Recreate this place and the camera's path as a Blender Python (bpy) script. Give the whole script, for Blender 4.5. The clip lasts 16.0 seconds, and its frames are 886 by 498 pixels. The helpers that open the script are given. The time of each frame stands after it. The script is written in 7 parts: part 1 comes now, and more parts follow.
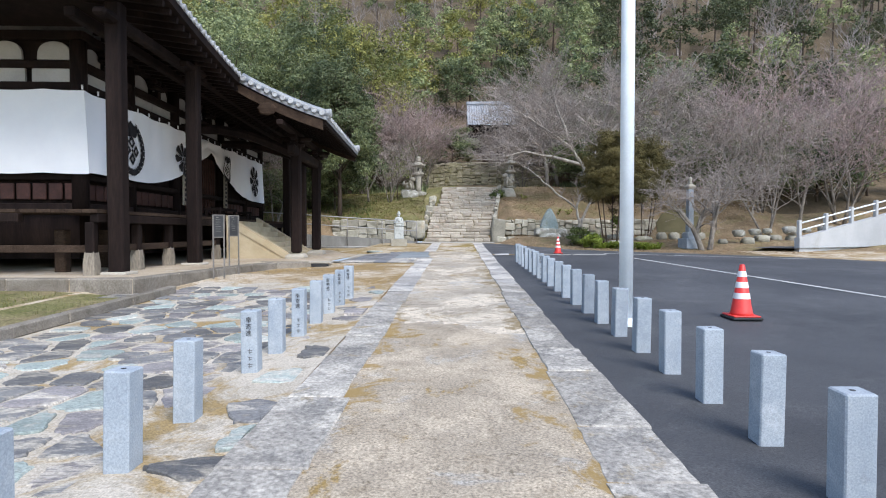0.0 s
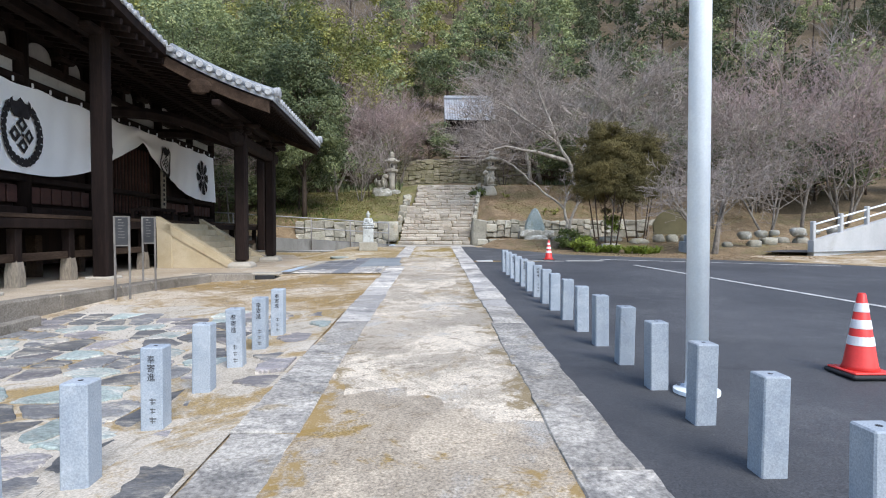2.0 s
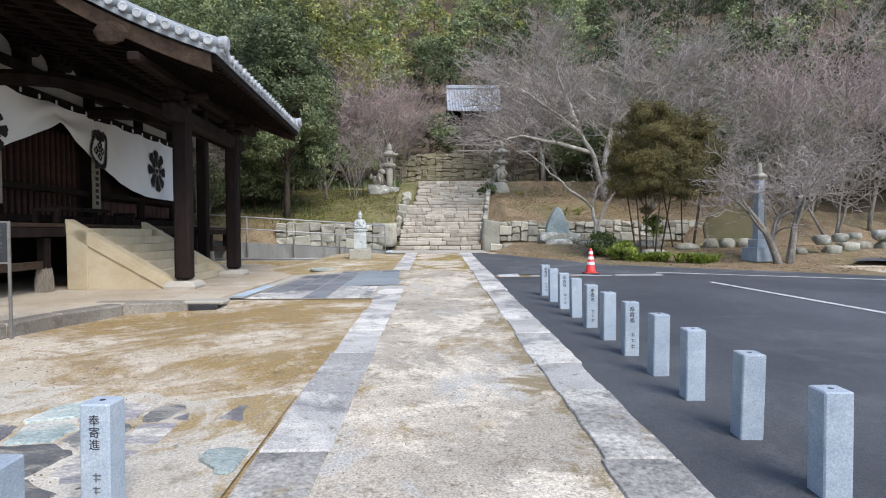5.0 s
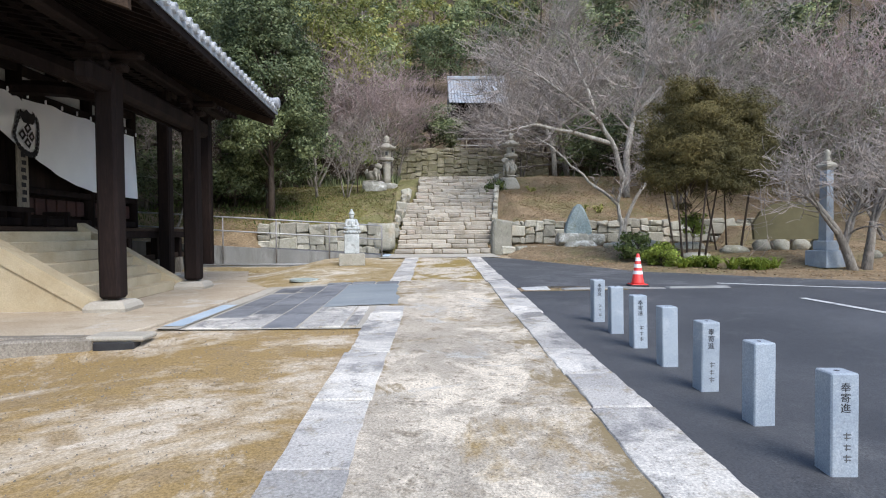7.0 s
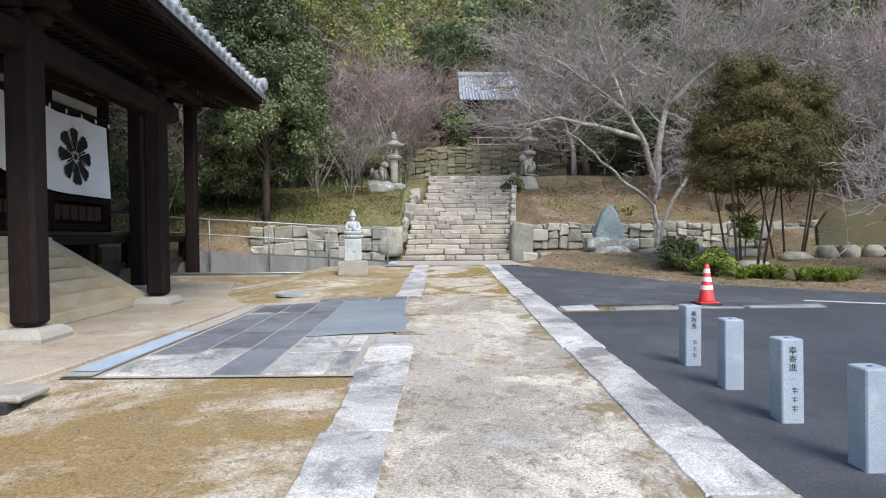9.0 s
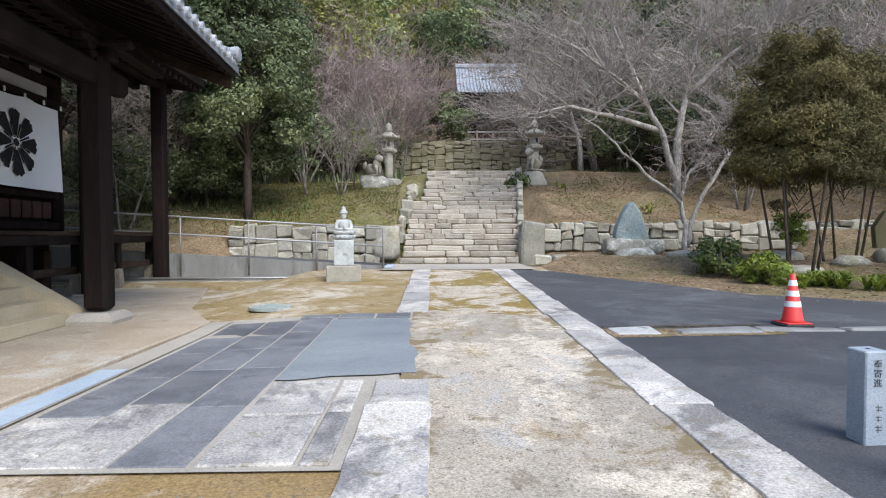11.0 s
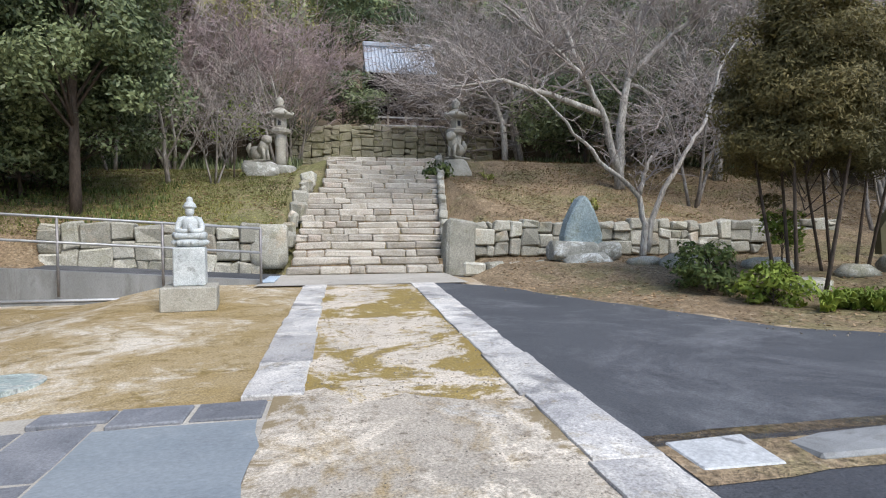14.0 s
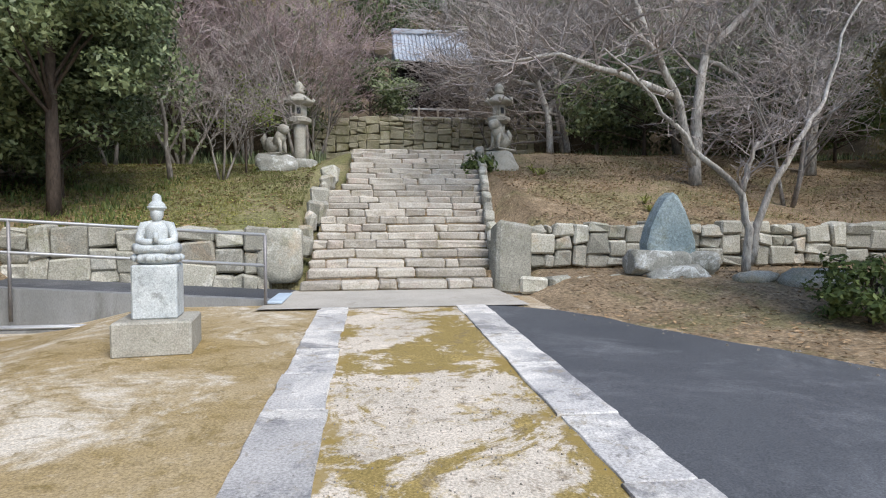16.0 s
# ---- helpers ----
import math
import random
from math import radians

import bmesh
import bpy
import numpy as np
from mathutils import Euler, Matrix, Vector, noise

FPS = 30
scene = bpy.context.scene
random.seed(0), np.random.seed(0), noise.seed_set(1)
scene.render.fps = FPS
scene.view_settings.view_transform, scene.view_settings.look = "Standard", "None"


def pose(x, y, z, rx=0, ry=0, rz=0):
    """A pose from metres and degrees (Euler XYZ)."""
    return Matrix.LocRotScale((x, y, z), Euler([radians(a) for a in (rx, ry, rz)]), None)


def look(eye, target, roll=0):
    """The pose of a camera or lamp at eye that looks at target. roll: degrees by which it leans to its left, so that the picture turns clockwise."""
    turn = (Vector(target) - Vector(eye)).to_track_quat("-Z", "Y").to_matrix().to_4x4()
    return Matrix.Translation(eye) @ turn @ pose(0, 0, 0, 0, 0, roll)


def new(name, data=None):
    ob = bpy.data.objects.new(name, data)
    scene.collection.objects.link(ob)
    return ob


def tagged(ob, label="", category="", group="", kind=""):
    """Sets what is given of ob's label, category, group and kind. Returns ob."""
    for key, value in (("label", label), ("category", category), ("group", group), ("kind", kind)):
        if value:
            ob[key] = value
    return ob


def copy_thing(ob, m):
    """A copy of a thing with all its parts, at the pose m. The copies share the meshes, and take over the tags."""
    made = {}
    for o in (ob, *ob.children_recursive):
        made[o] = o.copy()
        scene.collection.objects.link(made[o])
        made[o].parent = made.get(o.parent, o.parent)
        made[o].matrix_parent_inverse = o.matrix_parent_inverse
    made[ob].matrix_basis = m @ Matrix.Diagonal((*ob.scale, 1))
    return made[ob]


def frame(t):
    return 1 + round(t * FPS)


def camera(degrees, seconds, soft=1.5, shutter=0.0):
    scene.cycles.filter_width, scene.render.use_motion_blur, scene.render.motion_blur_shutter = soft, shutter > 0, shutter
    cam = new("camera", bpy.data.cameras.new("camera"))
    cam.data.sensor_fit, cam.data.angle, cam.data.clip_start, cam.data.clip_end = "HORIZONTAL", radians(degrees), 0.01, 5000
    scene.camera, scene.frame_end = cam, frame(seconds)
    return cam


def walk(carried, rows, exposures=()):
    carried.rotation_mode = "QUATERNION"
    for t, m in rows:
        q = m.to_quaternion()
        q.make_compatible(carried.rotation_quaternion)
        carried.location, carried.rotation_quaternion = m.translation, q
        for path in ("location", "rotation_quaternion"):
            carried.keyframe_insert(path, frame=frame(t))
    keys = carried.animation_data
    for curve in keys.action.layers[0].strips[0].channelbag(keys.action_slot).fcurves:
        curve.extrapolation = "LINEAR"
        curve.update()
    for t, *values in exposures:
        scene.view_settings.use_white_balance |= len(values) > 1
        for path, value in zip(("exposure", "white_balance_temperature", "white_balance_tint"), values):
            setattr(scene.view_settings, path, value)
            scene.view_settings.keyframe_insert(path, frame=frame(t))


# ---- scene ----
cam = camera(75.6, 16.0, soft=1.1)
PATH = [
    (0, (-0.005, -0.006, 1.319), (-0.05, 1.993, 1.259), 0.1),
    (0.5, (0.012, 0.66, 1.341), (-0.018, 2.659, 1.28), 0.1),
    (1, (0.019, 1.312, 1.382), (0.007, 3.311, 1.319), 0.0),
    (1.5, (0.027, 1.981, 1.404), (0.04, 3.98, 1.342), 0.1),
    (2, (0.049, 2.65, 1.427), (0.082, 4.648, 1.366), -0.0),
    (2.5, (0.017, 3.31, 1.431), (0.06, 5.309, 1.371), 0.1),
    (3, (-0.003, 3.962, 1.455), (0.042, 5.96, 1.394), 0.0),
    (3.5, (-0.071, 4.625, 1.462), (-0.028, 6.623, 1.4), 0.1),
    (4, (-0.063, 5.271, 1.513), (-0.022, 7.27, 1.451), 0.0),
    (6.5, (-0.367, 8.618, 1.59), (-0.33, 10.617, 1.529), -0.3),
    (7, (-0.314, 9.297, 1.605), (-0.274, 11.295, 1.543), -0.4),
    (7.5, (-0.34, 9.92, 1.612), (-0.302, 11.919, 1.55), -0.3),
    (8, (-0.348, 10.47, 1.623), (-0.312, 12.469, 1.567), -0.2),
    (8.5, (-0.396, 10.954, 1.604), (-0.372, 12.953, 1.553), -0.6),
    (9, (-0.442, 11.41, 1.615), (-0.429, 13.409, 1.567), -0.4),
    (9.2, (-0.424, 11.605, 1.625), (-0.415, 13.604, 1.577), -0.6),
    (11.5, (-0.737, 13.793, 1.656), (-0.67, 15.791, 1.602), -0.0),
    (12, (-0.683, 14.378, 1.692), (-0.562, 16.373, 1.63), -0.3),
    (12.5, (-0.623, 14.996, 1.709), (-0.459, 16.989, 1.647), -0.2),
    (13, (-0.54, 15.629, 1.731), (-0.282, 17.611, 1.668), -0.3),
    (13.5, (-0.51, 16.229, 1.76), (-0.193, 18.203, 1.696), -0.2),
    (14, (-0.472, 16.854, 1.77), (-0.12, 18.822, 1.702), -0.2),
    (14.5, (-0.485, 17.486, 1.825), (-0.131, 19.454, 1.754), -0.1),
    (15, (-0.471, 18.105, 1.847), (-0.128, 20.074, 1.777), -0.1),
    (15.5, (-0.506, 18.709, 1.872), (-0.207, 20.685, 1.8), -0.0),
    (16, (-0.45, 19.277, 1.892), (-0.19, 21.259, 1.819), -0.1),
]
walk(cam, [(t, look(eye, target, roll)) for t, eye, target, roll in PATH])

# ---- light ----
world = bpy.data.worlds.new("sky")
scene.world = world
world.use_nodes = True
_wn, _wl = world.node_tree.nodes, world.node_tree.links
_sky = _wn.new("ShaderNodeTexSky")
_sky.sky_type = "NISHITA"
_sky.sun_disc = False
_sky.sun_elevation, _sky.sun_rotation = radians(50), radians(150)
_sky.dust_density, _sky.air_density = 0.8, 1.0
_bg = _wn["Background"]
_bg.inputs["Strength"].default_value = 0.13
_wl.new(_sky.outputs[0], _bg.inputs["Color"])
sun = new("sun", bpy.data.lights.new("sun", "SUN"))
sun.data.energy, sun.data.angle, sun.data.color = 1.8, radians(30), (1.0, 0.985, 0.97)
# azimuth 150 from +y clockwise
_az, _el = radians(150), radians(50)
sun.matrix_world = look((0, 0, 30), (-math.sin(_az) * math.cos(_el), -math.cos(_az) * math.cos(_el), 30 - math.sin(_el)))
scene.view_settings.exposure = 1.05


# ---- materials ----
def ramp(nt, fac, stops):
    r = nt.nodes.new("ShaderNodeValToRGB")
    el = r.color_ramp.elements
    while len(el) < len(stops):
        el.new(0.5)
    for e, (p, c) in zip(el, stops):
        e.position = p
        e.color = (*c, 1) if len(c) == 3 else c
    nt.links.new(fac, r.inputs[0])
    return r.outputs[0]


def tex(nt, co, scale, detail=4, rough=0.6, dist=0.0, kind="noise"):
    if kind == "noise":
        n = nt.nodes.new("ShaderNodeTexNoise")
        n.inputs["Detail"].default_value, n.inputs["Roughness"].default_value = detail, rough
        n.inputs["Distortion"].default_value = dist
    else:
        n = nt.nodes.new("ShaderNodeTexVoronoi")
    n.inputs["Scale"].default_value = scale
    nt.links.new(co, n.inputs["Vector"])
    return n.outputs[0]


def mix(nt, fac, a, b, mode="MIX"):
    m = nt.nodes.new("ShaderNodeMix")
    m.data_type, m.blend_type = "RGBA", mode
    for v, s in ((fac, 0), (a, 6), (b, 7)):
        if isinstance(v, (int, float)):
            m.inputs[s].default_value = v
        elif isinstance(v, tuple):
            m.inputs[s].default_value = (*v, 1)
        else:
            nt.links.new(v, m.inputs[s])
    return m.outputs[2]


G0, G1 = (0, 0, 0), (1, 1, 1)


def surface(name, a, b, scale=2.0, fine=40.0, speck=0.25, rough=0.85, bump=0.3, metal=0.0, rnd=0.0, island=0.0,
            stains=(), stretch=(1, 1, 1), contrast=(0.35, 0.65), local=False, depth=0.01, spec=0.3, crackle=0.0):
    """a, b: two base colours mixed by broad noise; fine grain on top; stains: (colour, scale, low, high, strength) patches."""
    m = bpy.data.materials.new(name)
    m.use_nodes = True
    nt = m.node_tree
    bs = nt.nodes["Principled BSDF"]
    if local:
        co = nt.nodes.new("ShaderNodeTexCoord").outputs["Object"]
    else:
        co = nt.nodes.new("ShaderNodeNewGeometry").outputs["Position"]
    oi = nt.nodes.new("ShaderNodeObjectInfo").outputs["Random"]
    mp = nt.nodes.new("ShaderNodeMapping")
    mp.inputs["Scale"].default_value = stretch
    nt.links.new(co, mp.inputs[0])
    if local:
        sc = nt.nodes.new("ShaderNodeVectorMath")
        sc.operation = "ADD"
        mul = nt.nodes.new("ShaderNodeMath")
        mul.operation = "MULTIPLY"
        mul.inputs[1].default_value = 50
        nt.links.new(oi, mul.inputs[0])
        nt.links.new(mp.outputs[0], sc.inputs[0])
        nt.links.new(mul.outputs[0], sc.inputs[1])
        v = sc.outputs[0]
    else:
        v = mp.outputs[0]
    big = ramp(nt, tex(nt, v, scale, 5, 0.62), [(contrast[0], G0), (contrast[1], G1)])
    col = mix(nt, big, a, b)
    for c, s, lo, hi, k in stains:
        msk = ramp(nt, tex(nt, v, s, 10, 0.74, 0.5), [(lo, G0), (hi, (k, k, k))])
        col = mix(nt, msk, col, c)
    g = tex(nt, v, fine, 3, 0.7)
    if speck:
        gr = ramp(nt, g, [(0.28, (1 - speck,) * 3), (0.72, (1 + speck,) * 3)])
        col = mix(nt, 1.0, col, gr, "MULTIPLY")
    if rnd or island:
        src = oi if rnd else nt.nodes.new("ShaderNodeNewGeometry").outputs["Random Per Island"]
        k = rnd or island
        rr = ramp(nt, src, [(0.0, (1 - k,) * 3), (1.0, (1 + k,) * 3)])
        col = mix(nt, 1.0, col, rr, "MULTIPLY")
    nt.links.new(col, bs.inputs["Base Color"])
    rg = ramp(nt, g, [(0.3, (max(rough - 0.12, 0.05),) * 3), (0.7, (min(rough + 0.1, 1.0),) * 3)])
    nt.links.new(rg, bs.inputs["Roughness"])
    bs.inputs["Metallic"].default_value = metal
    bs.inputs["Specular IOR Level"].default_value = spec
    if bump:
        hgt = mix(nt, 0.5, g, tex(nt, v, fine * 0.22, 4, 0.6))
        bm_ = nt.nodes.new("ShaderNodeBump")
        bm_.inputs["Strength"].default_value, bm_.inputs["Distance"].default_value = bump, depth
        nt.links.new(hgt, bm_.inputs["Height"])
        nt.links.new(bm_.outputs[0], bs.inputs["Normal"])
    return m


def leafy(name, dark, light, rough=0.6, through_light=0.25):
    m = bpy.data.materials.new(name)
    m.use_nodes = True
    nt = m.node_tree
    bs = nt.nodes["Principled BSDF"]
    geo = nt.nodes.new("ShaderNodeNewGeometry")
    c = ramp(nt, geo.outputs["Random Per Island"], [(0.0, dark), (1.0, light)])
    n = ramp(nt, tex(nt, geo.outputs["Position"], 0.22, 4), [(0.34, (0.55, 0.60, 0.60)), (0.66, (1.4, 1.32, 1.15))])
    c = mix(nt, 1.0, c, n, "MULTIPLY")
    nt.links.new(c, bs.inputs["Base Color"])
    bs.inputs["Roughness"].default_value = rough
    bs.inputs["Specular IOR Level"].default_value = 0.25
    if through_light:
        tr = nt.nodes.new("ShaderNodeBsdfTranslucent")
        nt.links.new(c, tr.inputs[0])
        mx = nt.nodes.new("ShaderNodeMixShader")
        mx.inputs[0].default_value = through_light
        nt.links.new(bs.outputs[0], mx.inputs[1])
        nt.links.new(tr.outputs[0], mx.inputs[2])
        nt.links.new(mx.outputs[0], nt.nodes["Material Output"].inputs[0])
    return m


M = {}
M["sand"] = surface("sandy_ground", (0.45, 0.378, 0.288), (0.594, 0.517, 0.419), 1.2, 55, 0.42, 0.95, 0.6, spec=0.1,
                    stains=[((0.26, 0.165, 0.05), 0.42, 0.45, 0.55, 0.85), ((0.27, 0.195, 0.11), 2.4, 0.50, 0.60, 0.8), ((0.15, 0.105, 0.05), 9.0, 0.56, 0.66, 0.8), ((0.64, 0.56, 0.46), 1.1, 0.58, 0.66, 0.5)])
M["mossy"] = surface("mossy_ground", (0.286, 0.207, 0.0924), (0.396, 0.312, 0.194), 0.8, 60, 0.45, 0.97, 0.7, spec=0.1,
                     stains=[((0.60, 0.54, 0.45), 0.8, 0.51, 0.62, 0.9), ((0.19, 0.135, 0.05), 3.0, 0.51, 0.62, 0.75), ((0.50, 0.42, 0.31), 5.0, 0.57, 0.66, 0.7)])
M["path"] = surface("worn_path", (0.488, 0.423, 0.34), (0.34, 0.299, 0.244), 0.8, 65, 0.5, 0.93, 0.8, spec=0.12,
                    stains=[((0.68, 0.595, 0.48), 0.9, 0.49, 0.58, 0.85), ((0.23, 0.19, 0.14), 5.5, 0.54, 0.63, 0.75), ((0.43, 0.415, 0.385), 0.7, 0.56, 0.61, 0.75),
                            ((0.14, 0.115, 0.085), 14.0, 0.57, 0.65, 0.8), ((0.27, 0.18, 0.06), 0.62, 0.56, 0.66, 0.8)])
M["mosspath"] = surface("mossy_path", (0.60, 0.52, 0.42), (0.44, 0.385, 0.31), 0.9, 65, 0.5, 0.95, 0.8, spec=0.1,
                        stains=[((0.25, 0.18, 0.055), 0.95, 0.485, 0.525, 0.95), ((0.19, 0.145, 0.09), 6.0, 0.54, 0.63, 0.75), ((0.37, 0.27, 0.10), 3.0, 0.56, 0.63, 0.7)])
M["litter"] = surface("leaf_litter", (0.180, 0.130, 0.080), (0.285, 0.210, 0.132), 1.4, 20, 0.6, 0.95, 1.0, depth=0.06, spec=0.1,
                      stains=[((0.165, 0.155, 0.07), 0.55, 0.50, 0.60, 0.6), ((0.37, 0.30, 0.21), 4.0, 0.55, 0.63, 0.6), ((0.085, 0.065, 0.04), 6.0, 0.55, 0.64, 0.7)])
M["bankgrass"] = surface("bank_grass", (0.15, 0.145, 0.06), (0.24, 0.215, 0.11), 1.6, 26, 0.6, 0.95, 1.0, depth=0.05, spec=0.1,
                         stains=[((0.27, 0.205, 0.13), 1.1, 0.50, 0.60, 0.6), ((0.12, 0.13, 0.045), 0.8, 0.52, 0.62, 0.7), ((0.09, 0.075, 0.04), 5.0, 0.55, 0.64, 0.6)])
M["forestfloor"] = surface("forest_floor", (0.0784, 0.0616, 0.0392), (0.134, 0.101, 0.0672), 0.8, 12, 0.5, 0.95, 0.8, depth=0.05, spec=0.1)
M["asphalt"] = surface("asphalt", (0.0468, 0.0477, 0.0522), (0.0738, 0.0747, 0.0801), 0.5, 80, 0.7, 0.72, 0.8, depth=0.008, spec=0.45,
                       stains=[((0.115, 0.115, 0.12), 0.33, 0.50, 0.70, 0.65), ((0.115, 0.115, 0.115), 1.2, 0.53, 0.70, 0.6), ((0.030, 0.030, 0.033), 2.0, 0.57, 0.70, 0.5), ((0.19, 0.185, 0.175), 25.0, 0.64, 0.70, 0.7)])
M["granite"] = surface("granite_slab", (0.34, 0.325, 0.31), (0.46, 0.435, 0.405), 1.2, 60, 0.4, 0.88, 0.8, rnd=0.14, local=True, spec=0.15,
                       stains=[((0.64, 0.60, 0.54), 0.8, 0.48, 0.58, 0.8), ((0.19, 0.185, 0.185), 1.3, 0.52, 0.61, 0.8), ((0.27, 0.22, 0.14), 4.0, 0.55, 0.66, 0.65), ((0.13, 0.12, 0.10), 12.0, 0.58, 0.66, 0.7)])
M["oldgranite"] = surface("old_granite_slab", (0.25, 0.235, 0.215), (0.36, 0.335, 0.30), 1.6, 30, 0.5, 0.9, 1.0, rnd=0.16, local=True, spec=0.15,
                        stains=[((0.52, 0.485, 0.43), 1.1, 0.50, 0.60, 0.75), ((0.15, 0.145, 0.14), 2.2, 0.52, 0.62, 0.7), ((0.26, 0.20, 0.11), 3.0, 0.56, 0.66, 0.7)])
M["postgranite"] = surface("post_granite", (0.284, 0.327, 0.378), (0.361, 0.4, 0.443), 4, 110, 0.26, 0.8, 0.35, rnd=0.08, local=True, depth=0.004,
                           stains=[((0.19, 0.20, 0.21), 5.0, 0.60, 0.72, 0.55), ((0.50, 0.525, 0.55), 3.0, 0.55, 0.66, 0.5)])
M["flagdark"] = surface("flagstone", (0.11, 0.11, 0.115), (0.205, 0.20, 0.195), 2.5, 35, 0.5, 0.65, 0.9, rnd=0.35, local=True, spec=0.35, stretch=(1, 2.5, 1),
                        stains=[((0.45, 0.41, 0.345), 1.7, 0.51, 0.60, 0.85), ((0.29, 0.25, 0.19), 6.0, 0.55, 0.64, 0.7)])
M["flaggreen"] = surface("green_flagstone", (0.255, 0.305, 0.285), (0.36, 0.405, 0.38), 2.5, 35, 0.45, 0.75, 0.8, rnd=0.2, local=True, stretch=(1, 2, 1),
                         stains=[((0.52, 0.48, 0.42), 1.8, 0.50, 0.60, 0.8), ((0.20, 0.22, 0.21), 3.0, 0.55, 0.64, 0.6)])
M["flagpurple"] = surface("purple_flagstone", (0.17, 0.158, 0.162), (0.27, 0.25, 0.248), 2.5, 35, 0.5, 0.7, 0.9, rnd=0.3, local=True, stretch=(1, 2.5, 1),
                          stains=[((0.50, 0.455, 0.39), 1.5, 0.50, 0.59, 0.85), ((0.30, 0.26, 0.20), 6.0, 0.55, 0.64, 0.7)])
M["mortar"] = surface("mortar_bed", (0.425, 0.378, 0.31), (0.544, 0.489, 0.416), 1.2, 60, 0.4, 0.93, 0.6, spec=0.1,
                      stains=[((0.29, 0.19, 0.06), 0.9, 0.50, 0.58, 0.8), ((0.27, 0.235, 0.18), 4.0, 0.54, 0.64, 0.7)])
M["slate"] = surface("dark_paving_slab", (0.131, 0.135, 0.147), (0.213, 0.215, 0.225), 1.8, 60, 0.35, 0.65, 0.4, rnd=0.18, local=True, spec=0.35,
                     stains=[((0.30, 0.30, 0.31), 1.2, 0.54, 0.66, 0.6), ((0.07, 0.07, 0.075), 2.2, 0.56, 0.66, 0.6)])
M["screed"] = surface("cement_patch", (0.215, 0.24, 0.255), (0.29, 0.31, 0.32), 0.7, 55, 0.2, 0.75, 0.3, stretch=(0.6, 1.0, 1),
                      stains=[((0.36, 0.37, 0.37), 1.2, 0.54, 0.68, 0.5), ((0.17, 0.185, 0.20), 1.7, 0.55, 0.68, 0.5)])
M["concrete"] = surface("concrete", (0.36, 0.33, 0.28), (0.46, 0.42, 0.36), 1.0, 60, 0.22, 0.9, 0.35, spec=0.15,
                        stains=[((0.25, 0.225, 0.18), 1.8, 0.55, 0.7, 0.7)])
M["greyconcrete"] = surface("grey_concrete", (0.209, 0.209, 0.202), (0.274, 0.274, 0.266), 1.0, 50, 0.22, 0.9, 0.35, spec=0.15, stretch=(2.5, 2.5, 0.5),
                            stains=[((0.13, 0.125, 0.11), 1.3, 0.52, 0.68, 0.75)])
M["whiteconcrete"] = surface("white_concrete", (0.365, 0.374, 0.387), (0.459, 0.468, 0.476), 1.0, 50, 0.14, 0.85, 0.25, stretch=(1, 1, 0.4),
                             stains=[((0.28, 0.265, 0.24), 1.2, 0.55, 0.68, 0.65)])
M["tanplaster"] = surface("tan_plaster", (0.43, 0.35, 0.23), (0.52, 0.44, 0.31), 1.5, 60, 0.15, 0.9, 0.2, spec=0.15,
                          stains=[((0.27, 0.21, 0.13), 1.6, 0.58, 0.7, 0.6)])
M["wallstone"] = surface("wall_stone", (0.279, 0.267, 0.217), (0.385, 0.361, 0.299), 1.8, 38, 0.42, 0.9, 0.8, rnd=0.24, local=True, spec=0.15, depth=0.016,
                         stains=[((0.56, 0.54, 0.48), 2.2, 0.53, 0.63, 0.6), ((0.20, 0.195, 0.12), 2.0, 0.54, 0.66, 0.65), ((0.45, 0.33, 0.22), 1.0, 0.56, 0.66, 0.5)])
M["stepstone"] = surface("step_stone", (0.348, 0.309, 0.257), (0.435, 0.396, 0.335), 2.0, 40, 0.38, 0.9, 0.7, rnd=0.16, local=True, spec=0.15, depth=0.012,
                         stains=[((0.24, 0.205, 0.14), 2.2, 0.51, 0.64, 0.65), ((0.56, 0.52, 0.45), 3.0, 0.55, 0.66, 0.5), ((0.44, 0.31, 0.25), 0.9, 0.55, 0.68, 0.45)])
M["mosswall"] = surface("mossy_wall_stone", (0.27, 0.245, 0.16), (0.39, 0.355, 0.26), 1.5, 35, 0.35, 0.9, 0.8, rnd=0.14, local=True, spec=0.15, depth=0.02,
                        stains=[((0.20, 0.19, 0.085), 1.6, 0.50, 0.62, 0.7), ((0.48, 0.44, 0.36), 2.6, 0.56, 0.66, 0.6)])
M["lichen"] = surface("lichen_stone", (0.25, 0.245, 0.21), (0.37, 0.355, 0.31), 3.0, 38, 0.35, 0.9, 0.8, local=True, spec=0.15, depth=0.02,
                      stains=[((0.60, 0.60, 0.56), 3.0, 0.52, 0.58, 0.8), ((0.13, 0.125, 0.09), 2.4, 0.55, 0.63, 0.7)])
M["stele"] = surface("blue_grey_stele", (0.20, 0.255, 0.265), (0.31, 0.36, 0.36), 2.2, 32, 0.4, 0.85, 0.9, local=True, depth=0.02,
                     stains=[((0.17, 0.185, 0.13), 2.0, 0.53, 0.64, 0.7), ((0.42, 0.46, 0.46), 3.0, 0.56, 0.64, 0.6)])
M["palestone"] = surface("pale_carved_granite", (0.40, 0.42, 0.415), (0.54, 0.555, 0.54), 4, 80, 0.35, 0.85, 0.5, local=True,
                         stains=[((0.20, 0.20, 0.185), 3.0, 0.55, 0.65, 0.75)])
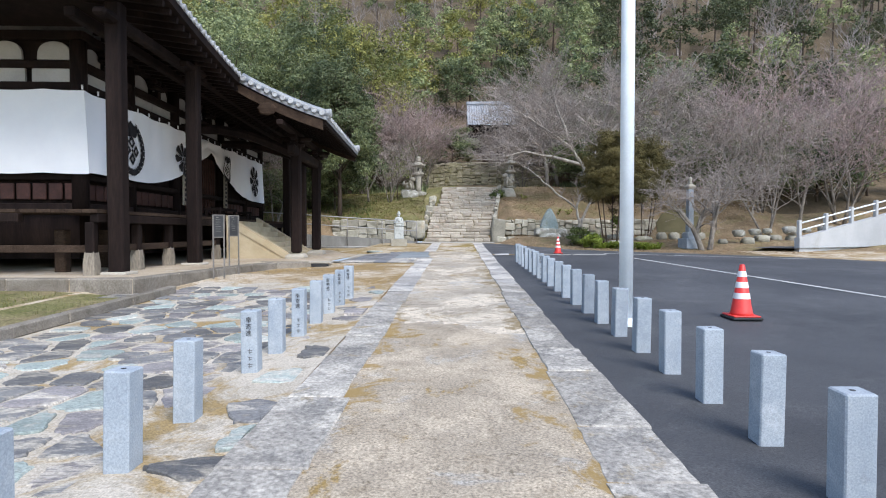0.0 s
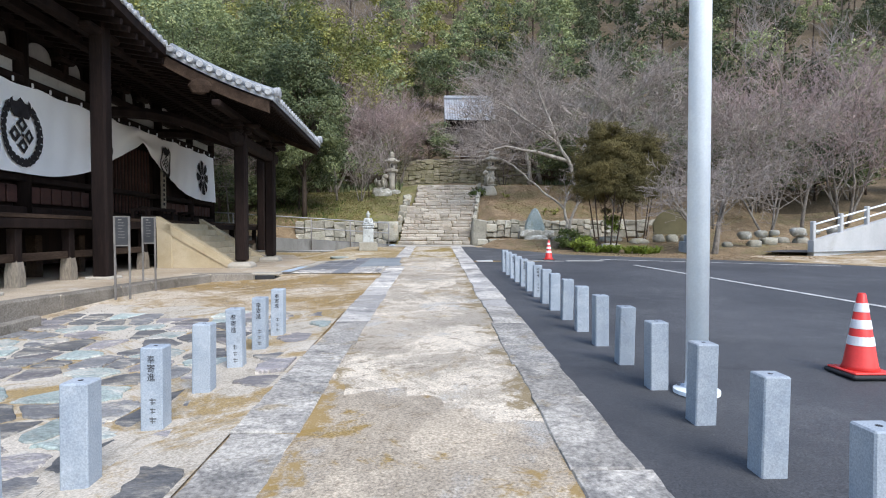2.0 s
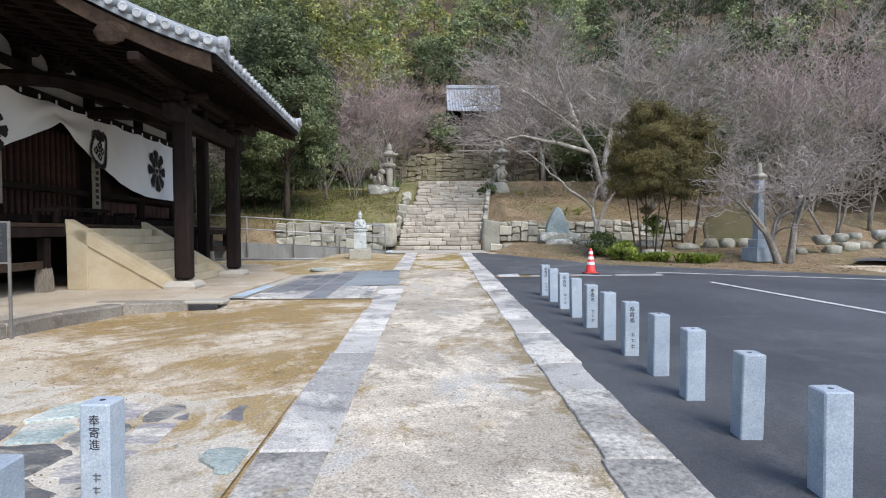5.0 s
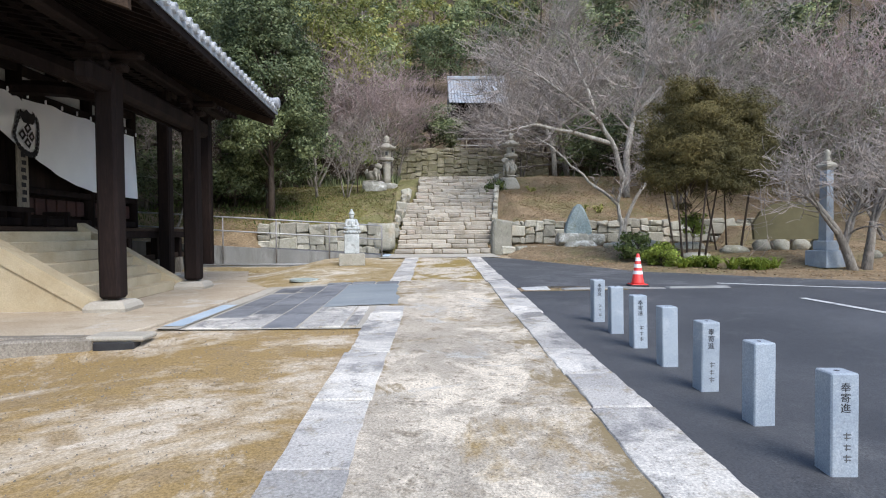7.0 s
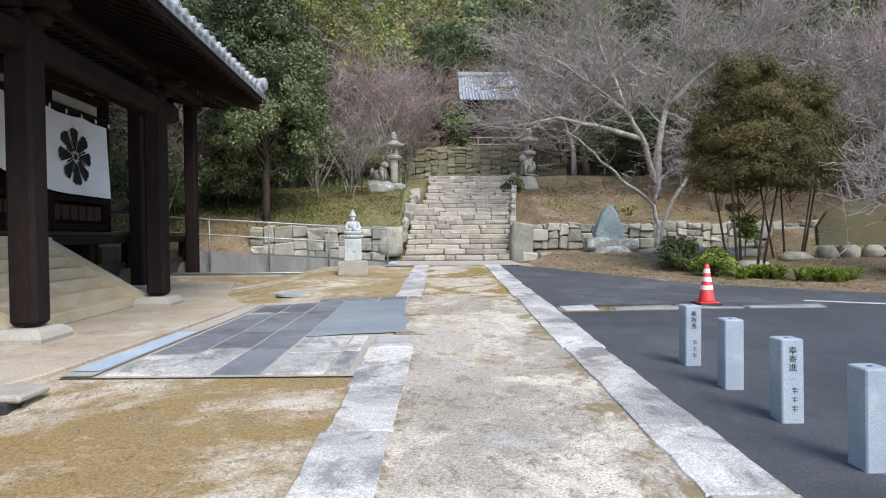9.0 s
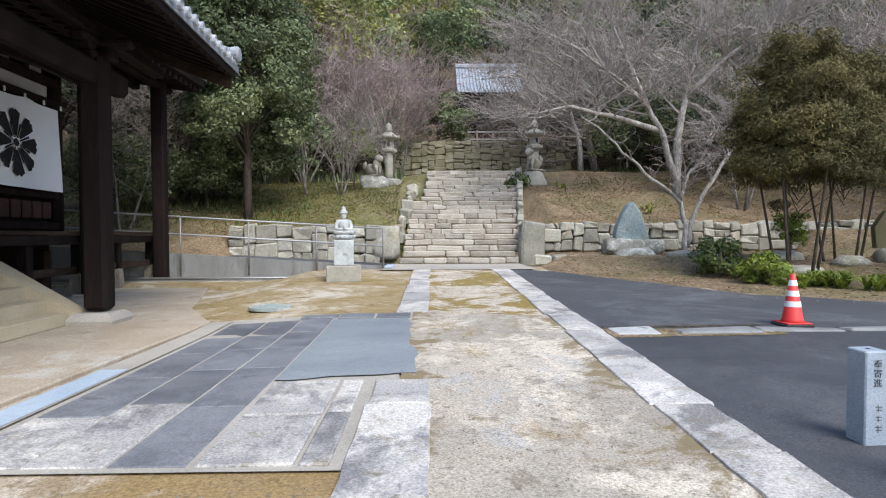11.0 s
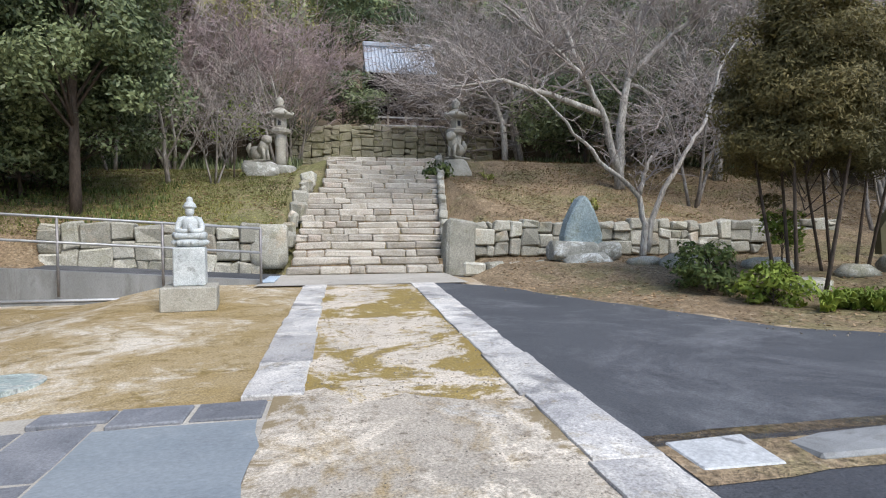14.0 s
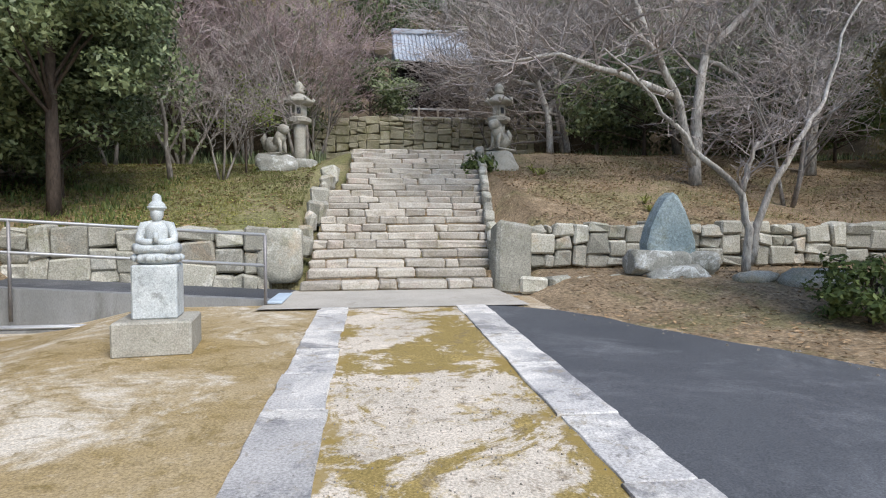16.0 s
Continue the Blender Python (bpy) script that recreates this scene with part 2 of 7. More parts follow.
M["lanternstone"] = surface("weathered_lantern_stone", (0.29, 0.27, 0.22), (0.40, 0.375, 0.32), 3, 60, 0.35, 0.9, 0.6, local=True, depth=0.015,
                            stains=[((0.17, 0.17, 0.12), 3.0, 0.54, 0.68, 0.7)])
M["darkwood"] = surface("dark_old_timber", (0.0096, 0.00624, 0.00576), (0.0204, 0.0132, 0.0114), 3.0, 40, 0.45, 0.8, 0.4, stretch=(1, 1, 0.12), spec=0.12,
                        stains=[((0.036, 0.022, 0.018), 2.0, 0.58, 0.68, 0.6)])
M["brownwood"] = surface("weathered_brown_timber", (0.0292, 0.0189, 0.0137), (0.0618, 0.0416, 0.0299), 4.0, 40, 0.45, 0.85, 0.5, stretch=(1, 0.25, 1), spec=0.12)
M["newasphalt"] = surface("pale_asphalt", (0.0651, 0.0672, 0.0725), (0.0893, 0.0914, 0.0966), 0.5, 80, 0.5, 0.85, 0.7, depth=0.008, spec=0.25,
                          stains=[((0.17, 0.17, 0.175), 0.5, 0.50, 0.66, 0.75), ((0.05, 0.05, 0.054), 1.3, 0.55, 0.68, 0.6), ((0.18, 0.175, 0.165), 20.0, 0.66, 0.72, 0.6)])
M["redwood"] = surface("reddish_panel_timber", (0.036, 0.0165, 0.0135), (0.0675, 0.03, 0.024), 3.0, 40, 0.4, 0.75, 0.3, stretch=(1, 0.2, 1))
M["palewood"] = surface("pale_worn_timber", (0.20, 0.17, 0.135), (0.30, 0.26, 0.21), 3.0, 40, 0.4, 0.85, 0.4, stretch=(1, 1, 0.2))
M["plaster"] = surface("old_white_plaster", (0.36, 0.35, 0.34), (0.47, 0.46, 0.445), 1.0, 40, 0.1, 0.9, 0.1,
                       stains=[((0.25, 0.235, 0.22), 1.5, 0.55, 0.68, 0.6)])
M["cloth"] = surface("white_curtain_cloth", (0.80, 0.80, 0.82), (0.86, 0.86, 0.87), 0.8, 200, 0.04, 0.9, 0.15, spec=0.1, depth=0.003)
M["ink"] = surface("black_dye", (0.018, 0.017, 0.02), (0.03, 0.028, 0.03), 4, 100, 0.1, 0.9, 0.0)
M["tile"] = surface("grey_roof_tile", (0.20, 0.215, 0.235), (0.31, 0.325, 0.345), 3.0, 50, 0.25, 0.42, 0.3, rnd=0.18, spec=0.5,
                    stains=[((0.12, 0.125, 0.13), 2.5, 0.56, 0.68, 0.6)])
M["tilecap"] = surface("pale_tile_cap", (0.34, 0.35, 0.37), (0.47, 0.48, 0.49), 5.0, 50, 0.25, 0.55, 0.3, rnd=0.2)
M["blueroof"] = surface("blue_grey_tile_roof", (0.264, 0.285, 0.319), (0.374, 0.395, 0.425), 1.0, 30, 0.25, 0.55, 0.3, spec=0.4)
M["steel"] = surface("galvanised_steel", (0.726, 0.781, 0.836), (0.814, 0.869, 0.913), 3.0, 60, 0.06, 0.5, 0.05, metal=0.0, spec=0.5)
M["railsteel"] = surface("rail_steel", (0.20, 0.19, 0.19), (0.30, 0.28, 0.27), 5.0, 60, 0.2, 0.55, 0.1, metal=0.5)
M["brightsteel"] = surface("bright_rail_steel", (0.3, 0.3, 0.3), (0.36, 0.36, 0.36), 5.0, 60, 0.12, 0.45, 0.05, metal=0.4)
M["oldpath"] = surface("old_grey_path", (0.405, 0.34, 0.26), (0.305, 0.26, 0.205), 0.9, 60, 0.55, 0.93, 0.9, spec=0.12,
                       stains=[((0.52, 0.44, 0.34), 1.3, 0.48, 0.60, 0.75), ((0.23, 0.185, 0.13), 5.5, 0.54, 0.64, 0.65), ((0.39, 0.375, 0.35), 0.9, 0.55, 0.62, 0.7),
                               ((0.13, 0.105, 0.07), 14.0, 0.58, 0.66, 0.7), ((0.27, 0.175, 0.045), 1.1, 0.57, 0.62, 0.8)])
M["conered"] = surface("red_cone_plastic", (0.66, 0.035, 0.03), (0.74, 0.055, 0.045), 4.0, 60, 0.06, 0.45, 0.05, spec=0.5)
M["conewhite"] = surface("white_reflective_band", (0.78, 0.76, 0.76), (0.86, 0.84, 0.84), 4.0, 60, 0.05, 0.4, 0.0)
# Rubber of the cone bases; its black also stands for shade inside holes.
M["rubber"] = surface("black_rubber_and_hole_shade", (0.025, 0.025, 0.028), (0.04, 0.04, 0.042), 4.0, 60, 0.1, 0.7, 0.1)
M["paint"] = surface("worn_white_line", (0.391, 0.391, 0.383), (0.527, 0.527, 0.51), 3.0, 40, 0.25, 0.85, 0.2,
                     stains=[((0.10, 0.10, 0.10), 4.0, 0.55, 0.62, 0.7)])
M["bark"] = surface("grey_bark", (0.17, 0.149, 0.128), (0.264, 0.234, 0.2), 3.0, 22, 0.5, 0.9, 0.8, stretch=(1, 1, 0.3), depth=0.02, spec=0.1,
                    stains=[((0.42, 0.40, 0.36), 2.0, 0.56, 0.64, 0.7), ((0.11, 0.09, 0.075), 2.5, 0.56, 0.65, 0.7)])
M["palebark"] = surface("pale_cherry_bark", (0.27, 0.245, 0.215), (0.40, 0.37, 0.325), 3.0, 22, 0.5, 0.9, 0.8, stretch=(1, 1, 0.3), depth=0.02, spec=0.1,
                        stains=[((0.52, 0.50, 0.46), 2.0, 0.55, 0.63, 0.7), ((0.14, 0.12, 0.10), 2.5, 0.56, 0.65, 0.7)])
M["darkbark"] = surface("dark_bark", (0.06, 0.045, 0.035), (0.11, 0.085, 0.068), 3.0, 25, 0.4, 0.9, 0.7, stretch=(1, 1, 0.3), depth=0.02, spec=0.1)
M["twig"] = surface("twigs", (0.261, 0.221, 0.198), (0.387, 0.338, 0.306), 0.5, 10, 0.25, 0.9, 0.0, spec=0.1)
M["pinktwig"] = surface("reddish_twigs", (0.29, 0.215, 0.205), (0.41, 0.32, 0.305), 0.5, 10, 0.25, 0.9, 0.0, spec=0.1)
M["leaf"] = leafy("evergreen_leaf", (0.052, 0.0754, 0.0364), (0.234, 0.273, 0.146), 0.38)
M["leaf2"] = leafy("olive_leaf", (0.149, 0.169, 0.0486), (0.365, 0.358, 0.128))
# Far foliage: paler than the near leaf, distance haze mixed into its colour.
M["hazyfarleaf"] = leafy("haze_paled_far_leaf", (0.105, 0.15, 0.0816), (0.365, 0.408, 0.212), 0.6)
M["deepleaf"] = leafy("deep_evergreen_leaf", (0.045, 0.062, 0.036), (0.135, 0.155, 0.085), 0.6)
M["cypress"] = leafy("bronze_cypress_leaf", (0.105, 0.09, 0.035), (0.235, 0.19, 0.078))
M["fern"] = leafy("bright_fern", (0.13, 0.19, 0.03), (0.30, 0.36, 0.07))
M["shrub"] = leafy("dark_shrub_leaf", (0.045, 0.070, 0.022), (0.15, 0.19, 0.065))
M["faint"] = surface("faint_ink", (0.10, 0.105, 0.11), (0.15, 0.155, 0.16), 4, 100, 0.1, 0.9, 0.0)
M["kerbstone"] = surface("weathered_kerb", (0.16, 0.14, 0.116), (0.264, 0.236, 0.2), 1.5, 45, 0.4, 0.9, 0.6, rnd=0.12, local=True, spec=0.15,
                        stains=[((0.10, 0.085, 0.065), 2.0, 0.54, 0.66, 0.7)])
M["podium"] = surface("tan_podium", (0.379, 0.307, 0.225), (0.478, 0.406, 0.315), 0.8, 60, 0.3, 0.93, 0.4, spec=0.12,
                      stains=[((0.52, 0.49, 0.44), 1.2, 0.54, 0.64, 0.7), ((0.27, 0.22, 0.15), 1.8, 0.55, 0.66, 0.7)])
M["grass"] = leafy("dry_grass", (0.11, 0.125, 0.04), (0.25, 0.235, 0.095))
M["fallen"] = leafy("fallen_leaf", (0.15, 0.10, 0.06), (0.35, 0.25, 0.16), 0.8, 0.1)
M["signblack"] = surface("black_sign_panel", (0.03, 0.031, 0.034), (0.045, 0.046, 0.05), 4, 60, 0.05, 0.4, 0.0)
M["signmetal"] = surface("grey_sign_frame", (0.13, 0.12, 0.11), (0.20, 0.185, 0.17), 4, 60, 0.15, 0.6, 0.1)
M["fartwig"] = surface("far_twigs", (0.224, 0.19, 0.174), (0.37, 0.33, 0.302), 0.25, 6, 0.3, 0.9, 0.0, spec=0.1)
M["olive"] = surface("olive_inscribed_panel", (0.12, 0.105, 0.055), (0.16, 0.14, 0.075), 1.5, 40, 0.1, 0.6, 0.1)
M["bluepaint"] = surface("pale_blue_slab", (0.36, 0.44, 0.52), (0.45, 0.52, 0.58), 1.5, 50, 0.15, 0.8, 0.2)


def edge_moss(key, cx, half, colour, start=0.62, strength=0.85):
    """Moss and grit that gather along both edges of a strip lying along y."""
    nt = M[key].node_tree
    bs = nt.nodes["Principled BSDF"]
    old = bs.inputs["Base Color"].links[0].from_socket
    pos = nt.nodes.new("ShaderNodeNewGeometry").outputs["Position"]
    sep = nt.nodes.new("ShaderNodeSeparateXYZ")
    nt.links.new(pos, sep.inputs[0])

    def calc(op, a, b):
        n = nt.nodes.new("ShaderNodeMath")
        n.operation = op
        for v, k in ((a, 0), (b, 1)):
            if isinstance(v, (int, float)):
                n.inputs[k].default_value = v
            else:
                nt.links.new(v, n.inputs[k])
        return n.outputs[0]
    off = calc("DIVIDE", calc("ABSOLUTE", calc("SUBTRACT", sep.outputs[0], cx), 0), half)
    off = calc("MULTIPLY", calc("SUBTRACT", off, start), 0.30)
    msk = ramp(nt, calc("ADD", tex(nt, pos, 1.5, 10, 0.74, 0.5), off), [(0.555, G0), (0.615, (strength,) * 3)])
    nt.links.new(mix(nt, msk, old, colour), bs.inputs["Base Color"])


edge_moss("oldpath", -0.05, 0.88, (0.30, 0.20, 0.07))
edge_moss("path", -0.05, 0.9, (0.22, 0.165, 0.085))
edge_moss("mosspath", 0.0, 0.9, (0.27, 0.19, 0.06))


# ---- building kit ----
class Geo:
    def __init__(self):
        self.v, self.f = [], []

    def add(self, vs, fs, m=None):
        n = len(self.v)
        self.v += [tuple(m @ Vector(p)) for p in vs] if m is not None else [tuple(p) for p in vs]
        self.f += [tuple(i + n for i in q) for q in fs]
        return self

    def box(self, c, s, ch=0.0, m=None, jit=0.0, rng=None):
        hx, hy, hz = s[0] / 2, s[1] / 2, s[2] / 2
        vs, ids = [], {}
        ch = min(ch, hx * 0.9, hy * 0.9, hz * 0.9)
        for sx in (-1, 1):
            for sy in (-1, 1):
                for sz in (-1, 1):
                    j = [(rng.uniform(-jit, jit) if rng else 0) for _ in range(3)]
                    for ax in range(3) if ch > 0 else (0,):
                        d = [ch if (i != ax and ch > 0) else 0 for i in range(3)]
                        ids[sx, sy, sz, ax] = len(vs)
                        vs.append((c[0] + sx * (hx - d[0]) + j[0], c[1] + sy * (hy - d[1]) + j[1], c[2] + sz * (hz - d[2]) + j[2]))
        k = (lambda a, b, c_, ax: ids[a, b, c_, ax]) if ch > 0 else (lambda a, b, c_, ax: ids[a, b, c_, 0])
        fs = []
        for s_ in (-1, 1):
            q = [k(s_, -1, -1, 0), k(s_, 1, -1, 0), k(s_, 1, 1, 0), k(s_, -1, 1, 0)]
            fs.append(q if s_ > 0 else q[::-1])
            q = [k(-1, s_, -1, 1), k(-1, s_, 1, 1), k(1, s_, 1, 1), k(1, s_, -1, 1)]
            fs.append(q if s_ > 0 else q[::-1])
            q = [k(-1, -1, s_, 2), k(1, -1, s_, 2), k(1, 1, s_, 2), k(-1, 1, s_, 2)]
            fs.append(q if s_ > 0 else q[::-1])
        if ch > 0:
            for a in (-1, 1):
                for b in (-1, 1):
                    for q, flip in (([k(a, b, -1, 0), k(a, b, 1, 0), k(a, b, 1, 1), k(a, b, -1, 1)], a * b < 0),
                                    ([k(a, -1, b, 0), k(a, -1, b, 2), k(a, 1, b, 2), k(a, 1, b, 0)], a * b > 0),
                                    ([k(-1, a, b, 1), k(1, a, b, 1), k(1, a, b, 2), k(-1, a, b, 2)], a * b < 0)):
                        fs.append(q[::-1] if flip else q)
                    for c_ in (-1, 1):
                        q = [k(a, b, c_, 0), k(a, b, c_, 1), k(a, b, c_, 2)]
                        fs.append(q if a * b * c_ > 0 else q[::-1])
        return self.add(vs, fs, m)

    def prism(self, poly, z0, z1, ch=0.0, m=None):
        """poly counter-clockwise; z0, z1 numbers or functions of (x, y)."""
        n = len(poly)
        cx, cy = sum(p[0] for p in poly) / n, sum(p[1] for p in poly) / n
        zb = z0 if callable(z0) else (lambda x, y: z0)
        zt = z1 if callable(z1) else (lambda x, y: z1)
        vs = [(x, y, zb(x, y)) for x, y in poly] + [(x, y, zt(x, y) - ch) for x, y in poly]
        fs = [tuple(range(n))[::-1]] + [(i, (i + 1) % n, n + (i + 1) % n, n + i) for i in range(n)]
        if ch:
            ins = []
            for x, y in poly:
                d = math.hypot(cx - x, cy - y) or 1
                ins.append((x + (cx - x) / d * ch, y + (cy - y) / d * ch))
            vs += [(x, y, zt(x, y)) for x, y in ins]
            fs += [(n + i, n + (i + 1) % n, 2 * n + (i + 1) % n, 2 * n + i) for i in range(n)] + [tuple(range(2 * n, 3 * n))]
        else:
            fs.append(tuple(range(n, 2 * n)))
        return self.add(vs, fs, m)

    def lathe(self, prof, n=16, m=None, turn=0.0, squash=1.0):
        vs = [(r * math.cos(2 * math.pi * i / n + turn), squash * r * math.sin(2 * math.pi * i / n + turn), z) for r, z in prof for i in range(n)]
        fs = [(a * n + i, a * n + (i + 1) % n, (a + 1) * n + (i + 1) % n, (a + 1) * n + i) for a in range(len(prof) - 1) for i in range(n)]
        fs += [tuple(range(n))[::-1], tuple(range((len(prof) - 1) * n, len(prof) * n))]
        return self.add(vs, fs, m)

    def tube(self, pts, rad, n=6, cap=True):
        pts = [Vector(p) for p in pts]
        rad = rad if isinstance(rad, (list, tuple)) else [rad] * len(pts)
        vs = []
        up = None
        for i, p in enumerate(pts):
            d = (pts[min(i + 1, len(pts) - 1)] - pts[max(i - 1, 0)])
            d = d.normalized() if d.length else Vector((0, 0, 1))
            if up is None:
                up = d.orthogonal().normalized()
            up = up - d * up.dot(d)
            up = up.normalized() if up.length > 1e-6 else d.orthogonal().normalized()
            w = d.cross(up)
            for k in range(n):
                a = 2 * math.pi * k / n
                vs.append(p + (up * math.cos(a) + w * math.sin(a)) * rad[i])
        fs = [(a * n + i, a * n + (i + 1) % n, (a + 1) * n + (i + 1) % n, (a + 1) * n + i) for a in range(len(pts) - 1) for i in range(n)]
        if cap:
            fs += [tuple(range(n))[::-1], tuple(range((len(pts) - 1) * n, len(pts) * n))]
        return self.add(vs, fs)

    def rock(self, c, s, seed, sub=2, rough=0.25, flat=0.0):
        b = bmesh.new()
        bmesh.ops.create_icosphere(b, subdivisions=sub, radius=1.0)
        vs = []
        for v in b.verts:
            d = v.co.normalized()
            r = 1 + rough * noise.noise(d * 1.4 + Vector((seed * 3.7, seed * 1.3, 0))) * 2 + rough * 0.5 * noise.noise(d * 3.5 + Vector((seed, 0, seed)))
            x, y, z = d * r
            if flat:
                x, y, z = (max(-flat, min(flat, q)) for q in (x, y, z))
            vs.append((c[0] + x * s[0], c[1] + y * s[1], c[2] + z * s[2]))
        fs = [tuple(v.index for v in f.verts) for f in b.faces]
        b.free()
        return self.add(vs, fs)

    def mesh(self, name, mat=None, smooth=False):
        me = bpy.data.meshes.new(name)
        me.from_pydata(self.v, [], self.f)
        me.update()
        if mat:
            me.materials.append(mat)
        if smooth:
            me.shade_smooth()
        return me


def thing(name, at=(0, 0, 0), label="", category="", group="", kind="", turn=0.0):
    ob = new(name)
    ob.empty_display_size = 0.1
    ob.matrix_world = pose(*at, 0, 0, turn)
    return tagged(ob, label, category, group, kind)


def part(name, g, mat, parent=None, label="", smooth=False, at=None):
    """g: a Geo or a ready mesh; one mesh object under parent."""
    me = g.mesh(name, mat, smooth) if isinstance(g, Geo) else g
    ob = new(name, me)
    if at is not None:
        ob.matrix_basis = at if isinstance(at, Matrix) else Matrix.Translation(at)
    ob.parent = parent
    return tagged(ob, label)


def single(name, g, mat, label, category, at=None, group="", kind="", smooth=False):
    ob = part(name, g, mat, None, label, smooth, at)
    return tagged(ob, "", category, group, kind)


def clamp(v, a=0.0, b=1.0):
    return max(a, min(b, v))


def ease(t):
    t = clamp(t)
    return t * t * (3 - 2 * t)


# ---- ground and hill ----
SLOPE = 0.028


def yard(x, y):
    """Height of the sloping yard; beside the temple it is level with the podium."""
    z = SLOPE * clamp(y, -60, 29)
    x0 = -1.2 - 2.4 * clamp((y - 20) / 3)
    if x < -6.5:
        return min(z, 0.42) if y > 9.9 else z
    f = clamp((x0 - x) / 2.3 if y < 20 else (x0 - x) / (2.3 - 0.9 * clamp((y - 20) / 3)))
    side = 0.07 * clamp((-1.2 - x) / 0.5) * clamp((13.5 - y) / 3)
    dip = 0.09 * clamp((-3.0 - x) / 0.8) * clamp((y - 12.5) / 2.0) * clamp((15.75 - y) / 0.4)
    return (z + (min(z, 0.455) - z) * f if y > 12 else z) - side - dip


def hill(x, y):
    """Height of the wooded slope."""
    if y <= 36:
        z = 1.93 + (0.35 - 0.07 * clamp((-0.8 - x) / 1.2)) * (y - 29.8)
    elif y <= 43.6:
        top = 4.10 - 0.43 * clamp((-0.8 - x) / 1.2)
        z = top + (4.75 - top) * (y - 36) / 7.6
    else:
        z = 4.75 + 1.7 * ease((y - 43.6) / 0.6) + 0.62 * max(y - 47.5, 0)
    z += 0.25 * noise.noise((x * 0.25, y * 0.25, 3.0)) + 0.06 * noise.noise((x * 1.3, y * 1.3, 7.0))
    if y > 45:
        z += 2.5 * noise.noise((x * 0.05, y * 0.05, 1.0)) * clamp((y - 48) / 10)
    return z


def lane_z(x):
    """Lane behind the railing, climbing away from the stair."""
    return 0.81 + 0.065 * clamp(-1.9 - x, 0, 9)


def ground_z(x, y):
    lo = yard(x, min(y, 29.4))
    if -1.75 < x < 2.7 and y < 43.2:
        if y < 28.9:
            return lo
        line = 0.80 + (y - 29.1) * 0.505
        return min(line - 0.25, hill(x, y))
    if x <= -1.7:
        lo = max(lo, 0.55) if y > 26 else lo
        if y > 28.05:
            lo = lane_z(x) - 0.04
        if x < -6.4:
            return lo + (hill(x, y) - lo) * ease((y - 28.6) / 1.9) if y > 28.4 else lo
        return lo if y < 29.62 else hill(x, y)
    # right bank rises gently to the foot of the wall
    edge = 27.1 - 5.2 * clamp((x - 2.0) / 8.0)
    foot = lo + 0.32 * ease((y - edge) / 2.5)
    if x > 10:
        return foot + (hill(x, y) - foot) * ease((y - 25.5) / 5.0)
    return foot if y < 29.85 else hill(x, y)


def band(*runs):
    out = []
    for a, b, s in runs:
        out += list(np.arange(a, b, s))
    return [float(v) for v in out]


def road_edge(x):
    """Where the asphalt gives way to the bank."""
    return 27.0 - 1.72 * (x - 2.0) if x < 4.6 else 22.6 - 0.6 * (x - 4.6)


def build_ground():
    xs = band((-400, -60, 40), (-60, -20, 4), (-20, -10, 1.0), (-10, -2.0, 0.35), (-1.95, -1.1, 0.12), (-1.0, 2.7, 0.53), (2.75, 12, 0.4), (12, 24, 1.0), (24, 60, 4), (60, 401, 40))
    ys = band((-400, -40, 40), (-40, 0, 4), (0, 26, 0.4), (26, 29.4, 0.2), (29.4, 30.2, 0.11), (30.2, 46, 0.35), (46, 60, 1.0), (60, 150, 4), (150, 401, 50))
    vs = [(x, y, ground_z(x, min(y, 150)) - 0.02) for y in ys for x in xs]
    nx = len(xs)
    fs, mi = [], []
    for j in range(len(ys) - 1):
        for i in range(nx - 1):
            fs.append((j * nx + i, j * nx + i + 1, (j + 1) * nx + i + 1, (j + 1) * nx + i))
            x, y = xs[i], ys[j]
            if y > 43 or (y > 31 and (x < -7.5 or x > 16)):
                mi.append(3)
            elif x < -5.8 and 28 < y < 33:
                mi.append(1)
            elif y > 28.5 or (2 < x < 10.5 and y > road_edge(x) - 0.4) or (x > 2 and y > 26.9 - 5.2 * clamp((x - 2.0) / 8.0)):
                mi.append(2 if x < 0 else 1)
            elif y > 20.6 and x < -0.5:
                mi.append(4)
            else:
                mi.append(0)
    me = bpy.data.meshes.new("ground")
    me.from_pydata(vs, [], fs)
    for k in ("sand", "litter", "bankgrass", "forestfloor", "mossy"):
        me.materials.append(M[k])
    me.polygons.foreach_set("material_index", mi)
    me.shade_smooth()
    tagged(new("ground", me), "sandy yard rising to a leaf-strewn wooded hillside", "ground", "", "structure")


build_ground()


def sheet(name, poly, mat, label, category, lift=0.0, step=0.5):
    """A thin sheet that follows the yard; poly counter-clockwise in plan."""
    b = bmesh.new()
    f = b.faces.new([b.verts.new((x, y, 0)) for x, y in poly])
    ys = [p[1] for p in poly]
    y = min(ys) + step
    while y < max(ys):
        bmesh.ops.bisect_plane(b, geom=b.verts[:] + b.edges[:] + b.faces[:], plane_co=(0, y, 0), plane_no=(0, 1, 0))
        y += step
    xs = [p[0] for p in poly]
    x = min(xs) + 1.0
    while x < max(xs):
        bmesh.ops.bisect_plane(b, geom=b.verts[:] + b.edges[:] + b.faces[:], plane_co=(x, 0, 0), plane_no=(1, 0, 0))
        x += 1.0
    for v in b.verts:
        v.co.z = yard(v.co.x, v.co.y) + lift
    me = bpy.data.meshes.new(name)
    b.to_mesh(me)
    b.free()
    me.materials.append(mat)
    return tagged(new(name, me), label, category, "", "structure")


